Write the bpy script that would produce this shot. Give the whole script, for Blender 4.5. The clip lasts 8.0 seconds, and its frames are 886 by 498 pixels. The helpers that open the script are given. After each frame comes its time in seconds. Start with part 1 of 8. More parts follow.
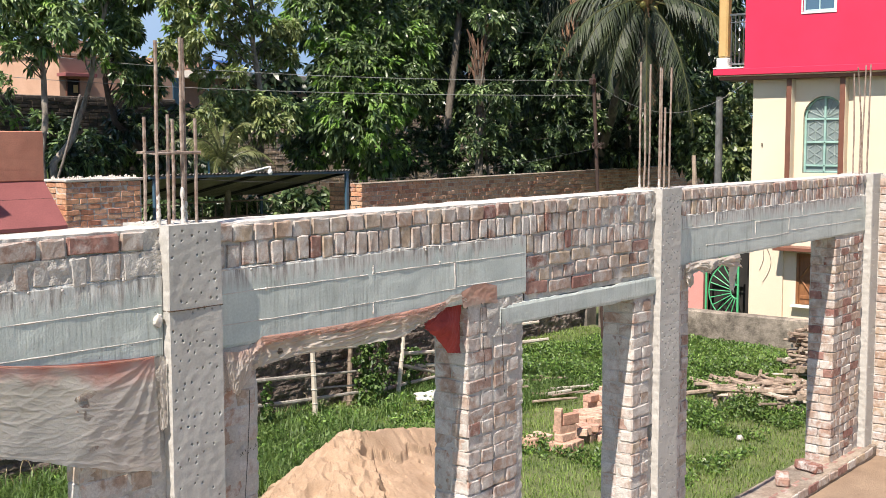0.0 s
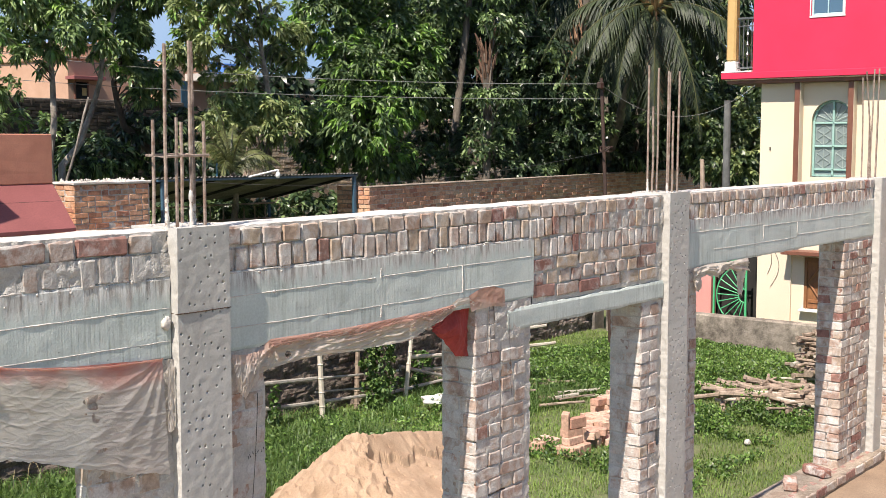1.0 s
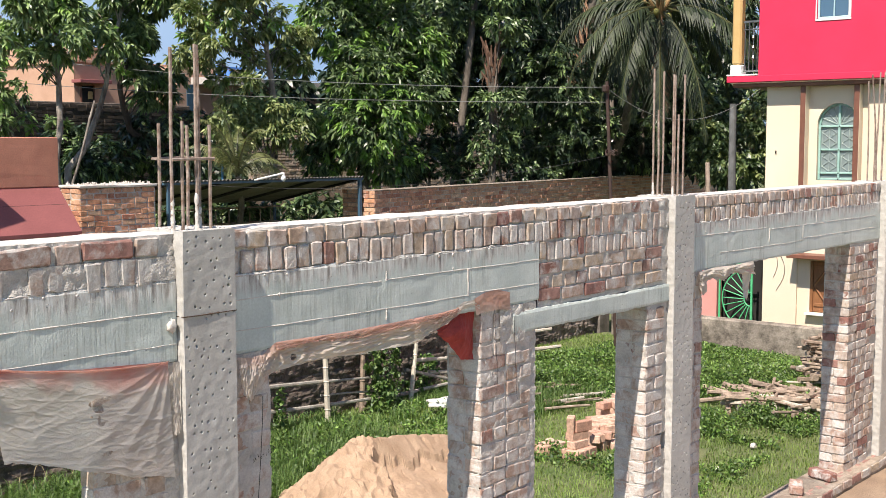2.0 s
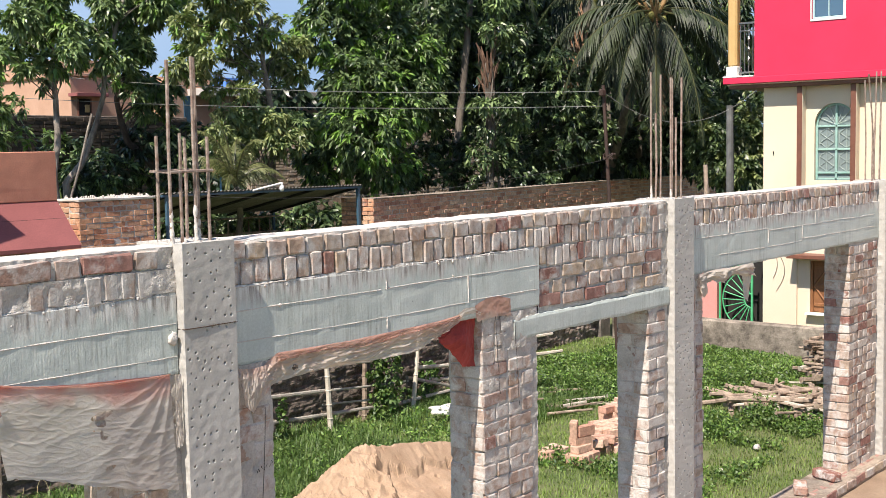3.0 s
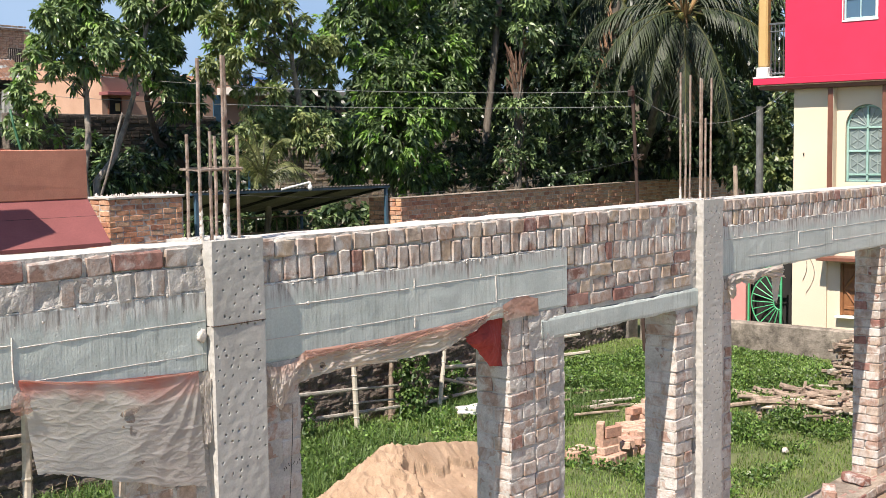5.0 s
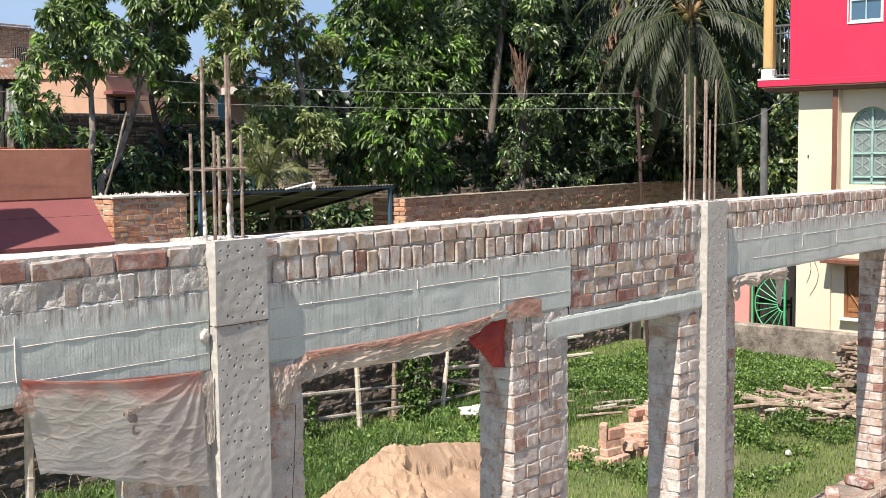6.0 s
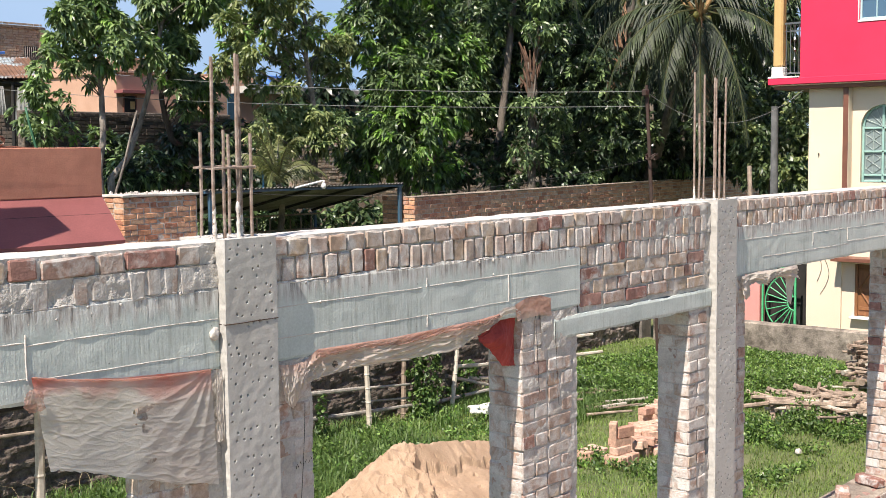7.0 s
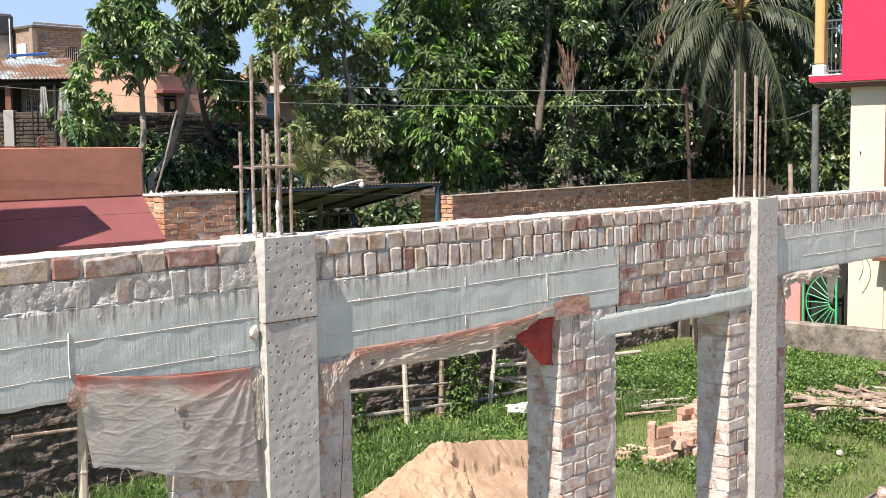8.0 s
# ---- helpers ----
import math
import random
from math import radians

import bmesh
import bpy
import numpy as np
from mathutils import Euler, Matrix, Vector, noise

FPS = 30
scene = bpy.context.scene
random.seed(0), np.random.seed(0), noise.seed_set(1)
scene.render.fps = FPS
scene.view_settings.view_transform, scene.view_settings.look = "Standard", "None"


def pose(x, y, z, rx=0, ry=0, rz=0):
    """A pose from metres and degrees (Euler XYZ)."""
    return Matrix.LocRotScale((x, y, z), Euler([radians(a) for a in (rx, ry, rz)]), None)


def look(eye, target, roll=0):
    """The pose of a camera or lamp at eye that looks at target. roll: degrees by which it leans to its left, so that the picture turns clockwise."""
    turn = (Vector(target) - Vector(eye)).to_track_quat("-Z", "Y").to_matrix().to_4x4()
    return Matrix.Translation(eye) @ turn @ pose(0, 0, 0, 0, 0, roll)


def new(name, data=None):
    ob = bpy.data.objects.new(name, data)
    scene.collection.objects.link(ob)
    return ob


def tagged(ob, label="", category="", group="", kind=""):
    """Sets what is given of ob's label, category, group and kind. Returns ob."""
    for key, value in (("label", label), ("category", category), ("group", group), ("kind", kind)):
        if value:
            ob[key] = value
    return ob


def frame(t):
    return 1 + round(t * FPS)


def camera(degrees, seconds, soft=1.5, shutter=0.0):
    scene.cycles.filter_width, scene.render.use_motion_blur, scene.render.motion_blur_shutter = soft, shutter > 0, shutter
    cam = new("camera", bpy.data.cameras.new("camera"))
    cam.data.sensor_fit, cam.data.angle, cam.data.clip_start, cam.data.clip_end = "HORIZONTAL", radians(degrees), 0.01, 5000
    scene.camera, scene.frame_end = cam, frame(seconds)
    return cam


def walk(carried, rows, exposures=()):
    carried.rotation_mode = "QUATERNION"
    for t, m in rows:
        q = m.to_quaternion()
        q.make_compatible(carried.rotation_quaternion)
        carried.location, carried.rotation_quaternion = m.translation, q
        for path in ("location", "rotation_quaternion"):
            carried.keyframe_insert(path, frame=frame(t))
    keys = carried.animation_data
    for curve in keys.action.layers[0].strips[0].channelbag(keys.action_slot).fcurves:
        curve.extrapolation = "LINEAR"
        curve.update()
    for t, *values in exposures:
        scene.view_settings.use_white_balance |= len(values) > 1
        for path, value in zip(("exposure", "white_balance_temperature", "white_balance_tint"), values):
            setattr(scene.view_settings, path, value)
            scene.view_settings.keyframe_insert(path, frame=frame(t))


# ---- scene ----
cam = camera(41.0, 8.0, 0.42)
PATH = [
    (0.0, pose(0.0046, -0.0033, 2.9998, 84.601, 0.068, -51.672)),
    (0.5, pose(-0.0023, -0.0027, 2.9975, 84.649, 0.049, -51.395)),
    (1.0, pose(0.0018, -0.0023, 2.9990, 84.767, -0.014, -51.309)),
    (1.5, pose(-0.0000, -0.0043, 2.9986, 84.856, -0.099, -51.196)),
    (1.7, pose(-0.0000, -0.0043, 2.9986, 84.857, -0.175, -51.081)),
    (2.8, pose(-0.0000, -0.0043, 2.9986, 85.242, 0.884, -51.138)),
    (3.0, pose(0.0009, -0.0031, 3.0029, 85.245, 1.036, -51.160)),
    (3.5, pose(-0.0005, -0.0022, 3.0010, 85.357, 1.066, -50.857)),
    (4.0, pose(-0.0000, -0.0000, 3.0000, 85.343, 1.003, -50.734)),
    (4.5, pose(-0.0037, -0.0005, 2.9988, 85.331, 0.777, -50.141)),
    (4.7, pose(-0.0037, -0.0005, 2.9988, 85.309, 0.793, -49.916)),
    (5.8, pose(-0.0037, -0.0005, 2.9988, 85.235, 0.729, -49.739)),
    (6.0, pose(0.0011, 0.0027, 2.9999, 85.302, 0.540, -49.627)),
    (6.5, pose(0.0007, 0.0024, 2.9985, 85.235, 0.617, -49.494)),
    (7.0, pose(0.0013, -0.0012, 2.9997, 85.229, 0.588, -49.157)),
    (7.5, pose(-0.0013, -0.0016, 2.9998, 85.227, 0.611, -48.620)),
    (8.0, pose(-0.0051, 0.0007, 2.9993, 85.205, 0.695, -47.356)),
]
walk(cam, PATH, [(0.0, 0.76, 6900, 14), (6.8, 0.77, 6900, 14), (7.4, 0.90, 6850, 14), (8.0, 0.92, 6850, 14)])

# ---- light ----
SUN_TO = Vector((-5.6, -0.95, 8.0)).normalized()
world = bpy.data.worlds.new("sky")
scene.world = world
world.use_nodes = True
wn = world.node_tree.nodes
sky = wn.new("ShaderNodeTexSky")
sky.sky_type = "NISHITA"
sky.sun_disc = False
sky.sun_elevation = math.asin(SUN_TO.z)
sky.sun_rotation = math.atan2(SUN_TO.x, SUN_TO.y)
sky.air_density, sky.dust_density, sky.ozone_density = 1.0, 0.15, 3.0
wn["Background"].inputs["Strength"].default_value = 0.096
world.node_tree.links.new(sky.outputs[0], wn["Background"].inputs["Color"])
sun = new("sun", bpy.data.lights.new("sun", "SUN"))
sun.data.energy, sun.data.angle, sun.data.color = 5.0, radians(0.5), (1.0, 0.95, 0.87)
sun.matrix_world = look((-20, -5, 40), Vector((-20, -5, 40)) - SUN_TO)

# ---- materials ----
def shader(name, rough=0.8, metal=0.0):
    m = bpy.data.materials.new(name)
    m.use_nodes = True
    nt = m.node_tree
    b = nt.nodes["Principled BSDF"]
    b.inputs["Roughness"].default_value = rough
    b.inputs["Metallic"].default_value = metal
    return m, nt, b


def nd(nt, kind, **vals):
    n = nt.nodes.new("ShaderNode" + kind)
    for k, v in vals.items():
        n.inputs[k.replace("_", " ")].default_value = v
    return n


def where(nt, local=False, stretch=(1, 1, 1)):
    """World (or object) coordinates, stretched."""
    src = nt.nodes.new("ShaderNodeTexCoord").outputs["Object"] if local else nt.nodes.new("ShaderNodeNewGeometry").outputs["Position"]
    mp = nt.nodes.new("ShaderNodeMapping")
    mp.inputs["Scale"].default_value = stretch
    nt.links.new(src, mp.inputs["Vector"])
    return mp.outputs["Vector"]


def noise_of(nt, vec, scale, detail=4.0, rough=0.6, distort=0.0):
    n = nd(nt, "TexNoise", Scale=scale, Detail=detail, Roughness=rough, Distortion=distort)
    nt.links.new(vec, n.inputs["Vector"])
    return n.outputs["Fac"]


def ramp(nt, fac, stops):
    r = nt.nodes.new("ShaderNodeValToRGB")
    e = r.color_ramp.elements
    while len(e) < len(stops):
        e.new(0.5)
    for el, (p, c) in zip(e, stops):
        el.position = p
        el.color = (*c, 1) if len(c) == 3 else c
    nt.links.new(fac, r.inputs["Fac"])
    return r.outputs["Color"]


def grey(v):
    return (v, v, v)


def mix(nt, fac, a, b, mode="MIX"):
    m = nt.nodes.new("ShaderNodeMix")
    m.data_type, m.blend_type = "RGBA", mode
    for sock, val in ((m.inputs[0], fac), (m.inputs[6], a), (m.inputs[7], b)):
        if hasattr(val, "is_linked"):
            nt.links.new(val, sock)
        elif isinstance(val, (int, float)):
            sock.default_value = val
        else:
            sock.default_value = (*val, 1)
    return m.outputs[2]


def bump(nt, b, height, strength=0.4, dist=0.01):
    n = nd(nt, "Bump", Strength=strength, Distance=dist)
    nt.links.new(height, n.inputs["Height"])
    if b.inputs["Normal"].is_linked:
        nt.links.new(b.inputs["Normal"].links[0].from_socket, n.inputs["Normal"])
    nt.links.new(n.outputs["Normal"], b.inputs["Normal"])


def plain(name, dark, light, scale=6.0, rough=0.8, metal=0.0, fine=60.0, relief=0.25, dist=0.004, stretch=(1, 1, 1), local=False):
    """Two-scale mottled surface between two colours."""
    m, nt, b = shader(name, rough, metal)
    v = where(nt, local, stretch)
    big = noise_of(nt, v, scale, 5, 0.62)
    small = noise_of(nt, v, fine, 3, 0.6)
    c = ramp(nt, big, [(0.3, dark), (0.7, light)])
    s = ramp(nt, small, [(0.25, grey(0.82)), (0.75, grey(1.1))])
    nt.links.new(mix(nt, 1.0, c, s, "MULTIPLY"), b.inputs["Base Color"])
    bump(nt, b, small, relief, dist)
    bump(nt, b, big, relief * 0.7, dist * 3)
    return m


def brick_mat(name, tones, mortar, smear_lo, smear_hi, relief=0.36):
    """Bricks that each take a tone of their own, smeared with mortar in patches."""
    m, nt, b = shader(name, 0.9)
    info = nt.nodes.new("ShaderNodeObjectInfo")
    geo = nt.nodes.new("ShaderNodeNewGeometry")
    rnd = nd(nt, "Math")
    nt.links.new(info.outputs["Random"], rnd.inputs[0])
    nt.links.new(geo.outputs["Random Per Island"], rnd.inputs[1])
    fr = nt.nodes.new("ShaderNodeMath")
    fr.operation = "FRACT"
    nt.links.new(rnd.outputs[0], fr.inputs[0])
    v = where(nt)
    tone = ramp(nt, fr.outputs[0], [(i / max(1, len(tones) - 1), c) for i, c in enumerate(tones)])
    blot = ramp(nt, noise_of(nt, v, 22, 5, 0.7), [(0.32, grey(0.58)), (0.66, grey(1.18))])
    tone = mix(nt, 1.0, tone, blot, "MULTIPLY")
    mask = ramp(nt, noise_of(nt, v, 9, 5, 0.68, 0.4), [(smear_lo, grey(0)), (smear_hi, grey(1))])
    grit = noise_of(nt, v, 120, 3, 0.6)
    mo = mix(nt, 1.0, mortar, ramp(nt, grit, [(0.3, grey(0.8)), (0.7, grey(1.1))]), "MULTIPLY")
    nt.links.new(mix(nt, mask, tone, mo), b.inputs["Base Color"])
    bump(nt, b, grit, relief * 0.5, 0.004)
    bump(nt, b, noise_of(nt, v, 30, 4, 0.65), relief, 0.012)
    return m


def concrete_mat(name, dark, light, boards=False):
    m, nt, b = shader(name, 0.88)
    v = where(nt)
    big = noise_of(nt, v, 3.0, 5, 0.6)
    c = ramp(nt, big, [(0.3, dark), (0.72, light)])
    grit = noise_of(nt, v, 90, 3, 0.6)
    c = mix(nt, 1.0, c, ramp(nt, grit, [(0.25, grey(0.86)), (0.75, grey(1.07))]), "MULTIPLY")
    if boards:
        streak = noise_of(nt, where(nt, stretch=(42, 42, 1.8)), 1.6, 5, 0.7)
        patch = noise_of(nt, v, 2.2, 3, 0.5)
        gate = ramp(nt, patch, [(0.46, grey(0.10)), (0.66, grey(0.75))])
        st = ramp(nt, streak, [(0.36, (0.52, 0.51, 0.47)), (0.52, grey(1.0))])
        c = mix(nt, gate, c, mix(nt, 1.0, c, st, "MULTIPLY"))
        # mortar water that ran down from the courses above
        sep = nt.nodes.new("ShaderNodeSeparateXYZ")
        nt.links.new(v, sep.inputs[0])
        wob = nd(nt, "Math")
        wob.operation = "MULTIPLY_ADD"
        wob.inputs[1].default_value = 0.30
        nt.links.new(noise_of(nt, where(nt, stretch=(13, 13, 1.0)), 1.0, 6, 0.72), wob.inputs[0])
        nt.links.new(sep.outputs["Z"], wob.inputs[2])
        mr = nt.nodes.new("ShaderNodeMapRange")
        mr.inputs["From Min"].default_value, mr.inputs["From Max"].default_value = 2.475, 2.53
        nt.links.new(wob.outputs[0], mr.inputs["Value"])
        dusty = ramp(nt, noise_of(nt, where(nt, stretch=(34, 34, 3.0)), 1.0, 6, 0.75), [(0.39, (0.24, 0.22, 0.20)), (0.485, (0.45, 0.435, 0.40)), (0.58, (0.60, 0.61, 0.58))])
        c = mix(nt, mr.outputs[0], c, dusty)
        bump(nt, b, streak, 0.45, 0.005)
        speck = nd(nt, "TexVoronoi", Scale=15.0, Randomness=1.0)
        nt.links.new(v, speck.inputs["Vector"])
        sp = ramp(nt, speck.outputs["Distance"], [(0.03, grey(0.4)), (0.07, grey(1.0))])
        c = mix(nt, 1.0, c, sp, "MULTIPLY")
    nt.links.new(c, b.inputs["Base Color"])
    bump(nt, b, grit, 0.3, 0.004)
    if boards:
        bump(nt, b, noise_of(nt, v, 38, 4, 0.65), 0.1, 0.007)
    bump(nt, b, noise_of(nt, v, 14, 4, 0.6), 0.15, 0.012)
    return m


BRICK = brick_mat("site_brick", [(0.40, 0.30, 0.23), (0.43, 0.33, 0.26), (0.23, 0.095, 0.07), (0.45, 0.36, 0.30), (0.33, 0.19, 0.14), (0.44, 0.35, 0.28), (0.40, 0.32, 0.28), (0.46, 0.36, 0.26), (0.36, 0.24, 0.18), (0.42, 0.35, 0.31)],
                  (0.51, 0.475, 0.44), 0.46, 0.63)
BRICK_WIPED = brick_mat("wiped_brick", [(0.46, 0.36, 0.295), (0.49, 0.395, 0.335), (0.36, 0.22, 0.165), (0.50, 0.415, 0.36), (0.41, 0.29, 0.225)], (0.57, 0.535, 0.495), 0.40, 0.56, 0.6)
BRICK_GREYED = brick_mat("greyed_brick", [(0.41, 0.35, 0.30), (0.44, 0.38, 0.33), (0.36, 0.27, 0.22), (0.45, 0.39, 0.35)], (0.48, 0.46, 0.43), 0.36, 0.52, 0.4)
BRICK_RUDDY = brick_mat("ruddy_brick", [(0.30, 0.155, 0.125), (0.33, 0.185, 0.15), (0.25, 0.115, 0.095), (0.36, 0.22, 0.18)], (0.48, 0.45, 0.42), 0.55, 0.72)
BRICK_RUST = brick_mat("rust_brick", [(0.60, 0.31, 0.20), (0.66, 0.40, 0.27), (0.40, 0.18, 0.12), (0.64, 0.44, 0.32), (0.55, 0.28, 0.175)], (0.58, 0.52, 0.46), 0.60, 0.76)
BRICK_RED = brick_mat("fired_brick", [(0.56, 0.265, 0.15), (0.62, 0.34, 0.20), (0.36, 0.15, 0.095), (0.58, 0.37, 0.24), (0.64, 0.36, 0.23)],
                      (0.50, 0.45, 0.40), 0.56, 0.72)
MORTAR = plain("mortar", (0.40, 0.372, 0.338), (0.57, 0.535, 0.49), 9, 0.92, fine=85, relief=0.8, dist=0.008)
CAP = plain("cement_cap", (0.50, 0.46, 0.42), (0.62, 0.58, 0.53), 6, 0.9, relief=0.5, dist=0.012)
COLUMN = concrete_mat("column_concrete", (0.392, 0.380, 0.350), (0.495, 0.480, 0.447))
BEAM = concrete_mat("beam_concrete", (0.435, 0.485, 0.455), (0.59, 0.64, 0.60), boards=True)
STEEL = plain("rusty_steel", (0.17, 0.105, 0.075), (0.42, 0.35, 0.30), 25, 0.75, 0.3, 160, 0.5, 0.003)
SAND = plain("sand", (0.31, 0.205, 0.13), (0.42, 0.295, 0.20), 5, 0.95, fine=70, relief=0.45, dist=0.006)
SOIL = plain("soil", (0.21, 0.142, 0.096), (0.31, 0.222, 0.152), 2.5, 0.95, relief=0.6, dist=0.02)
EARTH = plain("grassy_earth", (0.07, 0.11, 0.03), (0.155, 0.165, 0.075), 1.6, 0.95, relief=0.6, dist=0.03)
BAMBOO = plain("bamboo", (0.33, 0.29, 0.23), (0.56, 0.51, 0.43), 11, 0.6, stretch=(1, 1, 1))
OLD_BAMBOO = plain("old_bamboo", (0.11, 0.078, 0.055), (0.43, 0.335, 0.255), 9, 0.75)
GREY_BAMBOO = plain("grey_bamboo", (0.20, 0.18, 0.15), (0.42, 0.39, 0.34), 9, 0.7)
PINK = plain("pink_paint", (0.61, 0.019, 0.066), (0.67, 0.025, 0.080), 1.5, 0.55, relief=0.05)
CREAM = plain("cream_paint", (0.67, 0.555, 0.42), (0.725, 0.612, 0.475), 1.5, 0.7, relief=0.08)
WHITE = plain("white_paint", (0.70, 0.70, 0.68), (0.80, 0.80, 0.78), 4, 0.6, relief=0.1)
BROWN = plain("brown_paint", (0.14, 0.055, 0.035), (0.20, 0.08, 0.05), 6, 0.5, relief=0.1)
GOLD = plain("ochre_paint", (0.50, 0.32, 0.12), (0.58, 0.39, 0.17), 5, 0.45, relief=0.1)
ORANGE = plain("orange_wash", (0.44, 0.185, 0.122), (0.60, 0.265, 0.175), 3.0, 0.85, relief=0.3)
MAROON = plain("maroon_paint", (0.23, 0.075, 0.07), (0.29, 0.095, 0.09), 2.0, 0.7, relief=0.15)
PEACH = plain("peach_wash", (0.44, 0.26, 0.175), (0.53, 0.33, 0.235), 1.3, 0.85, relief=0.1)
# Near black: for black things, and for shade painted inside rooms and openings.
DARK = plain("black_and_shade", (0.010, 0.010, 0.010), (0.025, 0.022, 0.02), 4, 0.9)


def blotched(name, dark, light, scale, lo, hi, second=1.0):
    """Old render with dark mould in sharp-edged blotches and paler flaked spots."""
    m, nt, b = shader(name, 0.95)
    v = where(nt)
    c = ramp(nt, noise_of(nt, v, scale, 6, 0.68), [(lo, dark), (hi, light)])
    c = mix(nt, 1.0, c, ramp(nt, noise_of(nt, v, second, 4, 0.6), [(0.35, grey(0.6)), (0.62, grey(1.12))]), "MULTIPLY")
    fine = noise_of(nt, v, 45, 4, 0.65)
    c = mix(nt, 1.0, c, ramp(nt, fine, [(0.3, grey(0.75)), (0.7, grey(1.15))]), "MULTIPLY")
    nt.links.new(c, b.inputs["Base Color"])
    bump(nt, b, fine, 0.6, 0.012)
    bump(nt, b, noise_of(nt, v, scale, 5, 0.6), 0.6, 0.04)
    return m


YARD_WALL = blotched("flaking_render", (0.115, 0.098, 0.078), (0.33, 0.285, 0.235), 4.5, 0.36, 0.60)
DUSTY = blotched("dusty_brickwork", (0.22, 0.165, 0.125), (0.37, 0.31, 0.25), 6.0, 0.38, 0.6, 2.0)
GREY_WALL = plain("weathered_render", (0.10, 0.09, 0.075), (0.36, 0.31, 0.27), 1.7, 0.95, relief=0.6, dist=0.02)

def leaf_mat(name, dark, light, rough=0.42, glow=0.25):
    """Leaves that vary one from another and let some light through."""
    m, nt, b = shader(name, rough)
    geo = nt.nodes.new("ShaderNodeNewGeometry")
    c = ramp(nt, geo.outputs["Random Per Island"], [(0.0, dark), (0.6, tuple((p + q) / 2 for p, q in zip(dark, light))), (1.0, light)])
    big = ramp(nt, noise_of(nt, where(nt), 0.9, 3, 0.6), [(0.3, grey(0.75)), (0.7, grey(1.2))])
    c = mix(nt, 1.0, c, big, "MULTIPLY")
    nt.links.new(c, b.inputs["Base Color"])
    tr = nt.nodes.new("ShaderNodeBsdfTranslucent")
    nt.links.new(mix(nt, 1.0, c, (1.3, 1.5, 0.85), "MULTIPLY"), tr.inputs["Color"])
    ms = nt.nodes.new("ShaderNodeMixShader")
    ms.inputs[0].default_value = glow
    nt.links.new(b.outputs[0], ms.inputs[1])
    nt.links.new(tr.outputs[0], ms.inputs[2])
    nt.links.new(ms.outputs[0], nt.nodes["Material Output"].inputs["Surface"])
    return m


# MID and DEEP are LEAF darkened, so colour carries the shade of crowns.
LEAF = leaf_mat("mango_leaf", (0.045, 0.086, 0.032), (0.265, 0.36, 0.142), 0.36, 0.17)
MID = leaf_mat("shade_leaf", (0.026, 0.053, 0.021), (0.14, 0.20, 0.08), 0.38, 0.16)
YOUNG = leaf_mat("young_leaf", (0.105, 0.215, 0.042), (0.23, 0.37, 0.085), 0.45)
OLIVE = leaf_mat("dusty_leaf", (0.075, 0.112, 0.040), (0.32, 0.36, 0.145), 0.45, 0.2)
DEEP = leaf_mat("deep_shade_leaf", (0.009, 0.021, 0.009), (0.046, 0.077, 0.036), 0.38, 0.15)
# Fronds are darkened too, for the shade of the trees above.
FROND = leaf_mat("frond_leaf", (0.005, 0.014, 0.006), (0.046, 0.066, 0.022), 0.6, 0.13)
PALE_FROND = leaf_mat("pale_frond", (0.08, 0.10, 0.035), (0.21, 0.22, 0.09), 0.5)
DRY = leaf_mat("dry_frond", (0.14, 0.075, 0.045), (0.32, 0.19, 0.11), 0.8, 0.1)
GRASS = leaf_mat("grass_blade", (0.095, 0.165, 0.030), (0.24, 0.32, 0.085), 0.55, 0.3)
TALL = leaf_mat("tall_grass", (0.045, 0.10, 0.020), (0.155, 0.235, 0.065), 0.5, 0.3)
WEED = leaf_mat("weed_leaf", (0.026, 0.068, 0.013), (0.155, 0.24, 0.058), 0.5, 0.17)
CREEP = leaf_mat("creeper_leaf", (0.030, 0.075, 0.016), (0.12, 0.20, 0.045), 0.5, 0.25)
STRAW = leaf_mat("straw", (0.28, 0.22, 0.12), (0.45, 0.37, 0.22), 0.8, 0.1)
DARK_BARK = plain("dark_bark", (0.025, 0.018, 0.014), (0.08, 0.058, 0.045), 6, 0.95, relief=0.8, dist=0.02)
BARK = plain("bark", (0.06, 0.048, 0.038), (0.19, 0.165, 0.135), 6, 0.95, relief=0.8, dist=0.02, stretch=(1, 1, 0.35))
# The strong dark mottling also stands in for leaf shadows on the trunks.
PALE_BARK = plain("pale_bark", (0.085, 0.07, 0.057), (0.34, 0.30, 0.25), 7, 0.95, relief=0.9, dist=0.02, stretch=(1, 1, 0.5))

# ---- tools ----
RND = random.Random(7)


def mesh_of(name, bm, material=None, smooth=False):
    me = bpy.data.meshes.new(name)
    bm.to_mesh(me)
    bm.free()
    if material:
        me.materials.append(material)
    if smooth:
        me.polygons.foreach_set("use_smooth", [True] * len(me.polygons))
    return me


def part(name, bm, material, parent=None, label="", smooth=False):
    """Link a bmesh as one mesh object under a thing or a part."""
    ob = new(name, mesh_of(name, bm, material, smooth))
    ob.parent = parent
    return tagged(ob, label=label)


def thing(name, at, label, category, group="", kind=""):
    ob = new(name)
    ob.location = at
    return tagged(ob, label, category, group, kind)


def raw(name, verts, faces, material, parent=None, smooth=False):
    me = bpy.data.meshes.new(name)
    me.from_pydata(verts, [], faces)
    me.materials.append(material)
    if smooth:
        me.polygons.foreach_set("use_smooth", [True] * len(me.polygons))
    ob = new(name, me)
    ob.parent = parent
    return ob


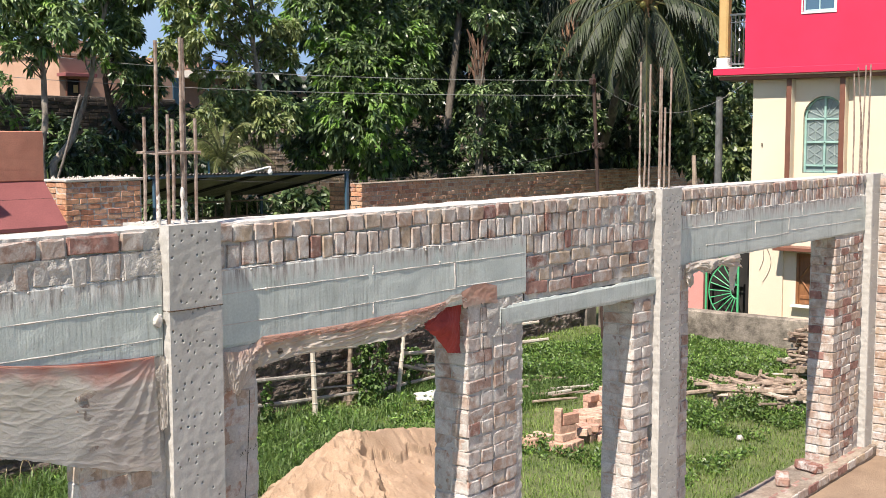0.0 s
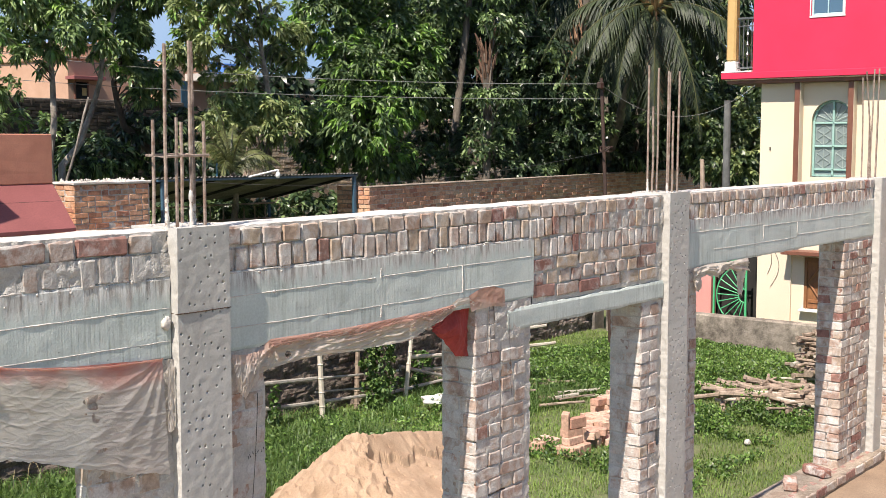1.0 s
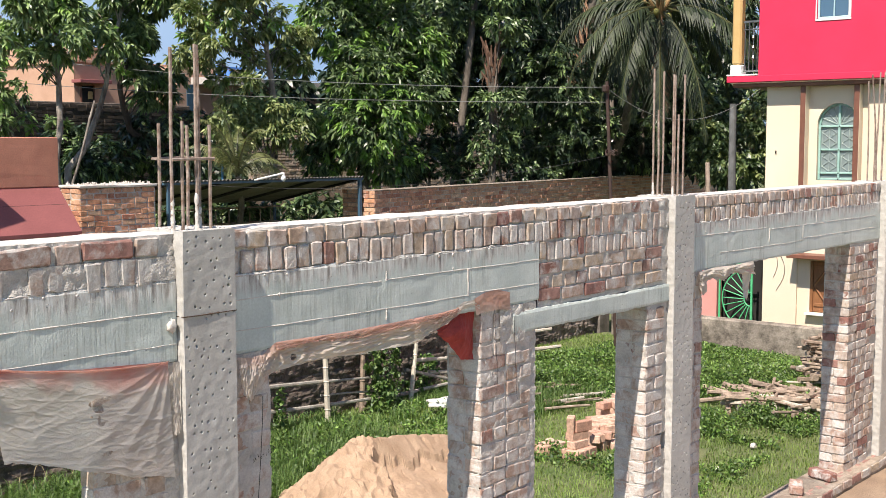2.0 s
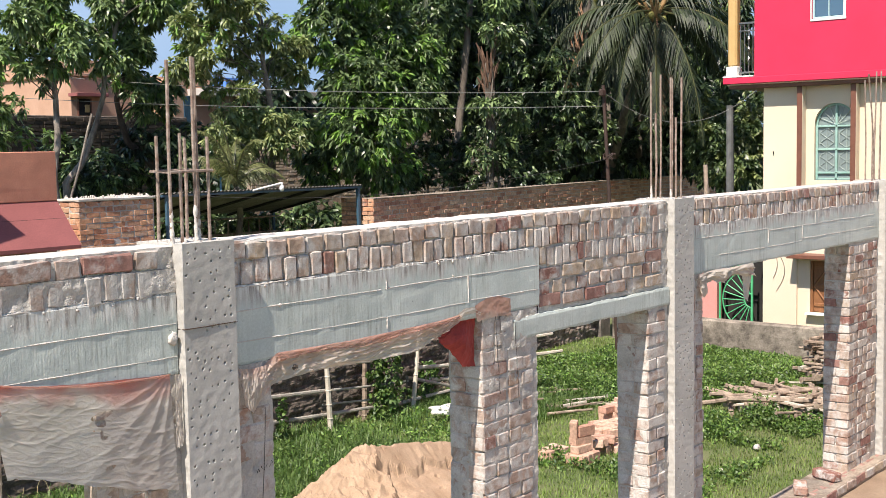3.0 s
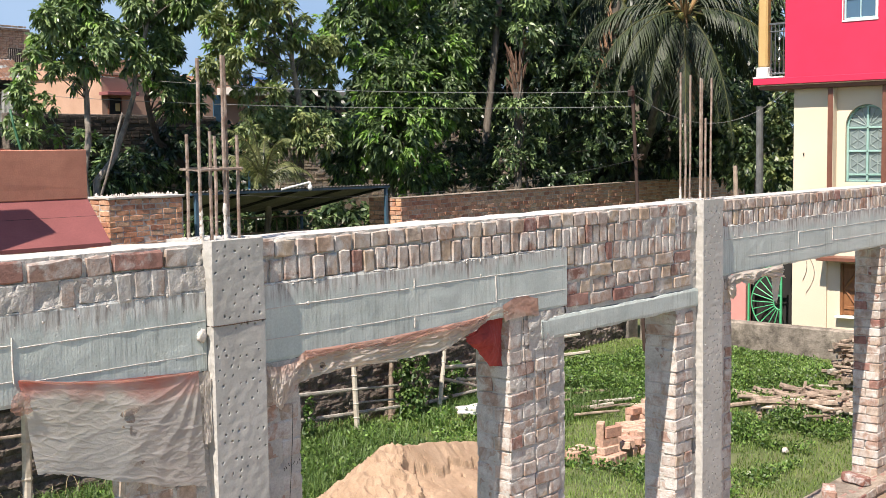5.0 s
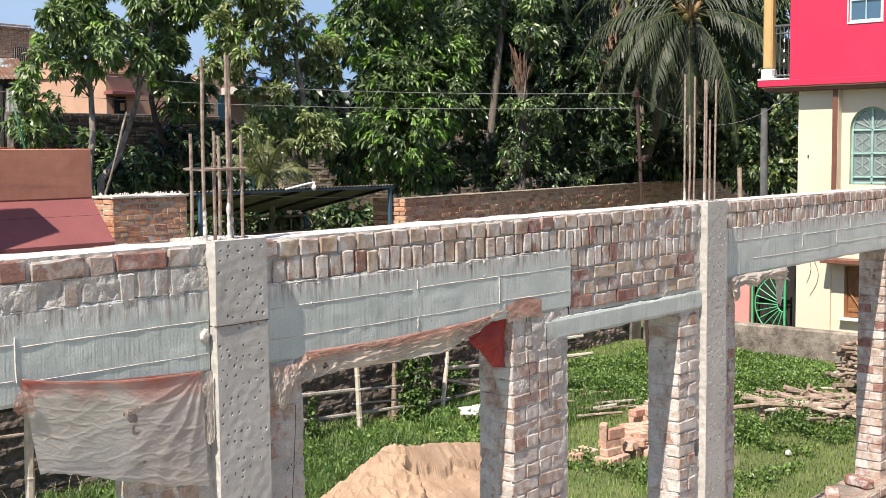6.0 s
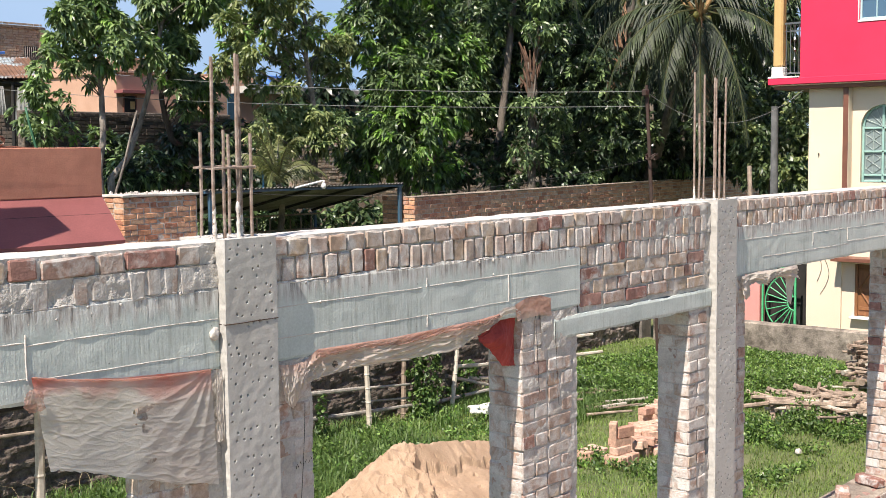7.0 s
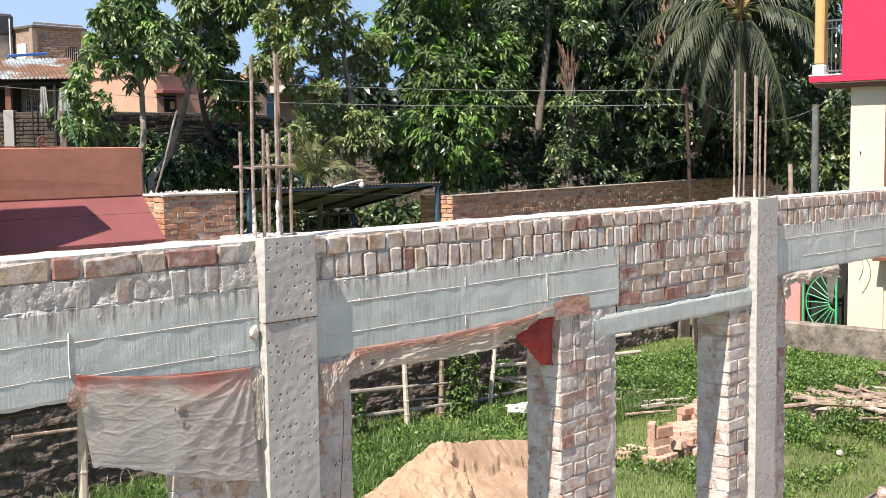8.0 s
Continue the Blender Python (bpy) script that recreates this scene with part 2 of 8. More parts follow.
def add_box(bm, x0, x1, y0, y1, z0, z1, bevel=0.0, cuts=0, rough=0.0, seed=0):
    """A box in bm, its edges softened, its faces cut and made uneven."""
    r = bmesh.ops.create_cube(bm, size=1.0)
    vs = r["verts"]
    for v in vs:
        v.co = Vector((x0 + (v.co.x + 0.5) * (x1 - x0), y0 + (v.co.y + 0.5) * (y1 - y0), z0 + (v.co.z + 0.5) * (z1 - z0)))
    if bevel:
        es = list({e for v in vs for e in v.link_edges})
        out = bmesh.ops.bevel(bm, geom=es, offset=bevel, segments=1, affect="EDGES")
        vs = list({v for v in vs if v.is_valid} | set(out["verts"]))
    if cuts:
        es = list({e for v in vs for e in v.link_edges if e.calc_length() > 0.12})
        out = bmesh.ops.subdivide_edges(bm, edges=es, cuts=cuts, use_grid_fill=True)
        vs = list({v for v in vs if v.is_valid} | {g for g in out["geom"] if isinstance(g, bmesh.types.BMVert)})
    if rough:
        for v in vs:
            v.co += noise.noise_vector(v.co * 7.0 + Vector((seed * 3.1, 0, 0))) * rough
    return vs


def box(x0, x1, y0, y1, z0, z1, bevel=0.0, cuts=0, rough=0.0, seed=0):
    bm = bmesh.new()
    add_box(bm, x0, x1, y0, y1, z0, z1, bevel, cuts, rough, seed)
    return bm


def add_rod(bm, a, b, r0, r1=None, sides=8, cap=True):
    a, b = Vector(a), Vector(b)
    r1 = r0 if r1 is None else r1
    q = (b - a).to_track_quat("Z", "Y")
    rings = []
    for p, r in ((a, r0), (b, r1)):
        rings.append([bm.verts.new(p + q @ Vector((r * math.cos(6.2832 * i / sides), r * math.sin(6.2832 * i / sides), 0))) for i in range(sides)])
    for i in range(sides):
        j = (i + 1) % sides
        bm.faces.new((rings[0][i], rings[0][j], rings[1][j], rings[1][i]))
    if cap:
        bm.faces.new(rings[0][::-1])
        bm.faces.new(rings[1])


def add_tube(bm, pts, radii, sides=7):
    """A bent, tapered tube along points."""
    pts = [Vector(p) for p in pts]
    prev, ring0 = None, None
    for k, p in enumerate(pts):
        d = (pts[min(k + 1, len(pts) - 1)] - pts[max(k - 1, 0)]).normalized()
        ref = Vector((0, 1, 0.01)) if abs(d.y) < 0.9 else Vector((1, 0, 0.01))
        u = d.cross(ref).normalized()
        w = d.cross(u)
        ring = [bm.verts.new(p + (u * math.cos(6.2832 * i / sides) + w * math.sin(6.2832 * i / sides)) * radii[k]) for i in range(sides)]
        if prev:
            for i in range(sides):
                j = (i + 1) % sides
                bm.faces.new((prev[i], ring[i], ring[j], prev[j]))
        else:
            ring0 = ring
        prev = ring
    bm.faces.new(ring0)
    bm.faces.new(prev[::-1])


# ---- the unfinished wall ----
TOP, FACE, BACK = 2.62, 4.0, 4.25


def brick_meshes(w, h, d, material, count=6, bevel=0.0045, jitter=0.0032, seed=1):
    """A few worn bricks of one size, centred on the front face's middle: rounded rims, chipped corners, a lumpy face."""
    out = []
    rn = random.Random(seed)
    e = 0.0065
    xs = [-w / 2, -w / 2 + e] + ([-w * 0.17, w * 0.17] if w > 0.2 else [0.0]) + [w / 2 - e, w / 2]
    zs = [-h / 2, -h / 2 + e, h / 2 - e, h / 2]
    for _ in range(count):
        bm = bmesh.new()
        g = []
        for i, x in enumerate(xs):
            col = []
            for j, z in enumerate(zs):
                rim = (i in (0, len(xs) - 1)) + (j in (0, 3))
                y = rn.uniform(-0.0014, 0.0018) + (bevel * rn.uniform(0.5, 1.5) if rim else 0) + (bevel * rn.uniform(0.2, 1.4) if rim == 2 else 0)
                k = 1 - (rn.uniform(0.0, 0.07) if rim == 2 else 0)
                col.append(bm.verts.new((x * k + rn.uniform(-1, 1) * jitter, y, z * k + rn.uniform(-1, 1) * jitter)))
            g.append(col)
        for a, b in zip(g, g[1:]):
            for j in range(3):
                bm.faces.new((a[j], b[j], b[j + 1], a[j + 1]))
        ring = [c[0] for c in g] + g[-1][1:] + [c[3] for c in g[-2::-1]] + g[0][2:0:-1]
        back = [bm.verts.new((v.co.x, d, v.co.z)) for v in ring]
        for k in range(len(ring)):
            q = (k + 1) % len(ring)
            bm.faces.new((ring[q], ring[k], back[k], back[q]))
        out.append(mesh_of("brick", bm, material))
    return out


SIZES = {"header": (0.114, 0.077), "edge": (0.071, 0.111), "stretch": (0.234, 0.075), "bat": (0.160, 0.072)}
RUDDY = {k: brick_meshes(w, h, 0.09, BRICK_RUDDY, 3, seed=40 + i) for i, (k, (w, h)) in enumerate(SIZES.items())}
SITE = {k: brick_meshes(w, h, 0.09, BRICK, seed=i) for i, (k, (w, h)) in enumerate(SIZES.items())}
WIPED = {k: brick_meshes(w, h, 0.09, BRICK_WIPED, seed=60 + i) + SITE[k][:2] for i, (k, (w, h)) in enumerate(SIZES.items())}

CLOGGED = {k: brick_meshes(w, h, 0.09, BRICK_GREYED, 4, seed=80 + i) for i, (k, (w, h)) in enumerate(SIZES.items())}
MIXED = {k: SITE[k] + WIPED[k][:3] + RUDDY[k][:1] for k in SIZES}
GREYED = {k: SITE[k] + WIPED[k] for k in SIZES}


def lay(parent, kind, at, turn=0.0, meshes=SITE, proud=0.004):
    """One brick, its face at 'at', turned about z, a little out of true."""
    me = RND.choice(meshes[kind])
    ob = new("brick", me)
    ob.parent = parent
    flip = RND.choice((0, 180)) if kind != "bat" else 0
    push = Vector((math.sin(radians(turn)), -math.cos(radians(turn)), 0)) * RND.uniform(-1.3, 1.0) * proud
    m = Matrix.Translation(Vector(at) + push) @ pose(0, 0, 0, RND.uniform(-1.2, 1.2), RND.uniform(-2.6, 2.6), turn + RND.uniform(-1.5, 1.5))
    s = Matrix.Diagonal((RND.uniform(0.94, 1.03), 1, RND.uniform(0.94, 1.03), 1))
    ob.matrix_local = m @ s
    return ob


def course(parent, kind, x0, x1, z, joint=0.013, face=FACE, skip=0.0, meshes=SITE, start=0.0, mixed=0.0, ruddy=0.0):
    """One course of bricks along x with its middle at height z."""
    w = SIZES[kind][0]
    x = x0 + start
    while x < x1 - 0.03:
        k, ww = kind, w
        if kind == "stretch" and RND.random() < 0.25:
            k, ww = "header", SIZES["header"][0]
        if RND.random() < mixed:
            k, ww = "stretch", SIZES["stretch"][0]
        if x + ww > x1 + 0.02:
            ww = x1 - x
        if RND.random() >= skip:
            ob = lay(parent, k, (x + ww / 2, face, z + RND.uniform(-0.006, 0.006)), 0, RUDDY if RND.random() < ruddy else meshes)
            if ww < SIZES[k][0] - 0.005:
                ob.matrix_local = ob.matrix_local @ Matrix.Diagonal((ww / SIZES[k][0], 1, 1, 1))
        x += ww + joint * RND.uniform(0.7, 1.4)


def bonded(parent, x0, x1, z0, z1, pitch=0.0835, face=FACE, skip=0.0, meshes=SITE, ragged=False):
    """Courses of stretchers and headers by turns between two heights."""
    z, k = z0 + pitch / 2, 0
    while z + pitch * 0.3 < z1:
        course(parent, ("stretch", "header")[k % 2], x0, x1 + (RND.uniform(-0.02, 0.015) if ragged else 0), z, 0.012, face, skip, meshes)
        z, k = z + pitch, k + 1


def returns(parent, x, y0, y1, z0, z1, pitch=0.0835, meshes=SITE):
    """Courses on a jamb that faces -x."""
    z, k = z0 + pitch / 2, 0
    while z + pitch * 0.3 < z1:
        if k % 2:
            for y in (y0 + 0.063, y0 + 0.187):
                lay(parent, "header", (x, y, z), -90, meshes, 0.004)
        else:
            lay(parent, "stretch", (x, (y0 + y1) / 2, z), -90, meshes, 0.004)
        z, k = z + pitch, k + 1


def smear(bm, a0, a1, z0, z1, cover, at, holes=(), step=0.013):
    """An uneven mortar surface that stands proud of some bricks and falls back between others."""
    nu, nv = max(2, int((a1 - a0) / step)), max(2, int((z1 - z0) / step))
    grid = []
    for i in range(nu + 1):
        a = a0 + (a1 - a0) * i / nu
        col = []
        for j in range(nv + 1):
            z = z0 + (z1 - z0) * j / nv
            p = at(a, 0.0, z)
            n = noise.noise((p[0] * 8, p[1] * 8, p[2] * 10)) * 0.9 + 0.55 * noise.noise((p[0] * 24, p[1] * 24, p[2] * 27)) + 0.25 * noise.noise((p[0] * 60, p[1] * 60, p[2] * 60))
            pit = max(0.0, noise.noise((p[0] * 41, p[1] * 41, p[2] * 30 + 9)) - 0.22)
            col.append(bm.verts.new(at(a, 0.011 - 0.013 * cover - 0.0092 * n + 0.03 * pit, z)))
        grid.append(col)
    for i in range(nu):
        for j in range(nv):
            a, z = a0 + (a1 - a0) * (i + 0.5) / nu, z0 + (z1 - z0) * (j + 0.5) / nv
            if any(h[0] < a < h[1] and h[2] < z < h[3] for h in holes):
                continue
            bm.faces.new((grid[i][j], grid[i + 1][j], grid[i + 1][j + 1], grid[i][j + 1]))


def body(name, x0, x1, z0, z1, label, category, kind="", y0=FACE + 0.05, y1=BACK, cap=False, cover=-0.85, holes=(), upper=None):
    """The mortar core that the bricks of a piece of wall sit in."""
    bm = box(x0 + 0.015, x1, y0 - 0.015, y1, z0, z1, 0, 0)
    split = 2.53 if upper is not None else z1
    smear(bm, x0, x1, z0, split, cover, lambda a, d, z: (a, FACE + d, z), holes)
    if upper is not None:
        smear(bm, x0, x1, split, z1, upper, lambda a, d, z: (a, FACE + d, z), holes)
    ob = part(name, bm, MORTAR, None, smooth=True)
    tagged(ob, label, category, "", kind)
    if cap:
        bm = bmesh.new()
        n = max(8, int((x1 - x0) / 0.07))
        rows = [(FACE + 0.016, z1 - 0.014), (FACE + 0.020, z1 - 0.003), (FACE + 0.05, z1 + 0.003), (FACE + 0.14, z1 + 0.006), (BACK - 0.03, z1 + 0.003), (BACK + 0.006, z1 - 0.01)]
        grid = []
        for i in range(n + 1):
            x = x0 + (x1 - x0) * i / n
            grid.append([bm.verts.new((x, y + noise.noise((x * 5, y * 9, 1)) * 0.008, z + noise.noise((x * 6, y * 12, 4)) * 0.007 + noise.noise((x * 19, y * 22, 4)) * 0.004)) for y, z in rows])
        for a, b in zip(grid, grid[1:]):
            for j in range(len(rows) - 1):
                bm.faces.new((a[j], b[j], b[j + 1], a[j + 1]))
        part("mortar_cap", bm, CAP, ob, "sunlit pale cement smoothed over the top")
    return ob


# upper courses, bay by bay: headers on top, bricks on edge below
bay_a = body("wall_north_1", 0.6, 3.16, 2.43, TOP, "upper brick courses smeared with grey mortar", "brick wall", "structure", cap=True, cover=0.82, upper=-0.05)
bay_b = body("wall_north_2", 3.43, 7.497, 2.42, TOP, "upper courses of tan and grey bricks on the beam", "brick wall", "structure", cap=True, cover=-0.42)
bm = box(5.87, 7.497, FACE + 0.04, BACK - 0.002, 2.012, 2.43)
smear(bm, 5.87, 7.497, 2.012, 2.425, 0.05, lambda a, d, z: (a, FACE + d, z))
part("core", bm, MORTAR, bay_b, smooth=True)
bm = bmesh.new()
smear(bm, 6.45, 7.49, 2.41, 2.605, 0.62, lambda a, d, z: (a, FACE + d, z))
part("mortar_patch", bm, MORTAR, bay_b, "grey mortar wiped over the bricks beside the column", True)
bay_c = body("wall_north_3", 7.797, 11.85, 2.43, TOP, "upper brick courses over the far opening", "brick wall", "structure", cap=True, cover=-0.5)
for bay, x0, x1 in ((bay_a, 0.6, 3.15), (bay_b, 3.44, 7.487), (bay_c, 7.80, 11.84)):
    course(bay, "header", x0, x1, 2.573, 0.012, mixed=0.35 if bay is bay_a else 0.0, ruddy=0.4 if bay is bay_a else 0.03)
    course(bay, "edge", x0, x1, 2.474, 0.013, meshes=CLOGGED if bay is bay_a else GREYED)
course(bay_b, "edge", 5.88, 7.48, 2.354, 0.015, ruddy=0.05, meshes=WIPED)
for k in range(3):
    course(bay_b, "stretch" if k != 1 else "header", 5.88, 7.48, 2.252 - 0.086 * k, 0.024, ruddy=0.4 if k != 1 else 0.05)

# brick piers beside the columns and between the openings
def brick_pier(x0, x1, z1, label, jamb=True, back=BACK, z0=-0.14, skip=0.0, cover=0.0, side=0.5, holes=(), ragged=False, meshes=WIPED):
    ob = body("brick_pier", x0 + (0.005 if jamb else 0), x1 - (0.02 if ragged else 0), z0, z1, label, "brick pier", cover=cover, holes=holes, y1=back)
    bonded(ob, x0, x1 - 0.004, z0, z1, skip=skip, ragged=ragged, meshes=meshes)
    if jamb:
        returns(ob, x0, FACE, BACK, z0, z1, meshes=meshes)
        bm = bmesh.new()
        smear(bm, FACE + 0.014, BACK, z0, z1, side, lambda a, d, z: (x0 + d, a, z))
        bmesh.ops.reverse_faces(bm, faces=bm.faces)
        part("jamb_mortar", bm, MORTAR, ob, "grey mortar wiped over the jamb", True)
    for h in holes:
        for o in list(ob.children):
            p = o.matrix_local.translation
            if o.name.startswith("brick") and h[0] < p.x < h[1] and h[2] - 0.03 < p.z < h[3] + 0.03:
                bpy.data.objects.remove(o)
    return ob


brick_pier(2.73, 3.16, 2.075, "shaded brick pier behind a hanging plastic sheet", jamb=False, back=FACE + 0.10, cover=0.4)
brick_pier(3.44, 3.71, 2.06, "mortar-smeared brick pier beside the concrete column", jamb=False, cover=0.7, ragged=True)
brick_pier(5.30, 5.87, 2.06, "brick pier between two openings, smeared with grey mortar", cover=0.36, holes=((5.42, 5.60, 0.90, 0.985),), ragged=True)
brick_pier(7.20, 7.497, 1.885, "brick pier with a sunlit edge beside the column", cover=0.25, side=0.55, holes=((7.33, 7.497, 0.83, 0.95),))
brick_pier(7.797, 8.03, 2.06, "narrow brick pier beside the concrete column", jamb=False, cover=0.3)
brick_pier(11.06, 11.85, 2.06, "tall brick pier of pink and tan bricks at the far corner", cover=-0.1, side=-0.05, meshes=MIXED)


# concrete beams cast against boards
def beam(x0, x1, z0, z1, seams, label, face=FACE - 0.001, back=BACK, uprights=()):
    """A beam with the raised fins that the gaps between the form boards left."""
    n = max(6, int((x1 - x0) / 0.03))
    bm = bmesh.new()
    K = 24 if z1 - z0 > 0.2 else 8
    zs = [z0 + (z1 - z0) * k / K for k in range(K + 1)]
    front = []
    for i in range(n + 1):
        x = x0 + (x1 - x0) * i / n
        col = []
        for k, z in enumerate(zs):
            y = face + noise.noise((x * 2.3, z * 3, 7)) * 0.003 + noise.noise((x * 11, z * 15, 8)) * 0.0016
            zz = z + (noise.noise((x * 4, 0, 3)) * 0.010 + noise.noise((x * 17, z0, 6)) * 0.006 if k in (0, K) else 0)
            col.append(bm.verts.new((x, y + (0.004 + 0.006 * abs(noise.noise((x * 13, z, 9))) if k in (0, K) else 0), zz)))
        front.append(col)
    for a, b in zip(front, front[1:]):
        for k in range(K):
            bm.faces.new((a[k], b[k], b[k + 1], a[k + 1]))
    back_lo = [bm.verts.new((c[0].co.x, back, z0)) for c in front]
    back_hi = [bm.verts.new((c[0].co.x, back, z1)) for c in front]
    for i in range(n):
        bm.faces.new((front[i + 1][0], front[i][0], back_lo[i], back_lo[i + 1]))
        bm.faces.new((front[i][K], front[i + 1][K], back_hi[i + 1], back_hi[i]))
        bm.faces.new((back_lo[i], back_hi[i], back_hi[i + 1], back_lo[i + 1]))
    for i, flip in ((0, False), (n, True)):
        loop = front[i] + [back_hi[i], back_lo[i]]
        bm.faces.new(loop[::-1] if not flip else loop)
    ob = part("concrete_beam", bm, BEAM)
    tagged(ob, label, "beam")
    for z, a, b in seams:
        bm = bmesh.new()
        m = max(6, int((b - a) / 0.05))
        pts = [(a + (b - a) * i / m, face + noise.noise(((a + (b - a) * i / m) * 2.3, z * 3, 7)) * 0.003 + 0.0006, z + noise.noise((i * 0.11, z * 9, 2)) * 0.008 + noise.noise((i * 0.9, z * 9, 2)) * 0.002) for i in range(m + 1)]
        add_tube(bm, pts, [0.0020 + 0.0035 * abs(noise.noise((i * 0.7, z, 5))) for i in range(m + 1)], 5)
        part("board_seam", bm, CAP, ob, "raised pale seam between form boards")
    if z1 - z0 > 0.2:
        bm = bmesh.new()
        m = int((x1 - x0) / 0.02)
        a0 = 0
        while a0 < m - 4:
            a1 = min(m, a0 + RND.randint(8, 34))
            pts, rad = [], []
            for i in range(a0, a1):
                a = x0 + (x1 - x0) * i / m
                pts.append((a, face + 0.004 + 0.003 * noise.noise((a * 7, z0, 3)), z1 - 0.008 + 0.012 * noise.noise((a * 6, 2, 2)) + 0.006 * noise.noise((a * 27, 2, 5))))
                rad.append(0.0015 + 0.010 * abs(noise.noise((a * 11, 3, z0))) + 0.006 * max(0, noise.noise((a * 33, 4, z0))))
            rad[0] = rad[-1] = 0.001
            add_tube(bm, pts, rad, 6)
            a0 = a1 - RND.randint(-6, 2)
        for i in range(int((x1 - x0) * 12)):
            a = RND.uniform(x0 + 0.02, x1 - 0.02)
            r = RND.uniform(0.002, 0.007)
            bmesh.ops.create_icosphere(bm, subdivisions=1, radius=r, matrix=Matrix.Translation((a, face + 0.002, z1 - RND.uniform(0, 0.03) - 0.10 * RND.random() ** 5)) @ Matrix.Diagonal((1.5, 0.7, RND.uniform(0.8, 2.2), 1)))
        part("mortar_lip", bm, CAP, ob, "crumbs of mortar squeezed out along the top edge", True)
    for x, za, zb in uprights:
        bm = bmesh.new()
        add_tube(bm, [(x + noise.noise((i * 0.6, x, 1)) * 0.004, face - 0.001, za + (zb - za) * i / 6) for i in range(7)], [0.004] * 7, 5)
        part("board_seam", bm, CAP, ob, "raised pale seam between form boards")
    return ob


beam(0.6, 3.155, 2.075, 2.43, [(2.303, 0.6, 2.255), (2.293, 2.265, 3.15), (2.172, 0.6, 2.258), (2.155, 2.29, 3.15)], "long grey-green concrete beam with board marks", uprights=((2.262, 2.165, 2.335), (1.2, 2.08, 2.3)))
beam(3.435, 5.87, 2.06, 2.42, [(2.303, 3.47, 4.448), (2.306, 4.5, 5.86), (2.160, 3.47, 5.17), (2.163, 5.18, 5.86)], "streaked concrete beam over the plastic-draped opening", uprights=((5.172, 2.157, 2.306), (4.49, 2.10, 2.16), (4.49, 2.303, 2.35)))
beam(7.798, 11.848, 2.06, 2.43, [(2.32, 7.9, 9.2), (2.30, 9.2, 11.7), (2.17, 8.3, 9.9), (2.185, 9.9, 11.7)], "concrete beam with board marks over the far opening", uprights=((8.45, 2.33, 2.42), (9.2, 2.2, 2.31), (9.9, 2.19, 2.3), (10.2, 2.31, 2.4)))
lintel = beam(5.60, 7.49, 1.885, 2.01, [], "thin concrete lintel under brick courses", FACE - 0.008)
bm = bmesh.new()
smear(bm, 5.47, 5.72, 1.84, 2.058, 1.25, lambda a, d, z: (a, FACE + d, z))
part("mortar_patch", bm, MORTAR, lintel, "grey mortar wiped over the bearing end", True)


# concrete columns with starter bars
RUST = plain("rust_line", (0.035, 0.022, 0.015), (0.09, 0.052, 0.034), 20, 0.9)


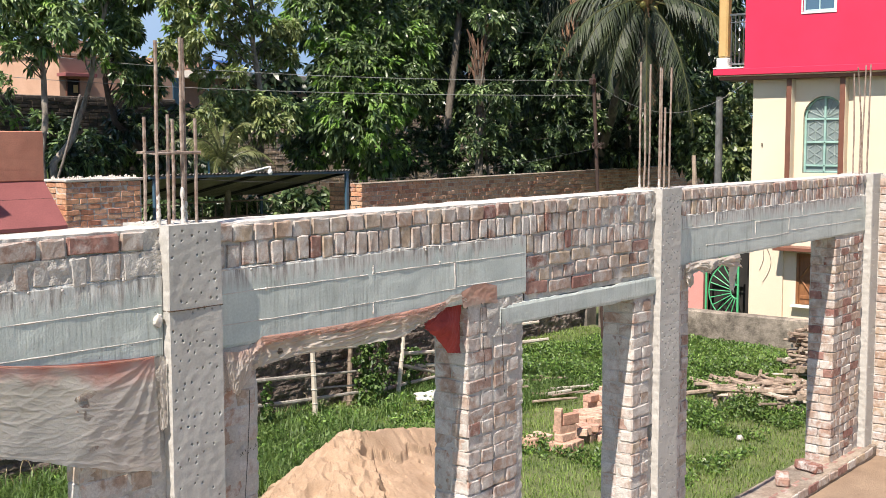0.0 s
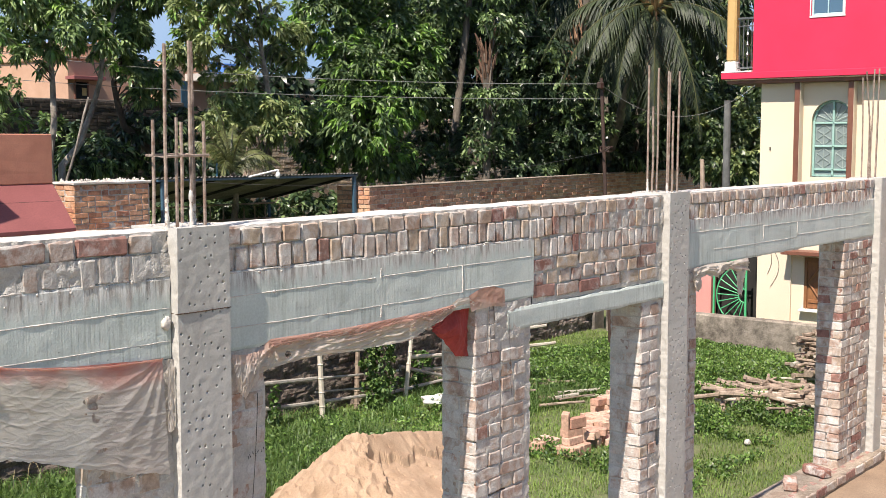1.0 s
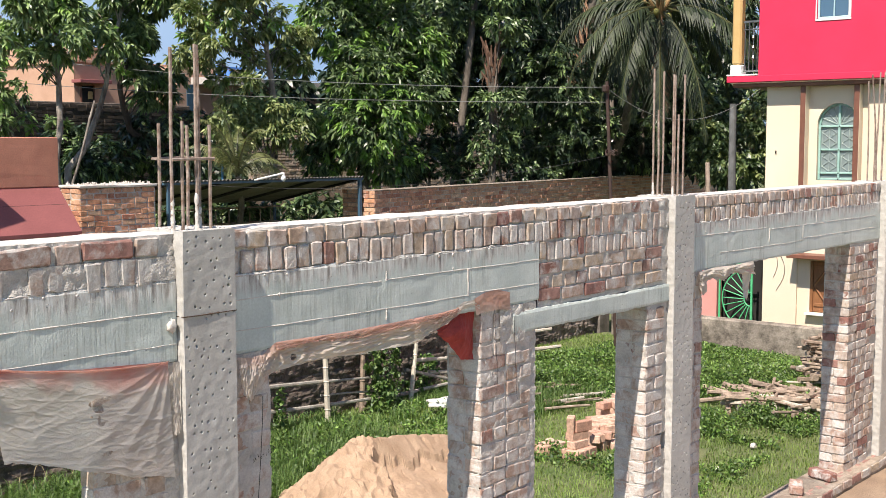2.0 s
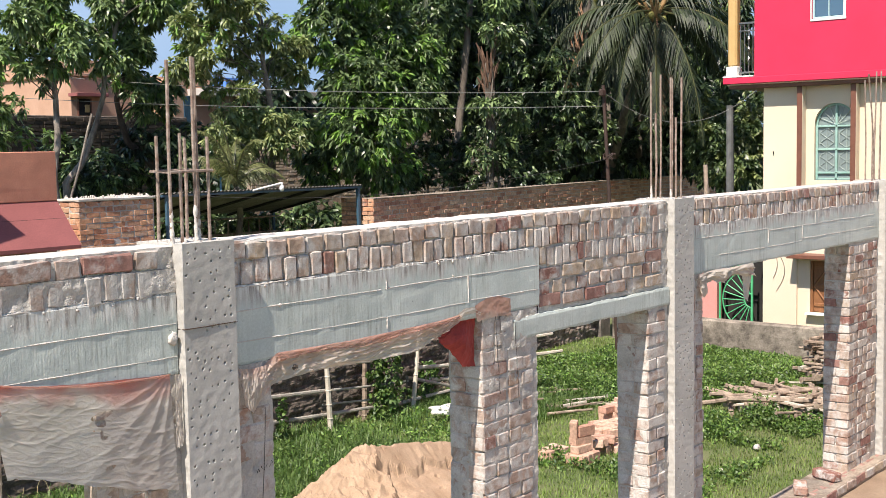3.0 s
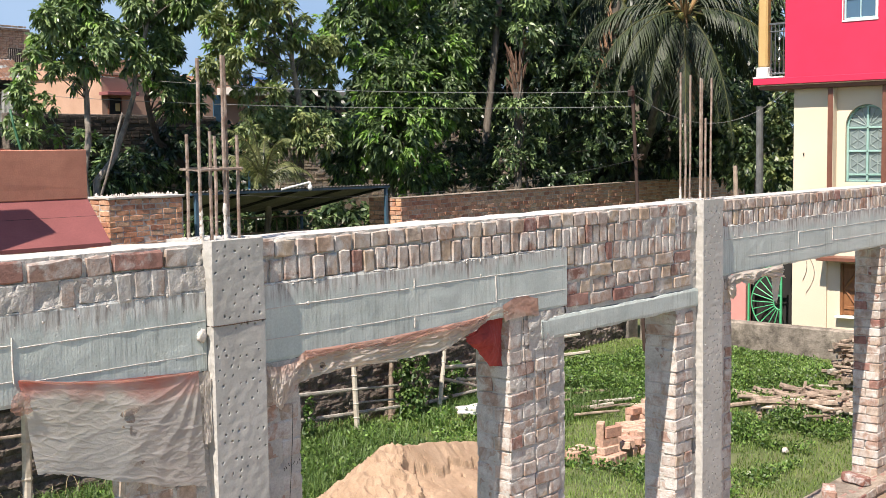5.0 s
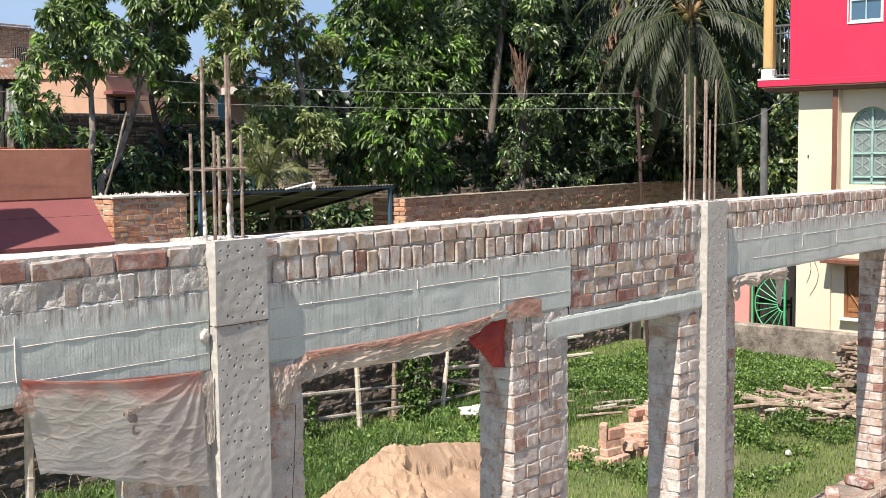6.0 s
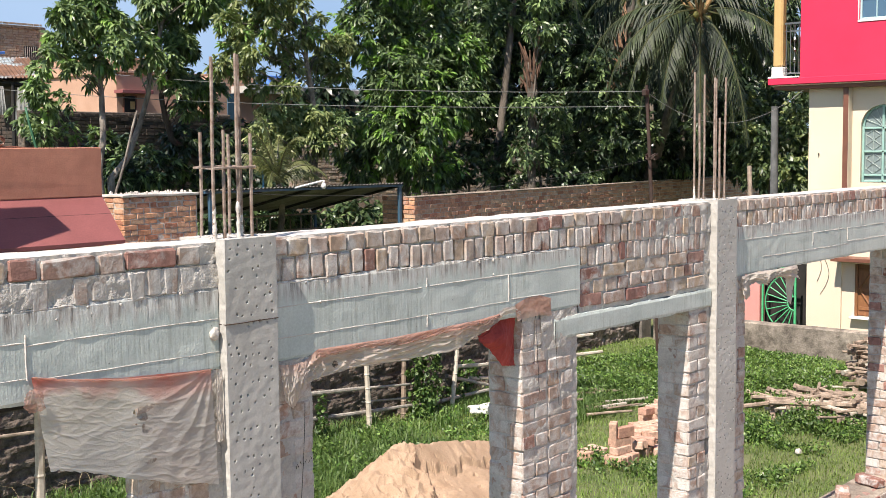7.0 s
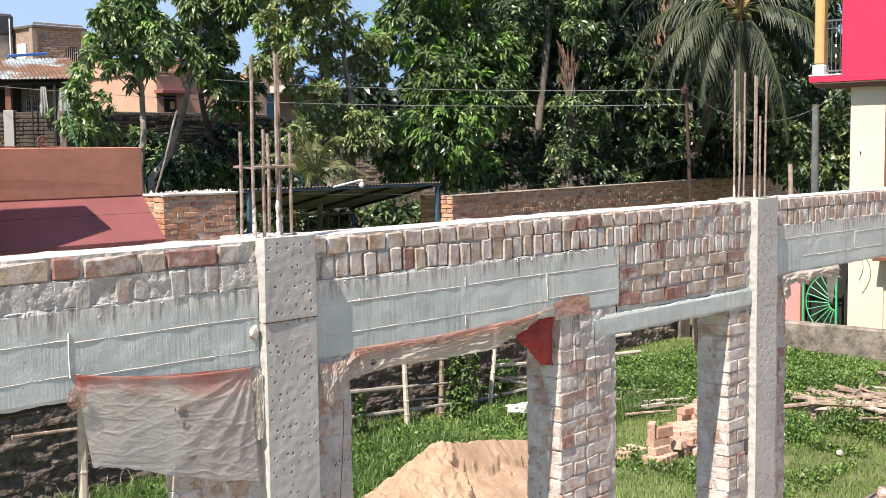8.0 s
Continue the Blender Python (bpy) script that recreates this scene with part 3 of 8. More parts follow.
def shaft_mesh(w, d, z0, z1, low, step, seed):
    """A cast shaft: hacked front with small picked pits down to height low, ragged front edges, plain behind."""
    rn = random.Random(seed)
    nx = int(w / step)
    big = 1.0
    xs = np.linspace(0, w, nx + 1)
    zs = np.concatenate([[z0], np.arange(low, z1, step), [z1]])
    X, Z = np.meshgrid(xs, zs)
    Y = np.array([[noise.noise((x * 3 + seed, z * 2, 1)) * 0.004 + noise.noise((x * 25 + seed, z * 25, 2)) * 0.0015 for x in xs] for z in zs])
    z = low
    while z < z1 - 0.03:
        x = 0.02 + rn.uniform(0, 0.03)
        while x < w - 0.014:
            if rn.random() < 0.25 + 0.42 * (noise.noise((x * 6, z * 4, seed)) > -0.15):
                cx, cz = x + rn.uniform(-0.008, 0.008), z + rn.uniform(-0.014, 0.014)
                rx, rz, dep = rn.uniform(0.0026, 0.0048) * big, rn.uniform(0.0028, 0.0058) * big, rn.uniform(0.007, 0.014)
                near = np.abs(Z - cz) < 0.03
                q = ((X - cx) / rx + (Z - cz) / rz * rn.uniform(-0.5, 0.5)) ** 2 + ((Z - cz) / rz) ** 2
                Y = Y + np.where(near, dep * np.clip((1.3 - q) * 1.6, 0, 1) + 0.0012 * (q < 3), 0)
            x += rn.uniform(0.030, 0.052)
        z += 0.042
    wav = np.array([noise.noise((z * 5, seed, 1)) * 0.003 + noise.noise((z * 41, seed, 2)) * 0.003 for z in zs])
    X[:, 0] += wav
    X[:, -1] += wav[::-1] * 0.7
    Y[:, 0] += 0.005
    Y[:, -1] += 0.004
    nz = len(zs)
    verts = [(x, y, z) for x, y, z in zip(X.ravel(), Y.ravel(), Z.ravel())]
    faces = [(j * (nx + 1) + i, j * (nx + 1) + i + 1, (j + 1) * (nx + 1) + i + 1, (j + 1) * (nx + 1) + i) for j in range(nz - 1) for i in range(nx)]
    edges = {}
    for side, col in ((0, 0), (1, nx)):
        for k, dep in enumerate((0.02, 0.045, d)):
            edges[side, k] = len(verts)
            verts += [(X[j, col] * 0.3 + (w if side else 0) * 0.7 + (noise.noise((zs[j] * 21, dep * 40, seed)) * 0.006 if k < 2 else 0), dep, zs[j]) for j in range(nz)]
        for j in range(nz - 1):
            row = [j * (nx + 1) + col, edges[side, 0] + j, edges[side, 1] + j, edges[side, 2] + j]
            nxt = [(j + 1) * (nx + 1) + col, edges[side, 0] + j + 1, edges[side, 1] + j + 1, edges[side, 2] + j + 1]
            for k in range(3):
                f = (row[k], nxt[k], nxt[k + 1], row[k + 1])
                faces.append(f if side == 0 else f[::-1])
    for j in range(nz - 1):
        a, b = edges[0, 2] + j, edges[1, 2] + j
        faces.append((a, a + 1, b + 1, b))
    t = nz - 1
    faces.append(tuple(t * (nx + 1) + i for i in range(nx + 1)) + tuple(edges[1, k] + t for k in range(3)) + tuple(edges[0, k] + t for k in (2, 1, 0)))
    return verts, faces


def column(x0, x1, bars, ring, label, low, step, crusts=(), face=3.955, back=4.26, joint=0.0):
    """A concrete column; bars as places, heights over the top and lean."""
    ob = thing("concrete_column", (x0, face, 0), label, "column")
    shaft = raw("shaft", *shaft_mesh(x1 - x0, back - face, -0.5, TOP + 0.012, low, step, int(x0)), COLUMN, ob)
    if joint:
        part("pour_joint", box(-0.002, x1 - x0 + 0.002, -0.003, back - face, joint - 0.002, joint + 0.002, 0.001, 2, 0.004), RUST, shaft, "rusty line at the pour joint")
    for bx, by, h, lean in bars:
        dx, dy = bx - x0, by - face
        bm = bmesh.new()
        n = 46
        pts = [(dx + lean * (i / n) ** 1.5 + noise.noise((i * 0.05, dx * 9, dy * 9)) * 0.005, dy + noise.noise((i * 0.05, dx * 7, 3)) * 0.004, TOP - 0.05 + (h + 0.05) * i / n) for i in range(n + 1)]
        add_tube(bm, pts, [0.0074 + (0.0007 if i % 2 else 0) for i in range(n + 1)], 7)
        part("rebar", bm, STEEL, ob, "rusty ribbed starter bar")
    for bx, by, h in crusts:
        bm = bmesh.new()
        pts = [(bx - x0 + noise.noise((i * 0.9, bx, 2)) * 0.004, by - face, TOP - 0.02 + (h + 0.02) * i / 14) for i in range(15)]
        add_tube(bm, pts, [0.0105 + 0.005 * noise.noise((i * 0.8, bx * 5, 4)) - 0.003 * (i / 14) for i in range(15)], 7)
        part("cement_crust", bm, CAP, ob, "pale cement dried on the foot of a bar", True)
    bm = bmesh.new()
    rn = random.Random(int(x0) + 5)
    for k in range(70):
        bmesh.ops.create_icosphere(bm, subdivisions=1, radius=rn.uniform(0.004, 0.011), matrix=Matrix.Translation((rn.uniform(0.01, x1 - x0 - 0.01), rn.uniform(0.02, back - face - 0.01), TOP + 0.012)) @ Matrix.Diagonal((1.6, 1.3, 0.5, 1)))
    part("mortar_crumbs", bm, MORTAR, ob, "crumbs of mortar on the column head", True)
    if ring:
        bm = bmesh.new()
        xa, xb = 3.150 - x0, 3.385 - x0
        c = [(xa + 0.01, 0.055, ring), (xb, 0.055, ring + 0.004), (xb + 0.03, 0.255, ring + 0.006), (xa + 0.06, 0.255, ring + 0.002), (xa + 0.01, 0.055, ring - 0.004)]
        add_tube(bm, c, [0.0062] * 5, 6)
        part("stirrup", bm, STEEL, ob, "bent tie ring round the bars")
    return ob


column(3.16, 3.45, [(3.237, 4.20, 0.468, 0), (3.165, 4.02, 0.781, 0), (3.22, 4.02, 0.476, 0), (3.391, 4.20, 0.46, 0), (3.294, 4.02, 0.801, 0), (3.342, 4.06, 0.802, -0.004), (3.369, 4.02, 0.461, 0)], TOP + 0.312,
       "pitted grey concrete column with rusty starter bars", 1.25, 0.0027, ((3.165, 4.02, 0.15), (3.294, 4.02, 0.17), (3.342, 4.06, 0.11)), joint=2.27)
column(7.497, 7.797, [(7.612, 4.20, 0.914, 0), (7.539, 4.12, 0.62, 0), (7.604, 4.12, 0.893, 0.01), (7.569, 4.02, 0.866, 0), (7.735, 4.10, 0.869, 0.01), (7.606, 4.00, 0.586, 0), (7.681, 4.00, 0.87, 0.012)], 0,
       "pitted grey concrete column with a bundle of rusty bars", 0.1, 0.0038, ((7.569, 4.02, 0.08), (7.612, 4.20, 0.1)))
column(11.85, 12.15, [(11.87, 4.055, 1.05, -0.2), (11.90, 4.155, 1.0, -0.05), (11.85, 4.075, 0.62, 0), (12.0, 4.055, 0.78, 0.02), (12.07, 4.075, 1.1, 0.02), (12.13, 4.155, 1.1, 0.06)], 0, "slender concrete corner column with starter bars", -0.2, 0.012, face=3.935)

# side wall that turns towards the open floor
east = part("wall_east", box(12.06, 12.3, -3.0, 3.94, -0.4, TOP), MORTAR)
tagged(east, "brick side wall of pink and tan bricks", "brick wall", "", "structure")
z, k = -0.25, 0
while z < 2.58:
    y = 3.93
    while y > 2.6:
        kind = ("stretch", "header")[k % 2]
        w = SIZES[kind][0]
        lay(east, kind, (12.05, y - w / 2, z + 0.04), -90)
        y -= w + 0.013
    z, k = z + 0.0835, k + 1

# ground, floor inside the wall, plinth under the far opening
# the yard lies a step below the plinth, and all its things with it
LOWER = Matrix.Translation((0, 0, -0.50)) @ Matrix.Scale(1.16667, 4)


def ground_z(x, y):
    z = 0.03 * noise.noise((x * 0.5, y * 0.5, 0)) + 0.015 * noise.noise((x * 2, y * 2, 3))
    far = max(0.0, min(1.0, (x - 19.1) / 1.5)) if y < 12 else 0.0
    return z - 0.50 - 0.35 * far


bm = bmesh.new()
xs = [-400, -120, -40, -10] + [0.5 * i for i in range(0, 51)] + [30, 45, 80, 150, 400]
ys = [4.2 + 0.4 * i for i in range(0, 38)] + [24, 32, 45, 80, 150, 400]
ys = [-400, -100, -20, 3.99] + ys
g = [[bm.verts.new((x, y, ground_z(x, y) if 4 <= y else -0.62)) for y in ys] for x in xs]
for a, b in zip(g, g[1:]):
    for j in range(len(ys) - 1):
        bm.faces.new((a[j], b[j], b[j + 1], a[j + 1]))
tagged(part("ground", bm, EARTH, smooth=True), "grassy earth of the yard behind the wall", "ground", "", "structure")

bm = bmesh.new()
n = 40
g = [[bm.verts.new((-2 + 14.2 * i / n, -3 + 6.9 * j / n, -0.24 + 0.02 * noise.noise((i * 0.6, j * 0.6, 2)))) for j in range(n + 1)] for i in range(n + 1)]
for a, b in zip(g, g[1:]):
    for j in range(n):
        bm.faces.new((a[j], b[j], b[j + 1], a[j + 1]))
tagged(part("floor", bm, SOIL, smooth=True), "bare brown earth floor inside the wall", "floor", "", "structure")

plinth = tagged(part("plinth", box(-2, 12.06, 3.88, 4.27, -0.8, -0.13, 0.01, 0), DUSTY), "low brick plinth course under the wall", "plinth", "", "structure")
x = 8.0
while x < 11.9:
    lay(plinth, "stretch", (x + 0.12, 3.87, -0.175), 0, MIXED)
    ob = lay(plinth, "stretch", (x + 0.12, 3.995, -0.135), 0, RUDDY)
    ob.matrix_local = Matrix.Translation((x + 0.12, 3.99, -0.13)) @ pose(0, 0, 0, -90, 0, 0)
    x += 0.246

# distant sky seen through the gaps in the trees
m, nt, b = shader("far_sky", 1.0)
em = nt.nodes.new("ShaderNodeEmission")
em.inputs["Strength"].default_value = 1.0
haze = ramp(nt, noise_of(nt, where(nt), 0.006, 4, 0.55), [(0.35, (0.20, 0.32, 0.50)), (0.7, (0.27, 0.39, 0.56))])
nt.links.new(haze, em.inputs["Color"])
nt.links.new(em.outputs[0], nt.nodes["Material Output"].inputs["Surface"])
bm = bmesh.new()
ring = []
for i in range(25):
    a = radians(-2 + 80 * i / 24)
    ring.append([bm.verts.new((600 * math.cos(a), 600 * math.sin(a), z)) for z in (-20, 60, 140)])
for a, c in zip(ring, ring[1:]):
    for j in range(2):
        bm.faces.new((a[j], a[j + 1], c[j + 1], c[j]))
tagged(part("backdrop", bm, m, smooth=True), "pale blue distant sky beyond the trees", "sky", "", "structure")
# ---- trees ----
NP = np.random.default_rng(11)


def fill_mesh(name, verts, tris, materials, index=None):
    """A mesh from arrays of corners and triangles."""
    me = bpy.data.meshes.new(name)
    n = len(tris)
    me.vertices.add(len(verts))
    me.vertices.foreach_set("co", np.ascontiguousarray(verts, dtype=np.float32).ravel())
    me.loops.add(n * 3)
    me.loops.foreach_set("vertex_index", np.ascontiguousarray(tris, dtype=np.int32).ravel())
    me.polygons.add(n)
    me.polygons.foreach_set("loop_start", np.arange(0, n * 3, 3, dtype=np.int32))
    for m in materials:
        me.materials.append(m)
    if index is not None:
        me.polygons.foreach_set("material_index", np.ascontiguousarray(index, dtype=np.int32))
    me.update(calc_edges=True)
    return me


def unit(v):
    return v / (np.linalg.norm(v, axis=1, keepdims=True) + 1e-9)


def leaves(name, base, way, length, width, materials, which, droop=0.35, fold=0.12):
    """Long leaves that bend down towards the tip: six corners and four triangles each."""
    n = len(base)
    ln = length * NP.uniform(0.65, 1.2, (n, 1))
    way = unit(way)
    side = unit(np.cross(way, unit(NP.normal(0, 0.7, (n, 3)) + np.array([0, 0, 1.0]))))
    up = np.cross(side, way)
    drop = np.array([0, 0, -1.0]) * ln * droop
    w = ln * width / length * 0.5
    tw = NP.normal(0, fold, (n, 1)) * ln * 0.5
    a = base + way * ln * 0.30 + drop * 0.08
    c = base + way * ln * 0.68 + drop * 0.45
    v = np.stack([base, a + side * w + up * tw, a - side * w, c + side * w * 0.9, c - side * w * 0.9 + up * tw, base + way * ln * 0.97 + drop], 1)
    f = np.array([[0, 2, 1], [1, 2, 4], [1, 4, 3], [3, 4, 5]])
    tris = (np.arange(n)[:, None, None] * 6 + f[None]).reshape(-1, 3)
    return fill_mesh(name, v.reshape(-1, 3), tris, materials, np.repeat(which, 4))


def whorls(lobes, density, per, gap=0.35, seed=0.0):
    """Tips of twigs over the outside of a crown's lobes, thinned by gaps."""
    pts, outs = [], []
    for x, y, z, r, h in lobes:
        n = int(density * (r * r + 2 * r * h))
        d = unit(NP.normal(0, 1, (n, 3)))
        rad = NP.uniform(0.35, 1.0, (n, 1)) ** 0.5 * NP.uniform(0.85, 1.12, (n, 1))
        p = np.array([x, y, z]) + d * rad * np.array([r, r, h])
        keep = np.array([noise.noise((q[0] * 2.3 + seed, q[1] * 2.3, q[2] * 2.6)) * 1.2 + 0.5 * noise.noise((q[0] * 4.6, q[1] * 4.6 + seed, q[2] * 4.6)) > gap - 0.55 for q in p])
        pts.append(p[keep])
        outs.append(d[keep])
    p, o = np.concatenate(pts), np.concatenate(outs)
    return np.repeat(p, per, 0), np.repeat(o, per, 0), np.repeat(np.arange(len(p)), per)


def crown(lobes, leaf=0.22, width=0.060, density=125, per=11, main=LEAF, fresh=YOUNG, share=0.1, gap=0.30, seed=0.0, droop=0.32, name="crown"):
    """Rosettes of leaves round the twig tips."""
    p, o, k = whorls(lobes, density, per, gap, seed)
    n = len(p)
    spin = unit(np.cross(o, NP.normal(0, 1, (n, 3))))
    tilt = NP.uniform(0.15, 0.9, (n, 1))
    up = np.array([0, 0, 1.0])
    axis = unit(o + up * 0.5)
    spin = unit(spin - axis * (spin * axis).sum(1, keepdims=True))
    way = axis * (1 - tilt) + spin * tilt * 1.2 + NP.normal(0, 0.18, (n, 3)) - up * 0.5
    base = p + NP.normal(0, leaf * 0.09, (n, 3))
    first = p[np.unique(k, return_index=True)[1]]
    clump = np.array([noise.noise(Vector(q) * 1.3 + Vector((seed, 0, 0))) > 0.0 for q in first])
    young = np.zeros(k.max() + 1, bool)
    young[np.unique(k)] = NP.random(len(first)) < share * np.where(clump, 1.7, 0.3)
    return leaves(name, base, way, leaf, width, [main, fresh], young[k].astype(np.int32), droop)


def tree(root, trunk, lobes, label, girth=0.10, bark=BARK, category="mango tree", name="mango_tree", **kw):
    """A tree: a tapered trunk, limbs into each lobe, and a crown of single leaves."""
    ob = thing(name, root, label, category)
    base = Vector(root)
    bm = bmesh.new()
    pts = [base + Vector((0, 0, -0.1))] + [Vector(p) for p in trunk]
    fine = []
    for a, b in zip(pts, pts[1:]):
        for i in range(5):
            q = a.lerp(b, i / 5)
            fine.append(q + Vector((noise.noise(q * 1.3), noise.noise(q * 1.7 + Vector((5, 0, 0))), 0)) * 0.06)
    fine.append(pts[-1])
    m = len(fine)
    add_tube(bm, [p - base for p in fine], [girth * (1.0 - 0.65 * i / (m - 1)) * (1 + 0.12 * noise.noise(p * 3)) for i, p in enumerate(fine)], 9)
    stem = part("trunk", bm, bark, ob, smooth=True)
    for x, y, z, r, h in lobes:
        c = Vector((x, y, z))
        start = min(fine[m // 3:], key=lambda q: (q - c).length + abs(q.z - (c.z - 0.6)))
        far = (start - c).length > 1.0
        for k in range(1 if far or r < 0.5 else 2):
            end = c + Vector((RND.uniform(-1, 1) * r, RND.uniform(-1, 1) * r, RND.uniform(-0.3, 0.9) * h)) * 0.75
            mids = [start.lerp(end, i / 5) + Vector((0, 0, 0.12 * math.sin(i / 5 * 3.14))) + noise.noise_vector(start.lerp(end, i / 5) * 2.0) * 0.08 * (i > 0) for i in range(6)]
            bm = bmesh.new()
            add_tube(bm, [q - base for q in mids], [max(0.008, girth * (0.17 if far else 0.22) * (1 - 0.75 * i / 5)) for i in range(6)], 5)
            part("limb", bm, BARK if far else bark, stem, smooth=True)
    me = crown([(x - base.x, y - base.y, z - base.z, r, h) for x, y, z, r, h in lobes], **kw)
    c = new("crown", me)
    c.parent = ob
    return ob


tree((13.0, 19.9, 0), [(12.95, 19.9, 2.6), (13.02, 19.9, 3.2), (13.13, 20.0, 3.8), (13.07, 20.0, 4.5), (13.13, 20.1, 5.4), (13.13, 20.2, 6.3)],
     [(12.3, 19.68, 5.53, 0.29, 0.26), (13.08, 20.17, 5.9, 0.35, 0.31), (13.34, 19.89, 5.49, 0.28, 0.25), (12.38, 20.27, 5.14, 0.23, 0.2), (13.06, 20.3, 5.33, 0.28, 0.25), (13.04, 19.41, 5.0, 0.25, 0.22), (11.59, 19.32, 4.75, 0.19, 0.17), (12.94, 20.64, 4.94, 0.23, 0.21), (12.8, 19.71, 4.79, 0.22, 0.2), (12.09, 19.68, 5.59, 0.18, 0.16), (13.21, 20.89, 6.38, 0.4, 0.36), (13.26, 20.05, 6.27, 0.35, 0.31), (14.01, 20.64, 5.33, 0.19, 0.17), (13.7, 20.06, 4.9, 0.16, 0.15), (13.06, 20.32, 4.41, 0.1, 0.09), (12.16, 19.54, 4.59, 0.13, 0.12), (12.02, 20.32, 4.63, 0.14, 0.12), (13.65, 20.69, 4.67, 0.14, 0.13)],
     "slender mango tree with drooping dark leaves beside the orange parapet", 0.08, PALE_BARK, seed=1, gap=0.20, leaf=0.19, width=0.05, density=290)
tree((13.5, 20.6, 0), [(13.6, 20.5, 2.5), (14.04, 20.5, 3.05), (14.30, 20.5, 3.6), (14.52, 20.5, 4.2), (14.65, 20.5, 5.0), (14.95, 20.5, 5.8), (15.2, 20.5, 6.4)],
     [(14.69, 20.54, 6.0, 0.29, 0.26), (15.42, 20.89, 6.21, 0.37, 0.34), (15.79, 20.77, 5.97, 0.38, 0.34), (13.93, 19.8, 5.24, 0.2, 0.18), (15.19, 20.91, 5.56, 0.3, 0.27), (15.46, 20.65, 5.39, 0.3, 0.27), (15.7, 20.18, 6.24, 0.37, 0.33), (14.11, 19.75, 4.92, 0.17, 0.16), (16.89, 21.09, 6.3, 0.34, 0.3), (15.05, 20.46, 5.04, 0.21, 0.19), (15.87, 20.85, 5.24, 0.18, 0.16), (15.46, 21.11, 6.62, 0.45, 0.41), (16.17, 20.84, 6.66, 0.51, 0.46), (14.79, 21.17, 5.69, 0.15, 0.13), (14.3, 20.33, 4.79, 0.14, 0.13)],
     "leaning mango tree with a bent pale trunk and patchy crown", 0.08, PALE_BARK, seed=2, gap=0.20, leaf=0.19, width=0.05, density=290)
tree((16.5, 20.8, 0), [(16.3, 20.8, 2.5), (15.8, 20.8, 2.9), (15.3, 20.8, 3.3), (15.13, 20.8, 3.8), (15.05, 20.8, 4.2), (15.25, 20.8, 4.7)],
     [(15.38, 20.92, 4.75, 0.25, 0.22), (15.93, 21.08, 4.68, 0.28, 0.25), (16.15, 20.91, 4.44, 0.28, 0.25), (16.45, 21.12, 4.07, 0.28, 0.25), (15.32, 20.59, 4.34, 0.21, 0.19), (15.84, 21.0, 3.98, 0.23, 0.2), (14.85, 20.64, 4.51, 0.17, 0.15), (16.72, 21.14, 4.41, 0.23, 0.21)],
     "low mango tree with a curved dark trunk", 0.11, DARK_BARK, seed=3, gap=0.22, leaf=0.19, width=0.05, density=260)
tree((16.3, 20.2, 0), [(16.3, 20.2, 1.6), (16.3, 20.2, 2.6)],
     [(15.6, 20.9, 3.3, 0.4, 0.3), (14.8, 21.0, 2.7, 0.72, 0.42), (16.3, 20.2, 2.6, 0.5, 0.4), (16.2, 20.6, 3.2, 0.45, 0.4), (13.9, 20.9, 2.5, 0.4, 0.35)],
     "low shade-toned mango bush under the old trunks", 0.06, BARK, "bush", "bush", seed=23, gap=0.3, main=DEEP, fresh=LEAF, share=0.3, leaf=0.18, width=0.05, density=160)
tree((17.3, 18.6, 0), [(17.32, 18.6, 2.8), (17.36, 18.6, 4.0), (17.22, 18.6, 4.55), (17.16, 18.6, 5.1), (17.12, 18.6, 5.7), (16.99, 18.6, 6.3)],
     [(15.4, 18.91, 5.61, 0.3, 0.27), (16.02, 19.12, 5.98, 0.36, 0.32), (16.0, 18.59, 5.6, 0.33, 0.3), (15.52, 19.0, 5.1, 0.26, 0.23), (16.17, 18.64, 6.1, 0.33, 0.3), (17.01, 19.14, 5.8, 0.32, 0.29), (16.81, 19.08, 5.22, 0.32, 0.28), (15.53, 18.3, 4.91, 0.25, 0.23), (16.77, 18.34, 6.02, 0.26, 0.24), (17.32, 18.42, 5.39, 0.27, 0.24), (18.35, 19.16, 5.12, 0.3, 0.27), (16.81, 18.64, 4.8, 0.22, 0.19), (18.36, 18.83, 4.8, 0.23, 0.2), (15.81, 18.5, 6.39, 0.42, 0.38), (16.81, 18.71, 6.47, 0.36, 0.33), (15.47, 18.59, 5.32, 0.23, 0.21), (16.94, 18.55, 5.4, 0.24, 0.22), (15.04, 18.79, 4.7, 0.23, 0.21), (15.54, 18.78, 4.66, 0.21, 0.19), (16.62, 19.1, 4.61, 0.24, 0.22), (18.54, 18.88, 5.4, 0.23, 0.21), (18.02, 19.13, 4.95, 0.25, 0.2), (18.75, 19.19, 4.62, 0.2, 0.18), (17.73, 18.87, 5.83, 0.16, 0.15), (16.42, 18.36, 4.28, 0.19, 0.17), (16.19, 19.06, 4.3, 0.19, 0.17)],
     "tall mango tree with a pale forked trunk and olive leaves", 0.085, PALE_BARK, seed=4, gap=0.34, main=OLIVE, fresh=YOUNG, share=0.14, density=250, leaf=0.17, width=0.045)
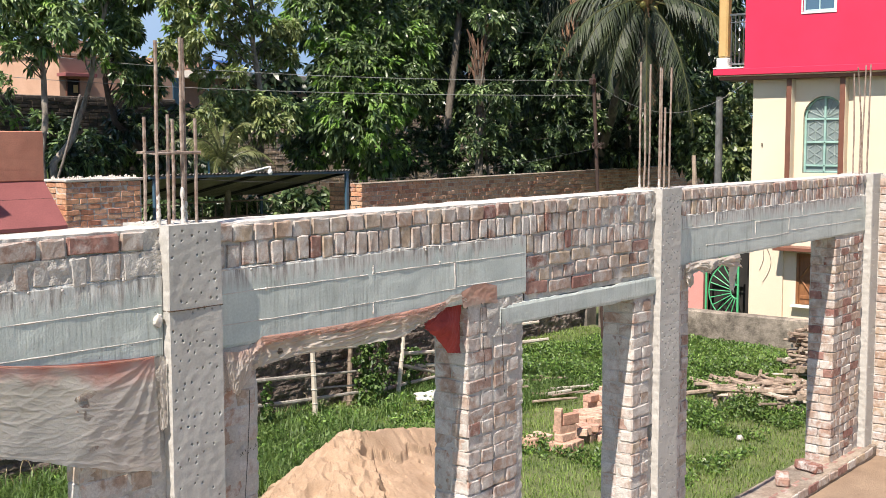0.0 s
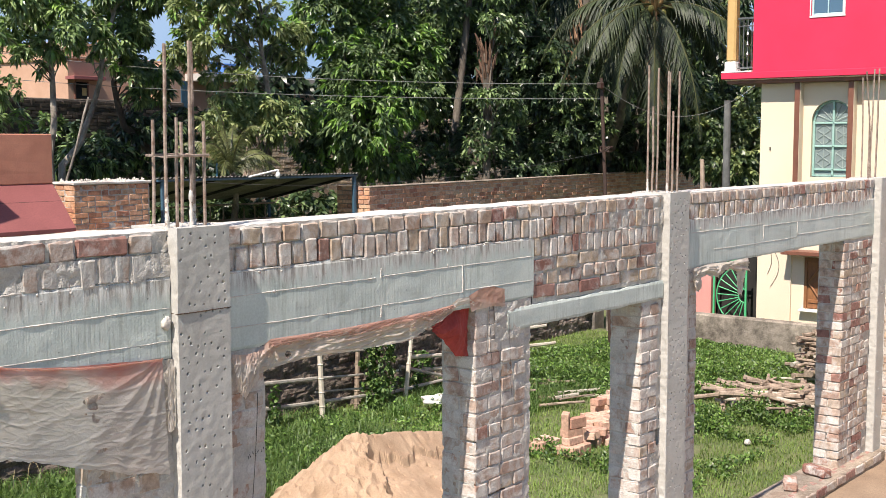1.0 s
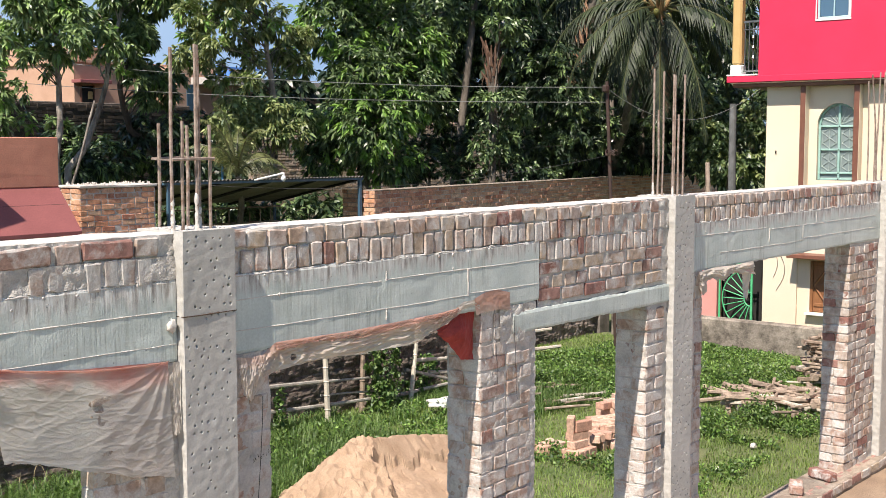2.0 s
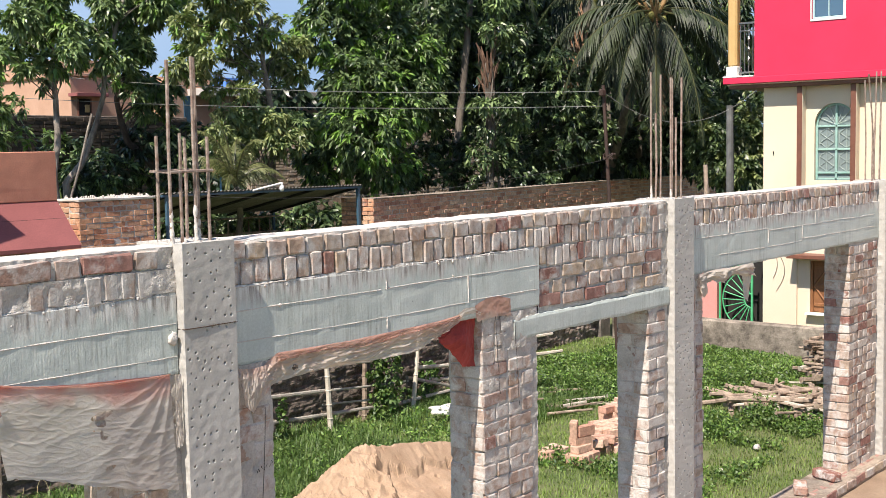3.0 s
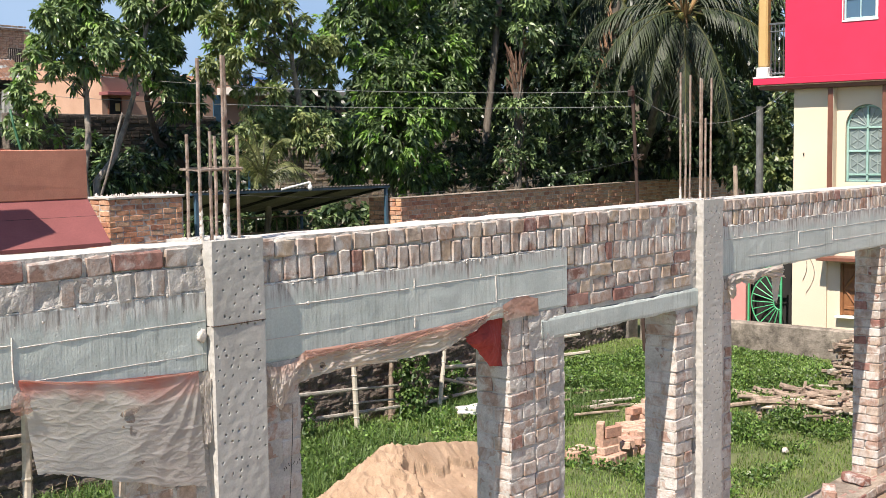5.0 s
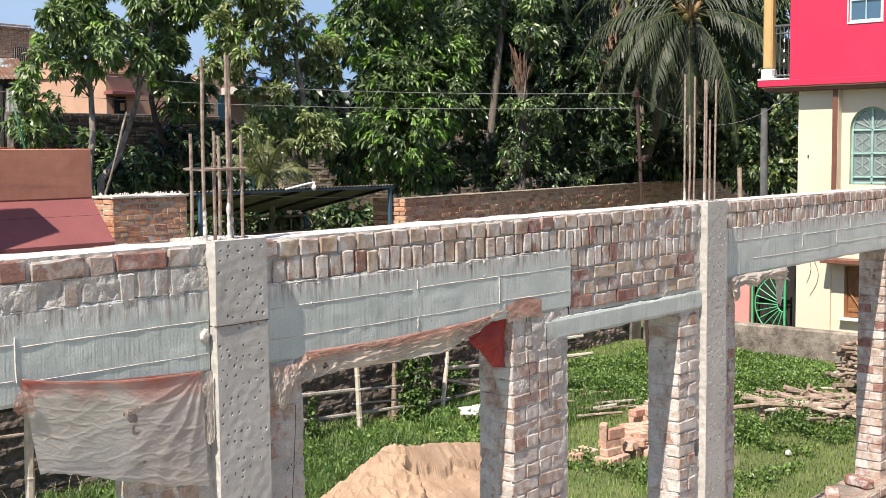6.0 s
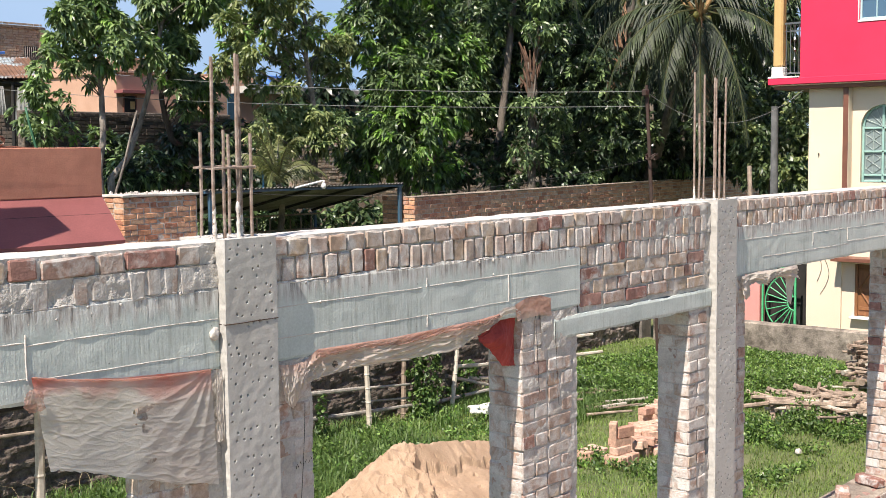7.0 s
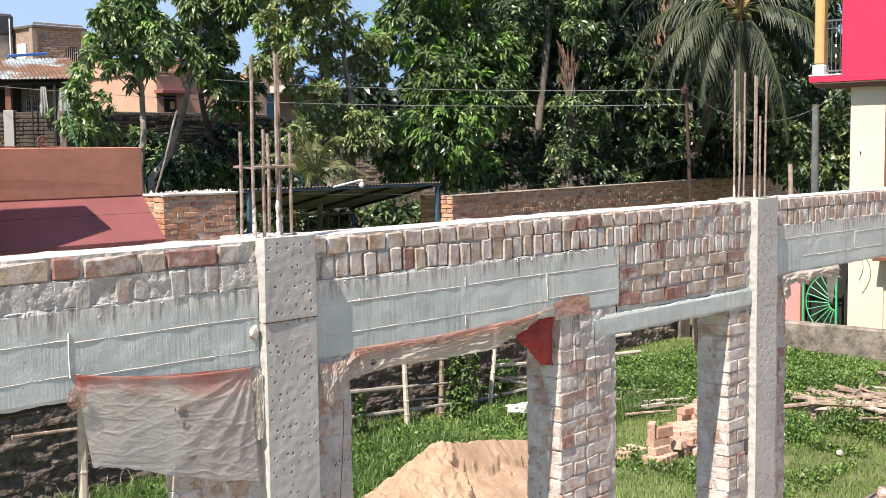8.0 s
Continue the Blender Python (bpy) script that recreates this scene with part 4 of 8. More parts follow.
tree((16.9, 18.3, 0), [(16.9, 18.3, 1.5), (16.9, 18.3, 2.6)],
     [(16.22, 18.67, 3.82, 0.28, 0.25), (16.7, 18.62, 3.65, 0.33, 0.3), (17.09, 18.36, 3.71, 0.34, 0.3), (17.85, 18.47, 3.66, 0.32, 0.29), (15.46, 18.07, 3.41, 0.29, 0.27), (16.48, 18.57, 3.25, 0.36, 0.32), (17.0, 18.36, 3.24, 0.36, 0.32), (17.42, 18.13, 3.2, 0.36, 0.32), (15.49, 17.95, 3.02, 0.29, 0.26), (18.46, 18.58, 3.48, 0.27, 0.25)],
     "leafy olive mango bush below the forked trunk", 0.07, BARK, "bush", "bush", seed=24, gap=0.30, main=OLIVE, fresh=LEAF, share=0.4, density=230, leaf=0.17, width=0.045)
tree((20.2, 18.6, 0), [(20.2, 18.6, 1.9), (20.2, 18.7, 3.2), (20.2, 18.9, 4.6), (20.4, 18.8, 6.2)],
     [(19.7, 19.2, 5.7, 0.9, 0.77), (20.9, 18.6, 5.5, 1.03, 0.9), (19.75, 18.3, 4.5, 0.85, 0.9), (20.6, 17.8, 4.2, 0.77, 0.9), (19.6, 18.1, 3.4, 1.09, 0.84), (19.4, 19.1, 2.8, 0.71, 0.64), (20.3, 18.0, 2.7, 0.77, 0.58), (21.4, 18.0, 5.1, 0.71, 0.77), (20.1, 19.5, 3.4, 0.5, 0.6), (20.3, 18.8, 6.8, 1.3, 0.7)],
     "dense round mango tree with fresh bright leaves on dark ones", 0.16, BARK, seed=5, gap=0.24, leaf=0.19, width=0.05, share=0.32, density=165, main=MID)
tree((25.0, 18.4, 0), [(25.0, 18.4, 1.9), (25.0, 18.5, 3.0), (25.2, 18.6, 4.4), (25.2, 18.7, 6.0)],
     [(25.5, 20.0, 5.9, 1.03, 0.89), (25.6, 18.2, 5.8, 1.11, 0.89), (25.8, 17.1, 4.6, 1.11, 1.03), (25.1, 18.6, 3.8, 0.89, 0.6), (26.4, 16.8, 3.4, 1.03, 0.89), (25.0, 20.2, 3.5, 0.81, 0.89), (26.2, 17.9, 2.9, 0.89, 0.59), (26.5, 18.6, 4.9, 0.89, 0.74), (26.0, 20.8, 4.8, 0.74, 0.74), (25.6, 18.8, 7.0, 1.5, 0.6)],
     "shade-toned mango tree with a bare trunk behind the brick wall", 0.15, PALE_BARK, seed=6, gap=0.34, main=DEEP, fresh=LEAF, share=0.36, leaf=0.20, width=0.055, density=100)
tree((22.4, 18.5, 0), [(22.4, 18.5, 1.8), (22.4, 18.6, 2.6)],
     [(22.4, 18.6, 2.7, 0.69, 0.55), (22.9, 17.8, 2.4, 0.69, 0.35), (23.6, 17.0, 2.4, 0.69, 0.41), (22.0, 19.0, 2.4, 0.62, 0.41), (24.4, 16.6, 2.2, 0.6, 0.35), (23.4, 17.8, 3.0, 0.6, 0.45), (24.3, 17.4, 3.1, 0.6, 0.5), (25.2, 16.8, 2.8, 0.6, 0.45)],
     "low bush of small leaves, darkened as if shaded, along the brick wall", 0.06, BARK, "bush", "bush", seed=7, gap=0.38, main=DEEP, fresh=MID, share=0.45, leaf=0.13, width=0.05, density=150)
tree((27.8, 13.2, 0), [(27.8, 13.2, 1.8), (27.9, 13.3, 2.7)],
     [(29.6, 13.1, 3.5, 0.8, 0.9), (30.4, 12.8, 2.6, 0.8, 0.9), (31.0, 13.2, 4.4, 0.9, 0.8), (27.6, 13.6, 3.0, 0.57, 0.64), (28.7, 13.2, 3.0, 0.5, 0.86), (27.9, 13.2, 2.4, 0.86, 0.5), (28.5, 14.2, 3.9, 0.57, 0.57), (29.0, 12.4, 2.4, 0.6, 0.6)],
     "leafy grey-green shrub beside the pink house", 0.06, BARK, "bush", "bush", seed=8, gap=0.34, main=MID, fresh=OLIVE, share=0.35, leaf=0.15, width=0.07, density=130)
tree((31.2, 18.6, 0), [(31.2, 18.6, 1.5), (31.4, 18.8, 4.4)],
     [(30.9, 19.7, 6.1, 1.2, 1.03), (31.8, 18.6, 6.1, 1.03, 1.03), (31.4, 18.8, 4.4, 1.03, 1.03), (32.0, 17.9, 3.2, 1.03, 1.03), (33.3, 16.5, 5.4, 1.03, 1.2), (32.2, 15.0, 5.7, 0.8, 1.0), (32.2, 15.1, 7.0, 0.8, 0.8), (33.0, 15.4, 3.6, 1.1, 1.1)],
     "shade-toned spreading tree behind the palms", 0.16, BARK, seed=9, gap=0.28, main=DEEP, fresh=LEAF, share=0.2, leaf=0.24, width=0.07, density=60)


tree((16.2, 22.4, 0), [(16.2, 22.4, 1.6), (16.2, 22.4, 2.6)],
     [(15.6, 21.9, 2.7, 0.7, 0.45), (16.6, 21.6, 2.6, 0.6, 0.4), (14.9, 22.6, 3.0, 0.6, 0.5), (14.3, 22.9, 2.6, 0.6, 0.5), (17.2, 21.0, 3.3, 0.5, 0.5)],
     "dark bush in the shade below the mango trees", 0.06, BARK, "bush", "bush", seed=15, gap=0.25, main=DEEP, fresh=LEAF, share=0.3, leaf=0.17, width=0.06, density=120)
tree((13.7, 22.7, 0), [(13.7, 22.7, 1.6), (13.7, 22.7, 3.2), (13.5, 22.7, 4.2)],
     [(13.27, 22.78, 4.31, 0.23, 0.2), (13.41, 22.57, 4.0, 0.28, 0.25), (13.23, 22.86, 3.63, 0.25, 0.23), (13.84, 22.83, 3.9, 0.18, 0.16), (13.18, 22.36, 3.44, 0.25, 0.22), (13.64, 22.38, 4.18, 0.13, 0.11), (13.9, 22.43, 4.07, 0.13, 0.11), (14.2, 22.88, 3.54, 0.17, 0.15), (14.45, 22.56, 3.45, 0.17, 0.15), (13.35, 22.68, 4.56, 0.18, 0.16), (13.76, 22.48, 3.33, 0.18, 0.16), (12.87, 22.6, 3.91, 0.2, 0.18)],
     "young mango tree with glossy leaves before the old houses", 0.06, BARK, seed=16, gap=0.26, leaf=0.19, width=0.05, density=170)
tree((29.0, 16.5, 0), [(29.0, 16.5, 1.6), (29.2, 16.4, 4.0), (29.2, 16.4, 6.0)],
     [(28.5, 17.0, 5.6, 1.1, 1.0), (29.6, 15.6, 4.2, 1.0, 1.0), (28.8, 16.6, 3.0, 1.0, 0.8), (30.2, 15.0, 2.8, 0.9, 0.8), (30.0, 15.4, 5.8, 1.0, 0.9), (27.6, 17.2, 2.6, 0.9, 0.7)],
     "dense shade-toned tree behind the palms", 0.14, BARK, seed=17, gap=0.2, main=DEEP, fresh=LEAF, share=0.2, leaf=0.24, width=0.075, density=80)
tree((23.4, 20.4, 0), [(23.4, 20.4, 1.6), (23.4, 20.4, 4.0), (23.4, 20.4, 6.0)],
     [(23.0, 20.6, 5.8, 1.1, 1.0), (23.8, 20.0, 4.4, 1.0, 1.0), (22.6, 21.0, 3.9, 1.0, 0.8), (24.2, 19.6, 6.4, 1.1, 0.7)],
     "shade-toned mango tree behind the round one", 0.14, BARK, seed=18, gap=0.24, main=MID, fresh=LEAF, share=0.35, leaf=0.22, width=0.065, density=85)

tree((14.6, 18.6, 0), [(14.6, 18.6, 0.6), (14.6, 18.6, 1.2)],
     [(13.2, 18.8, 1.2, 0.6, 0.7), (14.2, 18.6, 1.3, 0.6, 0.7), (15.2, 18.4, 1.4, 0.6, 0.7), (16.0, 18.2, 1.4, 0.6, 0.7), (12.3, 19.0, 1.2, 0.6, 0.7), (16.9, 18.0, 1.2, 0.6, 0.7), (17.8, 18.0, 1.3, 0.6, 0.7), (18.6, 18.0, 1.3, 0.6, 0.7)],
     "leafy bush seen under the lean-to roof", 0.05, BARK, "bush", "bush", seed=19, gap=0.3, main=MID, fresh=LEAF, share=0.3, leaf=0.2, width=0.06, density=110)


NUT = plain("green_coconut", (0.16, 0.17, 0.04), (0.34, 0.30, 0.08), 6, 0.45)
RIB = plain("frond_rib", (0.03, 0.04, 0.012), (0.09, 0.09, 0.03), 8, 0.5)
STALK = plain("frond_stalk", (0.20, 0.115, 0.05), (0.38, 0.24, 0.10), 8, 0.6)


def palm(root, top, count, length, label, reach=(20, 75), green=FROND, dead=0, girth=0.14, seed=0, turn0=0.0, bark=PALE_BARK, blade=0.022, ways=(), bend=0.15):
    """A coconut palm: a ringed trunk and feathery, drooping fronds."""
    rn = random.Random(seed)
    ob = thing("coconut_palm", root, label, "palm tree")
    base, tip = Vector(root), Vector(top)
    bm = bmesh.new()
    n = 60
    pts = [Vector((0, 0, 0)).lerp(tip - base, i / n) + Vector((bend * math.sin(i / n * 3.1), 0.05 * math.sin(i / n * 4), 0)) for i in range(n + 1)]
    add_tube(bm, pts, [girth * (1.15 - 0.35 * i / n) * (1.08 if i % 2 else 0.97) for i in range(n + 1)], 10)
    part("trunk", bm, bark, ob, smooth=True)
    if girth > 0.12:
        for k in range(6):
            bm = bmesh.new()
            q = tip - base + Vector((0.24 * math.cos(k * 2.4), 0.24 * math.sin(k * 2.4), -0.12 - 0.05 * (k % 4)))
            bmesh.ops.create_icosphere(bm, subdivisions=2, radius=0.075, matrix=Matrix.Translation(q) @ Matrix.Diagonal((1, 1, 1.25, 1)))
            part("coconut", bm, NUT, ob, "yellow-green coconut", True)
        bm = bmesh.new()
        for k in range(14):
            d = Vector((math.cos(k * 1.9), math.sin(k * 1.9), rn.uniform(0.2, 1.4))).normalized()
            add_rod(bm, tip - base - Vector((0, 0, 0.25)), tip - base + d * rn.uniform(0.35, 0.7), 0.05, 0.022, 6)
        part("leaf_bases", bm, STALK, ob, "ochre bases of the fronds")
    for k in range(count):
        a = turn0 + 6.2832 * k / count * 1.618 * 3 + rn.uniform(-0.3, 0.3)
        e = radians(rn.uniform(*reach)) if k >= dead else radians(rn.uniform(-70, -45))
        ln = length * rn.uniform(0.8, 1.1)
        if k < len(ways):
            a, e, ln = radians(ways[k][0]), radians(ways[k][1]), ways[k][2]
        d = Vector((math.cos(a) * math.cos(e), math.sin(a) * math.cos(e), math.sin(e)))
        m = 26
        p, rib = tip - base, []
        for i in range(m + 1):
            rib.append(p.copy())
            p = p + d * (ln / m)
            d = (d + Vector((0, 0, -0.065 - 0.055 * i / m))).normalized()
        bm = bmesh.new()
        rib_bm = bmesh.new()
        add_tube(rib_bm, rib, [0.028 * (1 - 0.85 * i / m) for i in range(m + 1)], 5)
        for i in range(3, m):
            for half in (0.0, 0.33, 0.67):
                c = rib[i].lerp(rib[i + 1], half)
                run = (rib[i + 1] - rib[i]).normalized()
                side = run.cross(Vector((0, 0, 1))).normalized()
                s = (i + half) / m
                ll = length * 0.23 * math.sin(min(1.0, s * 1.15 + 0.12) * 3.0) ** 0.7 if s < 0.86 else length * 0.20 * (1.05 - s) * 2.6
                ll = max(0.12, ll) * rn.uniform(0.7, 1.15)
                for sg in (-1, 1):
                    way = (side * sg * 0.8 + run * 0.55 + Vector((rn.uniform(-0.12, 0.12), rn.uniform(-0.12, 0.12), -0.45 - 0.5 * rn.random()))).normalized()
                    q1 = c + way * ll * 0.5
                    q2 = q1 + (way + Vector((0, 0, -0.75))).normalized() * ll * 0.5
                    w = run * blade
                    v = [bm.verts.new(t) for t in (c - w, c + w, q1 + w * 0.9, q1 - w * 0.9, q2)]
                    bm.faces.new((v[0], v[1], v[2], v[3]))
                    bm.faces.new((v[3], v[2], v[4]))
        frond = part("frond", bm, green if k >= dead else DRY, ob, "" if k >= dead else "dry brown hanging frond")
        part("rib", rib_bm, RIB if k >= dead else DRY, frond)
    return ob


# the fronds of the near palm: bearing, rise and length
PALM_WAYS = ((232, -66, 2.6), (165, -52, 3.0), (252, -42, 3.2), (205, -62, 2.4), (-38, 22, 4.2), (-62, 38, 4.0), (-20, 2, 3.6), (-75, 8, 3.9), (-52, -6, 3.9), (118, 24, 3.6), (140, 4, 3.5),
             (100, 48, 3.8), (150, -24, 3.3), (20, 40, 3.6), (50, 62, 3.4), (-10, 64, 3.4), (200, 58, 3.2), (75, 12, 3.4))
palm((28.8, 18.0, 0), (26.1, 14.3, 6.3), 27, 3.7, "coconut palm leaning over the wall with drooping feathery fronds", (-72, 45), dead=1, seed=3, bark=BARK, blade=0.02, ways=PALM_WAYS, bend=0.05)
palm((27.2, 17.6, 0), (27.8, 17.3, 7.2), 15, 4.2, "tall coconut palm with dark hanging fronds", (-60, 30), dead=2, seed=5, turn0=1.0, bark=BARK)
palm((23.2, 18.7, 0), (24.6, 18.7, 8.2), 14, 3.4, "coconut palm with a slanting ringed trunk", (-10, 70), seed=8, girth=0.10, bark=BARK)


def topless_palm(root, height, label, seed=0):
    """An old stem with a brush of broken, fibrous leaf bases that point up."""
    rn = random.Random(seed)
    ob = thing("palm_stem", root, label, "palm tree")
    bm = bmesh.new()
    n = 40
    add_tube(bm, [(0.05 * noise.noise((i * 0.12, 0, seed)), 0.05 * noise.noise((i * 0.12, 5, seed)), height * i / n) for i in range(n + 1)], [0.105 * (1 - 0.15 * i / n) * (1 + 0.10 * (i % 2) + 0.12 * noise.noise((i * 0.5, 1, seed))) for i in range(n + 1)], 10)
    part("trunk", bm, BARK, ob, smooth=True)
    for k in range(16):
        a, z = k * 2.4, height - 0.75 + 0.045 * k
        out = Vector((math.cos(a), math.sin(a), 0))
        lift = rn.uniform(0.35, 0.75)
        p0, p1, p2 = out * 0.07 + Vector((0, 0, z)), out * 0.14 + Vector((0, 0, z + lift * 0.5)), out * rn.uniform(0.2, 0.30) + Vector((0, 0, z + lift))
        bm = bmesh.new()
        add_tube(bm, [p0, p1, p2], [0.05, 0.034, rn.uniform(0.012, 0.022)], 6)
        for q in range(3):
            e = p1.lerp(p2, rn.random()) + Vector((rn.uniform(-0.05, 0.05), rn.uniform(-0.05, 0.05), rn.uniform(-0.35, -0.12)))
            add_tube(bm, [p0.lerp(p1, rn.random()), p1.lerp(p2, rn.random()), e], [0.008, 0.009, 0.005], 4)
        part("leaf_base", bm, FIBRE, ob, "torn brown leaf base")
    return ob


FIBRE = plain("palm_fibre", (0.06, 0.032, 0.021), (0.20, 0.115, 0.075), 9, 0.9, relief=0.7, dist=0.01)
topless_palm((22.9, 17.0, 0), 5.05, "topless palm stem with torn brown leaf bases", 3)
tree((23.3, 16.9, 0), [(23.2, 16.9, 1.6), (23.1, 16.95, 3.0), (22.75, 16.8, 4.2), (22.9, 16.8, 5.4)],
     [(22.95, 16.8, 5.85, 0.45, 0.2), (22.45, 16.8, 5.6, 0.25, 0.15), (23.5, 16.8, 5.6, 0.35, 0.18), (23.1, 16.8, 6.5, 0.4, 0.3), (22.35, 16.75, 4.05, 0.3, 0.2), (23.35, 16.75, 4.1, 0.34, 0.22), (23.7, 16.8, 3.75, 0.3, 0.25), (22.55, 16.7, 3.55, 0.22, 0.2), (23.2, 16.7, 3.2, 0.26, 0.22), (22.75, 16.65, 2.75, 0.22, 0.2), (22.3, 16.8, 2.9, 0.3, 0.3)],
     "mango sapling growing round the topless palm", 0.045, BARK, seed=31, gap=0.34, leaf=0.18, width=0.048, density=150, main=MID, fresh=LEAF, share=0.5)
palm((15.05, 17.2, 1.25), (15.05, 17.2, 2.38), 11, 1.45, "young palm with pale arching fronds behind the starter bars", (45, 88), PALE_FROND, seed=9, girth=0.06, blade=0.008)

# the wood that closes the view behind
lobes = []
for k in range(30):
    s = k / 29
    x, y = 22 + 24 * s + RND.uniform(-1, 1), 31 - 9 * s + RND.uniform(-1.5, 1.5)
    for z in (1.2, 3.2, 5.0, 6.9, 8.6):
        if s > 0.25 and (z < 6 or s > 0.36) or z < 2:
            lobes.append((x + RND.uniform(-0.8, 0.8), y + RND.uniform(-0.8, 0.8), z + RND.uniform(-0.4, 0.4), 1.5, 1.3))
# The wood's shade is in its leaf colour: DEEP throughout.
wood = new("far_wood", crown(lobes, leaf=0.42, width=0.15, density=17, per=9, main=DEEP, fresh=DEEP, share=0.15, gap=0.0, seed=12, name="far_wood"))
tagged(wood, "mixed trees in shade-darkened leaf colour closing the view behind the gardens", "trees", "", "stuff")
# ---- neighbours ----
RED = {k: brick_meshes(w, h, 0.06, BRICK_RED, 4, 0.008, 0.007, seed=20 + i) for i, (k, (w, h)) in enumerate(SIZES.items())}

RUST_RED = {k: brick_meshes(w, h, 0.06, BRICK_RUST, 4, 0.004, 0.005, seed=90 + i) for i, (k, (w, h)) in enumerate(SIZES.items())}


def skin(name, origin, turn, length, z0, z1, material, parent, x_from=0.0, pitch=0.0835, depth=0.016, seed=0, wobble=0.004):
    """Joined small bricks over a far wall's face."""
    rn = random.Random(seed)
    verts, faces = [], []
    z, k = z0, 0
    while z < z1 - 0.05:
        x = x_from - (0.12 if k % 2 else 0)
        while x < length:
            w = 0.238 if rn.random() > 0.15 else 0.112
            a, b = max(x, x_from), min(x + w, length)
            if b - a > 0.03:
                d, i = depth * rn.uniform(0.3, 1.2), len(verts)
                j = [rn.uniform(-wobble, wobble) for _ in range(8)]
                verts += [(a, 0, z), (b, 0, z), (b, 0, z + 0.073), (a, 0, z + 0.073),
                          (a + 0.006 + j[0], -d, z + 0.006 + j[1]), (b - 0.006 + j[2], -d, z + 0.006 + j[3]), (b - 0.006 + j[4], -d, z + 0.067 + j[5]), (a + 0.006 + j[6], -d, z + 0.067 + j[7])]
                faces += [(i + 4, i + 5, i + 6, i + 7), (i, i + 1, i + 5, i + 4), (i + 1, i + 2, i + 6, i + 5), (i + 2, i + 3, i + 7, i + 6), (i + 3, i, i + 4, i + 7)]
            x += w + 0.012
        z, k = z + pitch, k + 1
    ob = raw(name, verts, faces, material, parent)
    ob.matrix_local = pose(*origin, 0, 0, turn)
    ob["kind"] = "stuff"
    return ob


OLD_BRICK = brick_mat("old_brick", [(0.085, 0.060, 0.046), (0.105, 0.077, 0.060), (0.063, 0.046, 0.035), (0.12, 0.084, 0.063)], (0.05, 0.042, 0.035), 0.42, 0.60)
OLD_MORTAR = plain("old_mortar", (0.045, 0.037, 0.03), (0.19, 0.15, 0.12), 11, 0.95, relief=0.7, dist=0.02)

# old dark boundary wall behind the fence
wall = tagged(part("boundary_wall", box(-3, 12.3, 9.14, 9.4, -0.2, 1.62, 0.015, 2, 0.01), OLD_MORTAR), "dark mouldy brick boundary wall behind a bamboo fence", "brick wall")


def rough_face(x0, x1, y, z0, z1, parent, mat=OLD_MORTAR):
    """Crumbling old courses: a face with worn joints, hollows and lumps."""
    nx, nz = int((x1 - x0) / 0.028), int((z1 - z0) / 0.018)
    verts, faces = [], []
    for i in range(nx + 1):
        x = x0 + (x1 - x0) * i / nx
        for j in range(nz + 1):
            z = z0 + (z1 - z0) * j / nz
            zz = z + 0.016 * noise.noise((x * 3, z * 4, 2))
            row = math.floor(zz / 0.071)
            fz = zz / 0.071 - row
            fx = (x + 0.11 * (row % 2) + 0.02 * noise.noise((x * 5, row, 1))) / 0.215 % 1.0
            joint = max(0.0, 1 - min(fz, 1 - fz) / 0.14) + max(0.0, 1 - min(fx, 1 - fx) / 0.06)
            worn = 0.5 + noise.noise((x * 2.4, z * 2.4, 5))
            d = 0.020 * min(1, joint) * max(0, worn) + 0.030 * noise.noise((x * 5, z * 9, 8)) + 0.016 * noise.noise((x * 17, z * 21, 9)) + 0.02 * noise.noise((row * 3.7, math.floor(x / 0.215) * 1.9, 4))
            verts.append((x, y - 0.045 + d, z))
    for i in range(nx):
        for j in range(nz):
            k = i * (nz + 1) + j
            faces.append((k, k + nz + 1, k + nz + 2, k + 1))
    ob = raw("brick_face", verts, faces, mat, parent)
    ob["kind"] = "stuff"


rough_face(3.0, 12.3, 9.14, -0.1, 1.6, wall)
part("far_length", box(12.31, 16.2, 9.9, 10.15, -0.2, 1.72, 0.015, 2, 0.01), OLD_MORTAR, wall)
part("cross_wall", box(12.05, 12.3, 9.41, 10.15, -0.2, 1.70, 0.015, 2, 0.01), OLD_MORTAR, wall)
rough_face(12.31, 16.12, 9.9, -0.1, 1.7, wall, blotched("weathered_courses", (0.07, 0.058, 0.048), (0.22, 0.18, 0.15), 7.0, 0.40, 0.62))
part("end_pier", box(16.12, 16.44, 9.82, 10.2, -0.2, 1.9, 0.02, 2, 0.012), GREY_WALL, wall, "paler rendered end pier")
wall.matrix_world = LOWER

# low weathered yard wall before the pink house
wall = tagged(part("yard_wall", box(0, 0.22, 0, 7.2, -0.9, 0.415, 0.02, 3, 0.015), YARD_WALL), "low weathered wall with flaking grey render", "wall")
wall.matrix_world = LOWER @ pose(16.1, 2.4, 0, 0, 0, 0)

# long red brick compound wall
ang = math.degrees(math.atan2(17.05 - 14.83, 35.06 - 16.34))
wall = thing("compound_wall", (16.34, 14.83, 0), "long red brick compound wall with a squared end", "brick wall")
wall.rotation_euler = (0, 0, radians(ang))
LONG = math.hypot(17.05 - 14.83, 35.06 - 16.34)
part("core", box(0.012, LONG, 0.012, 0.24, -0.3, 2.12), MORTAR, wall)
skin("brick_face", (0, 0.011, 0), 0, LONG, 0.9, 2.12, BRICK_RUST, wall, x_from=7.0, seed=3, depth=0.018)
skin("end_face", (0, 0.75, 0), -90, 0.75, 0.9, 2.12, BRICK_RED, wall, seed=4)
part("end_core", box(0.012, 0.25, 0.25, 0.75, -0.3, 2.12), DUSTY, wall)
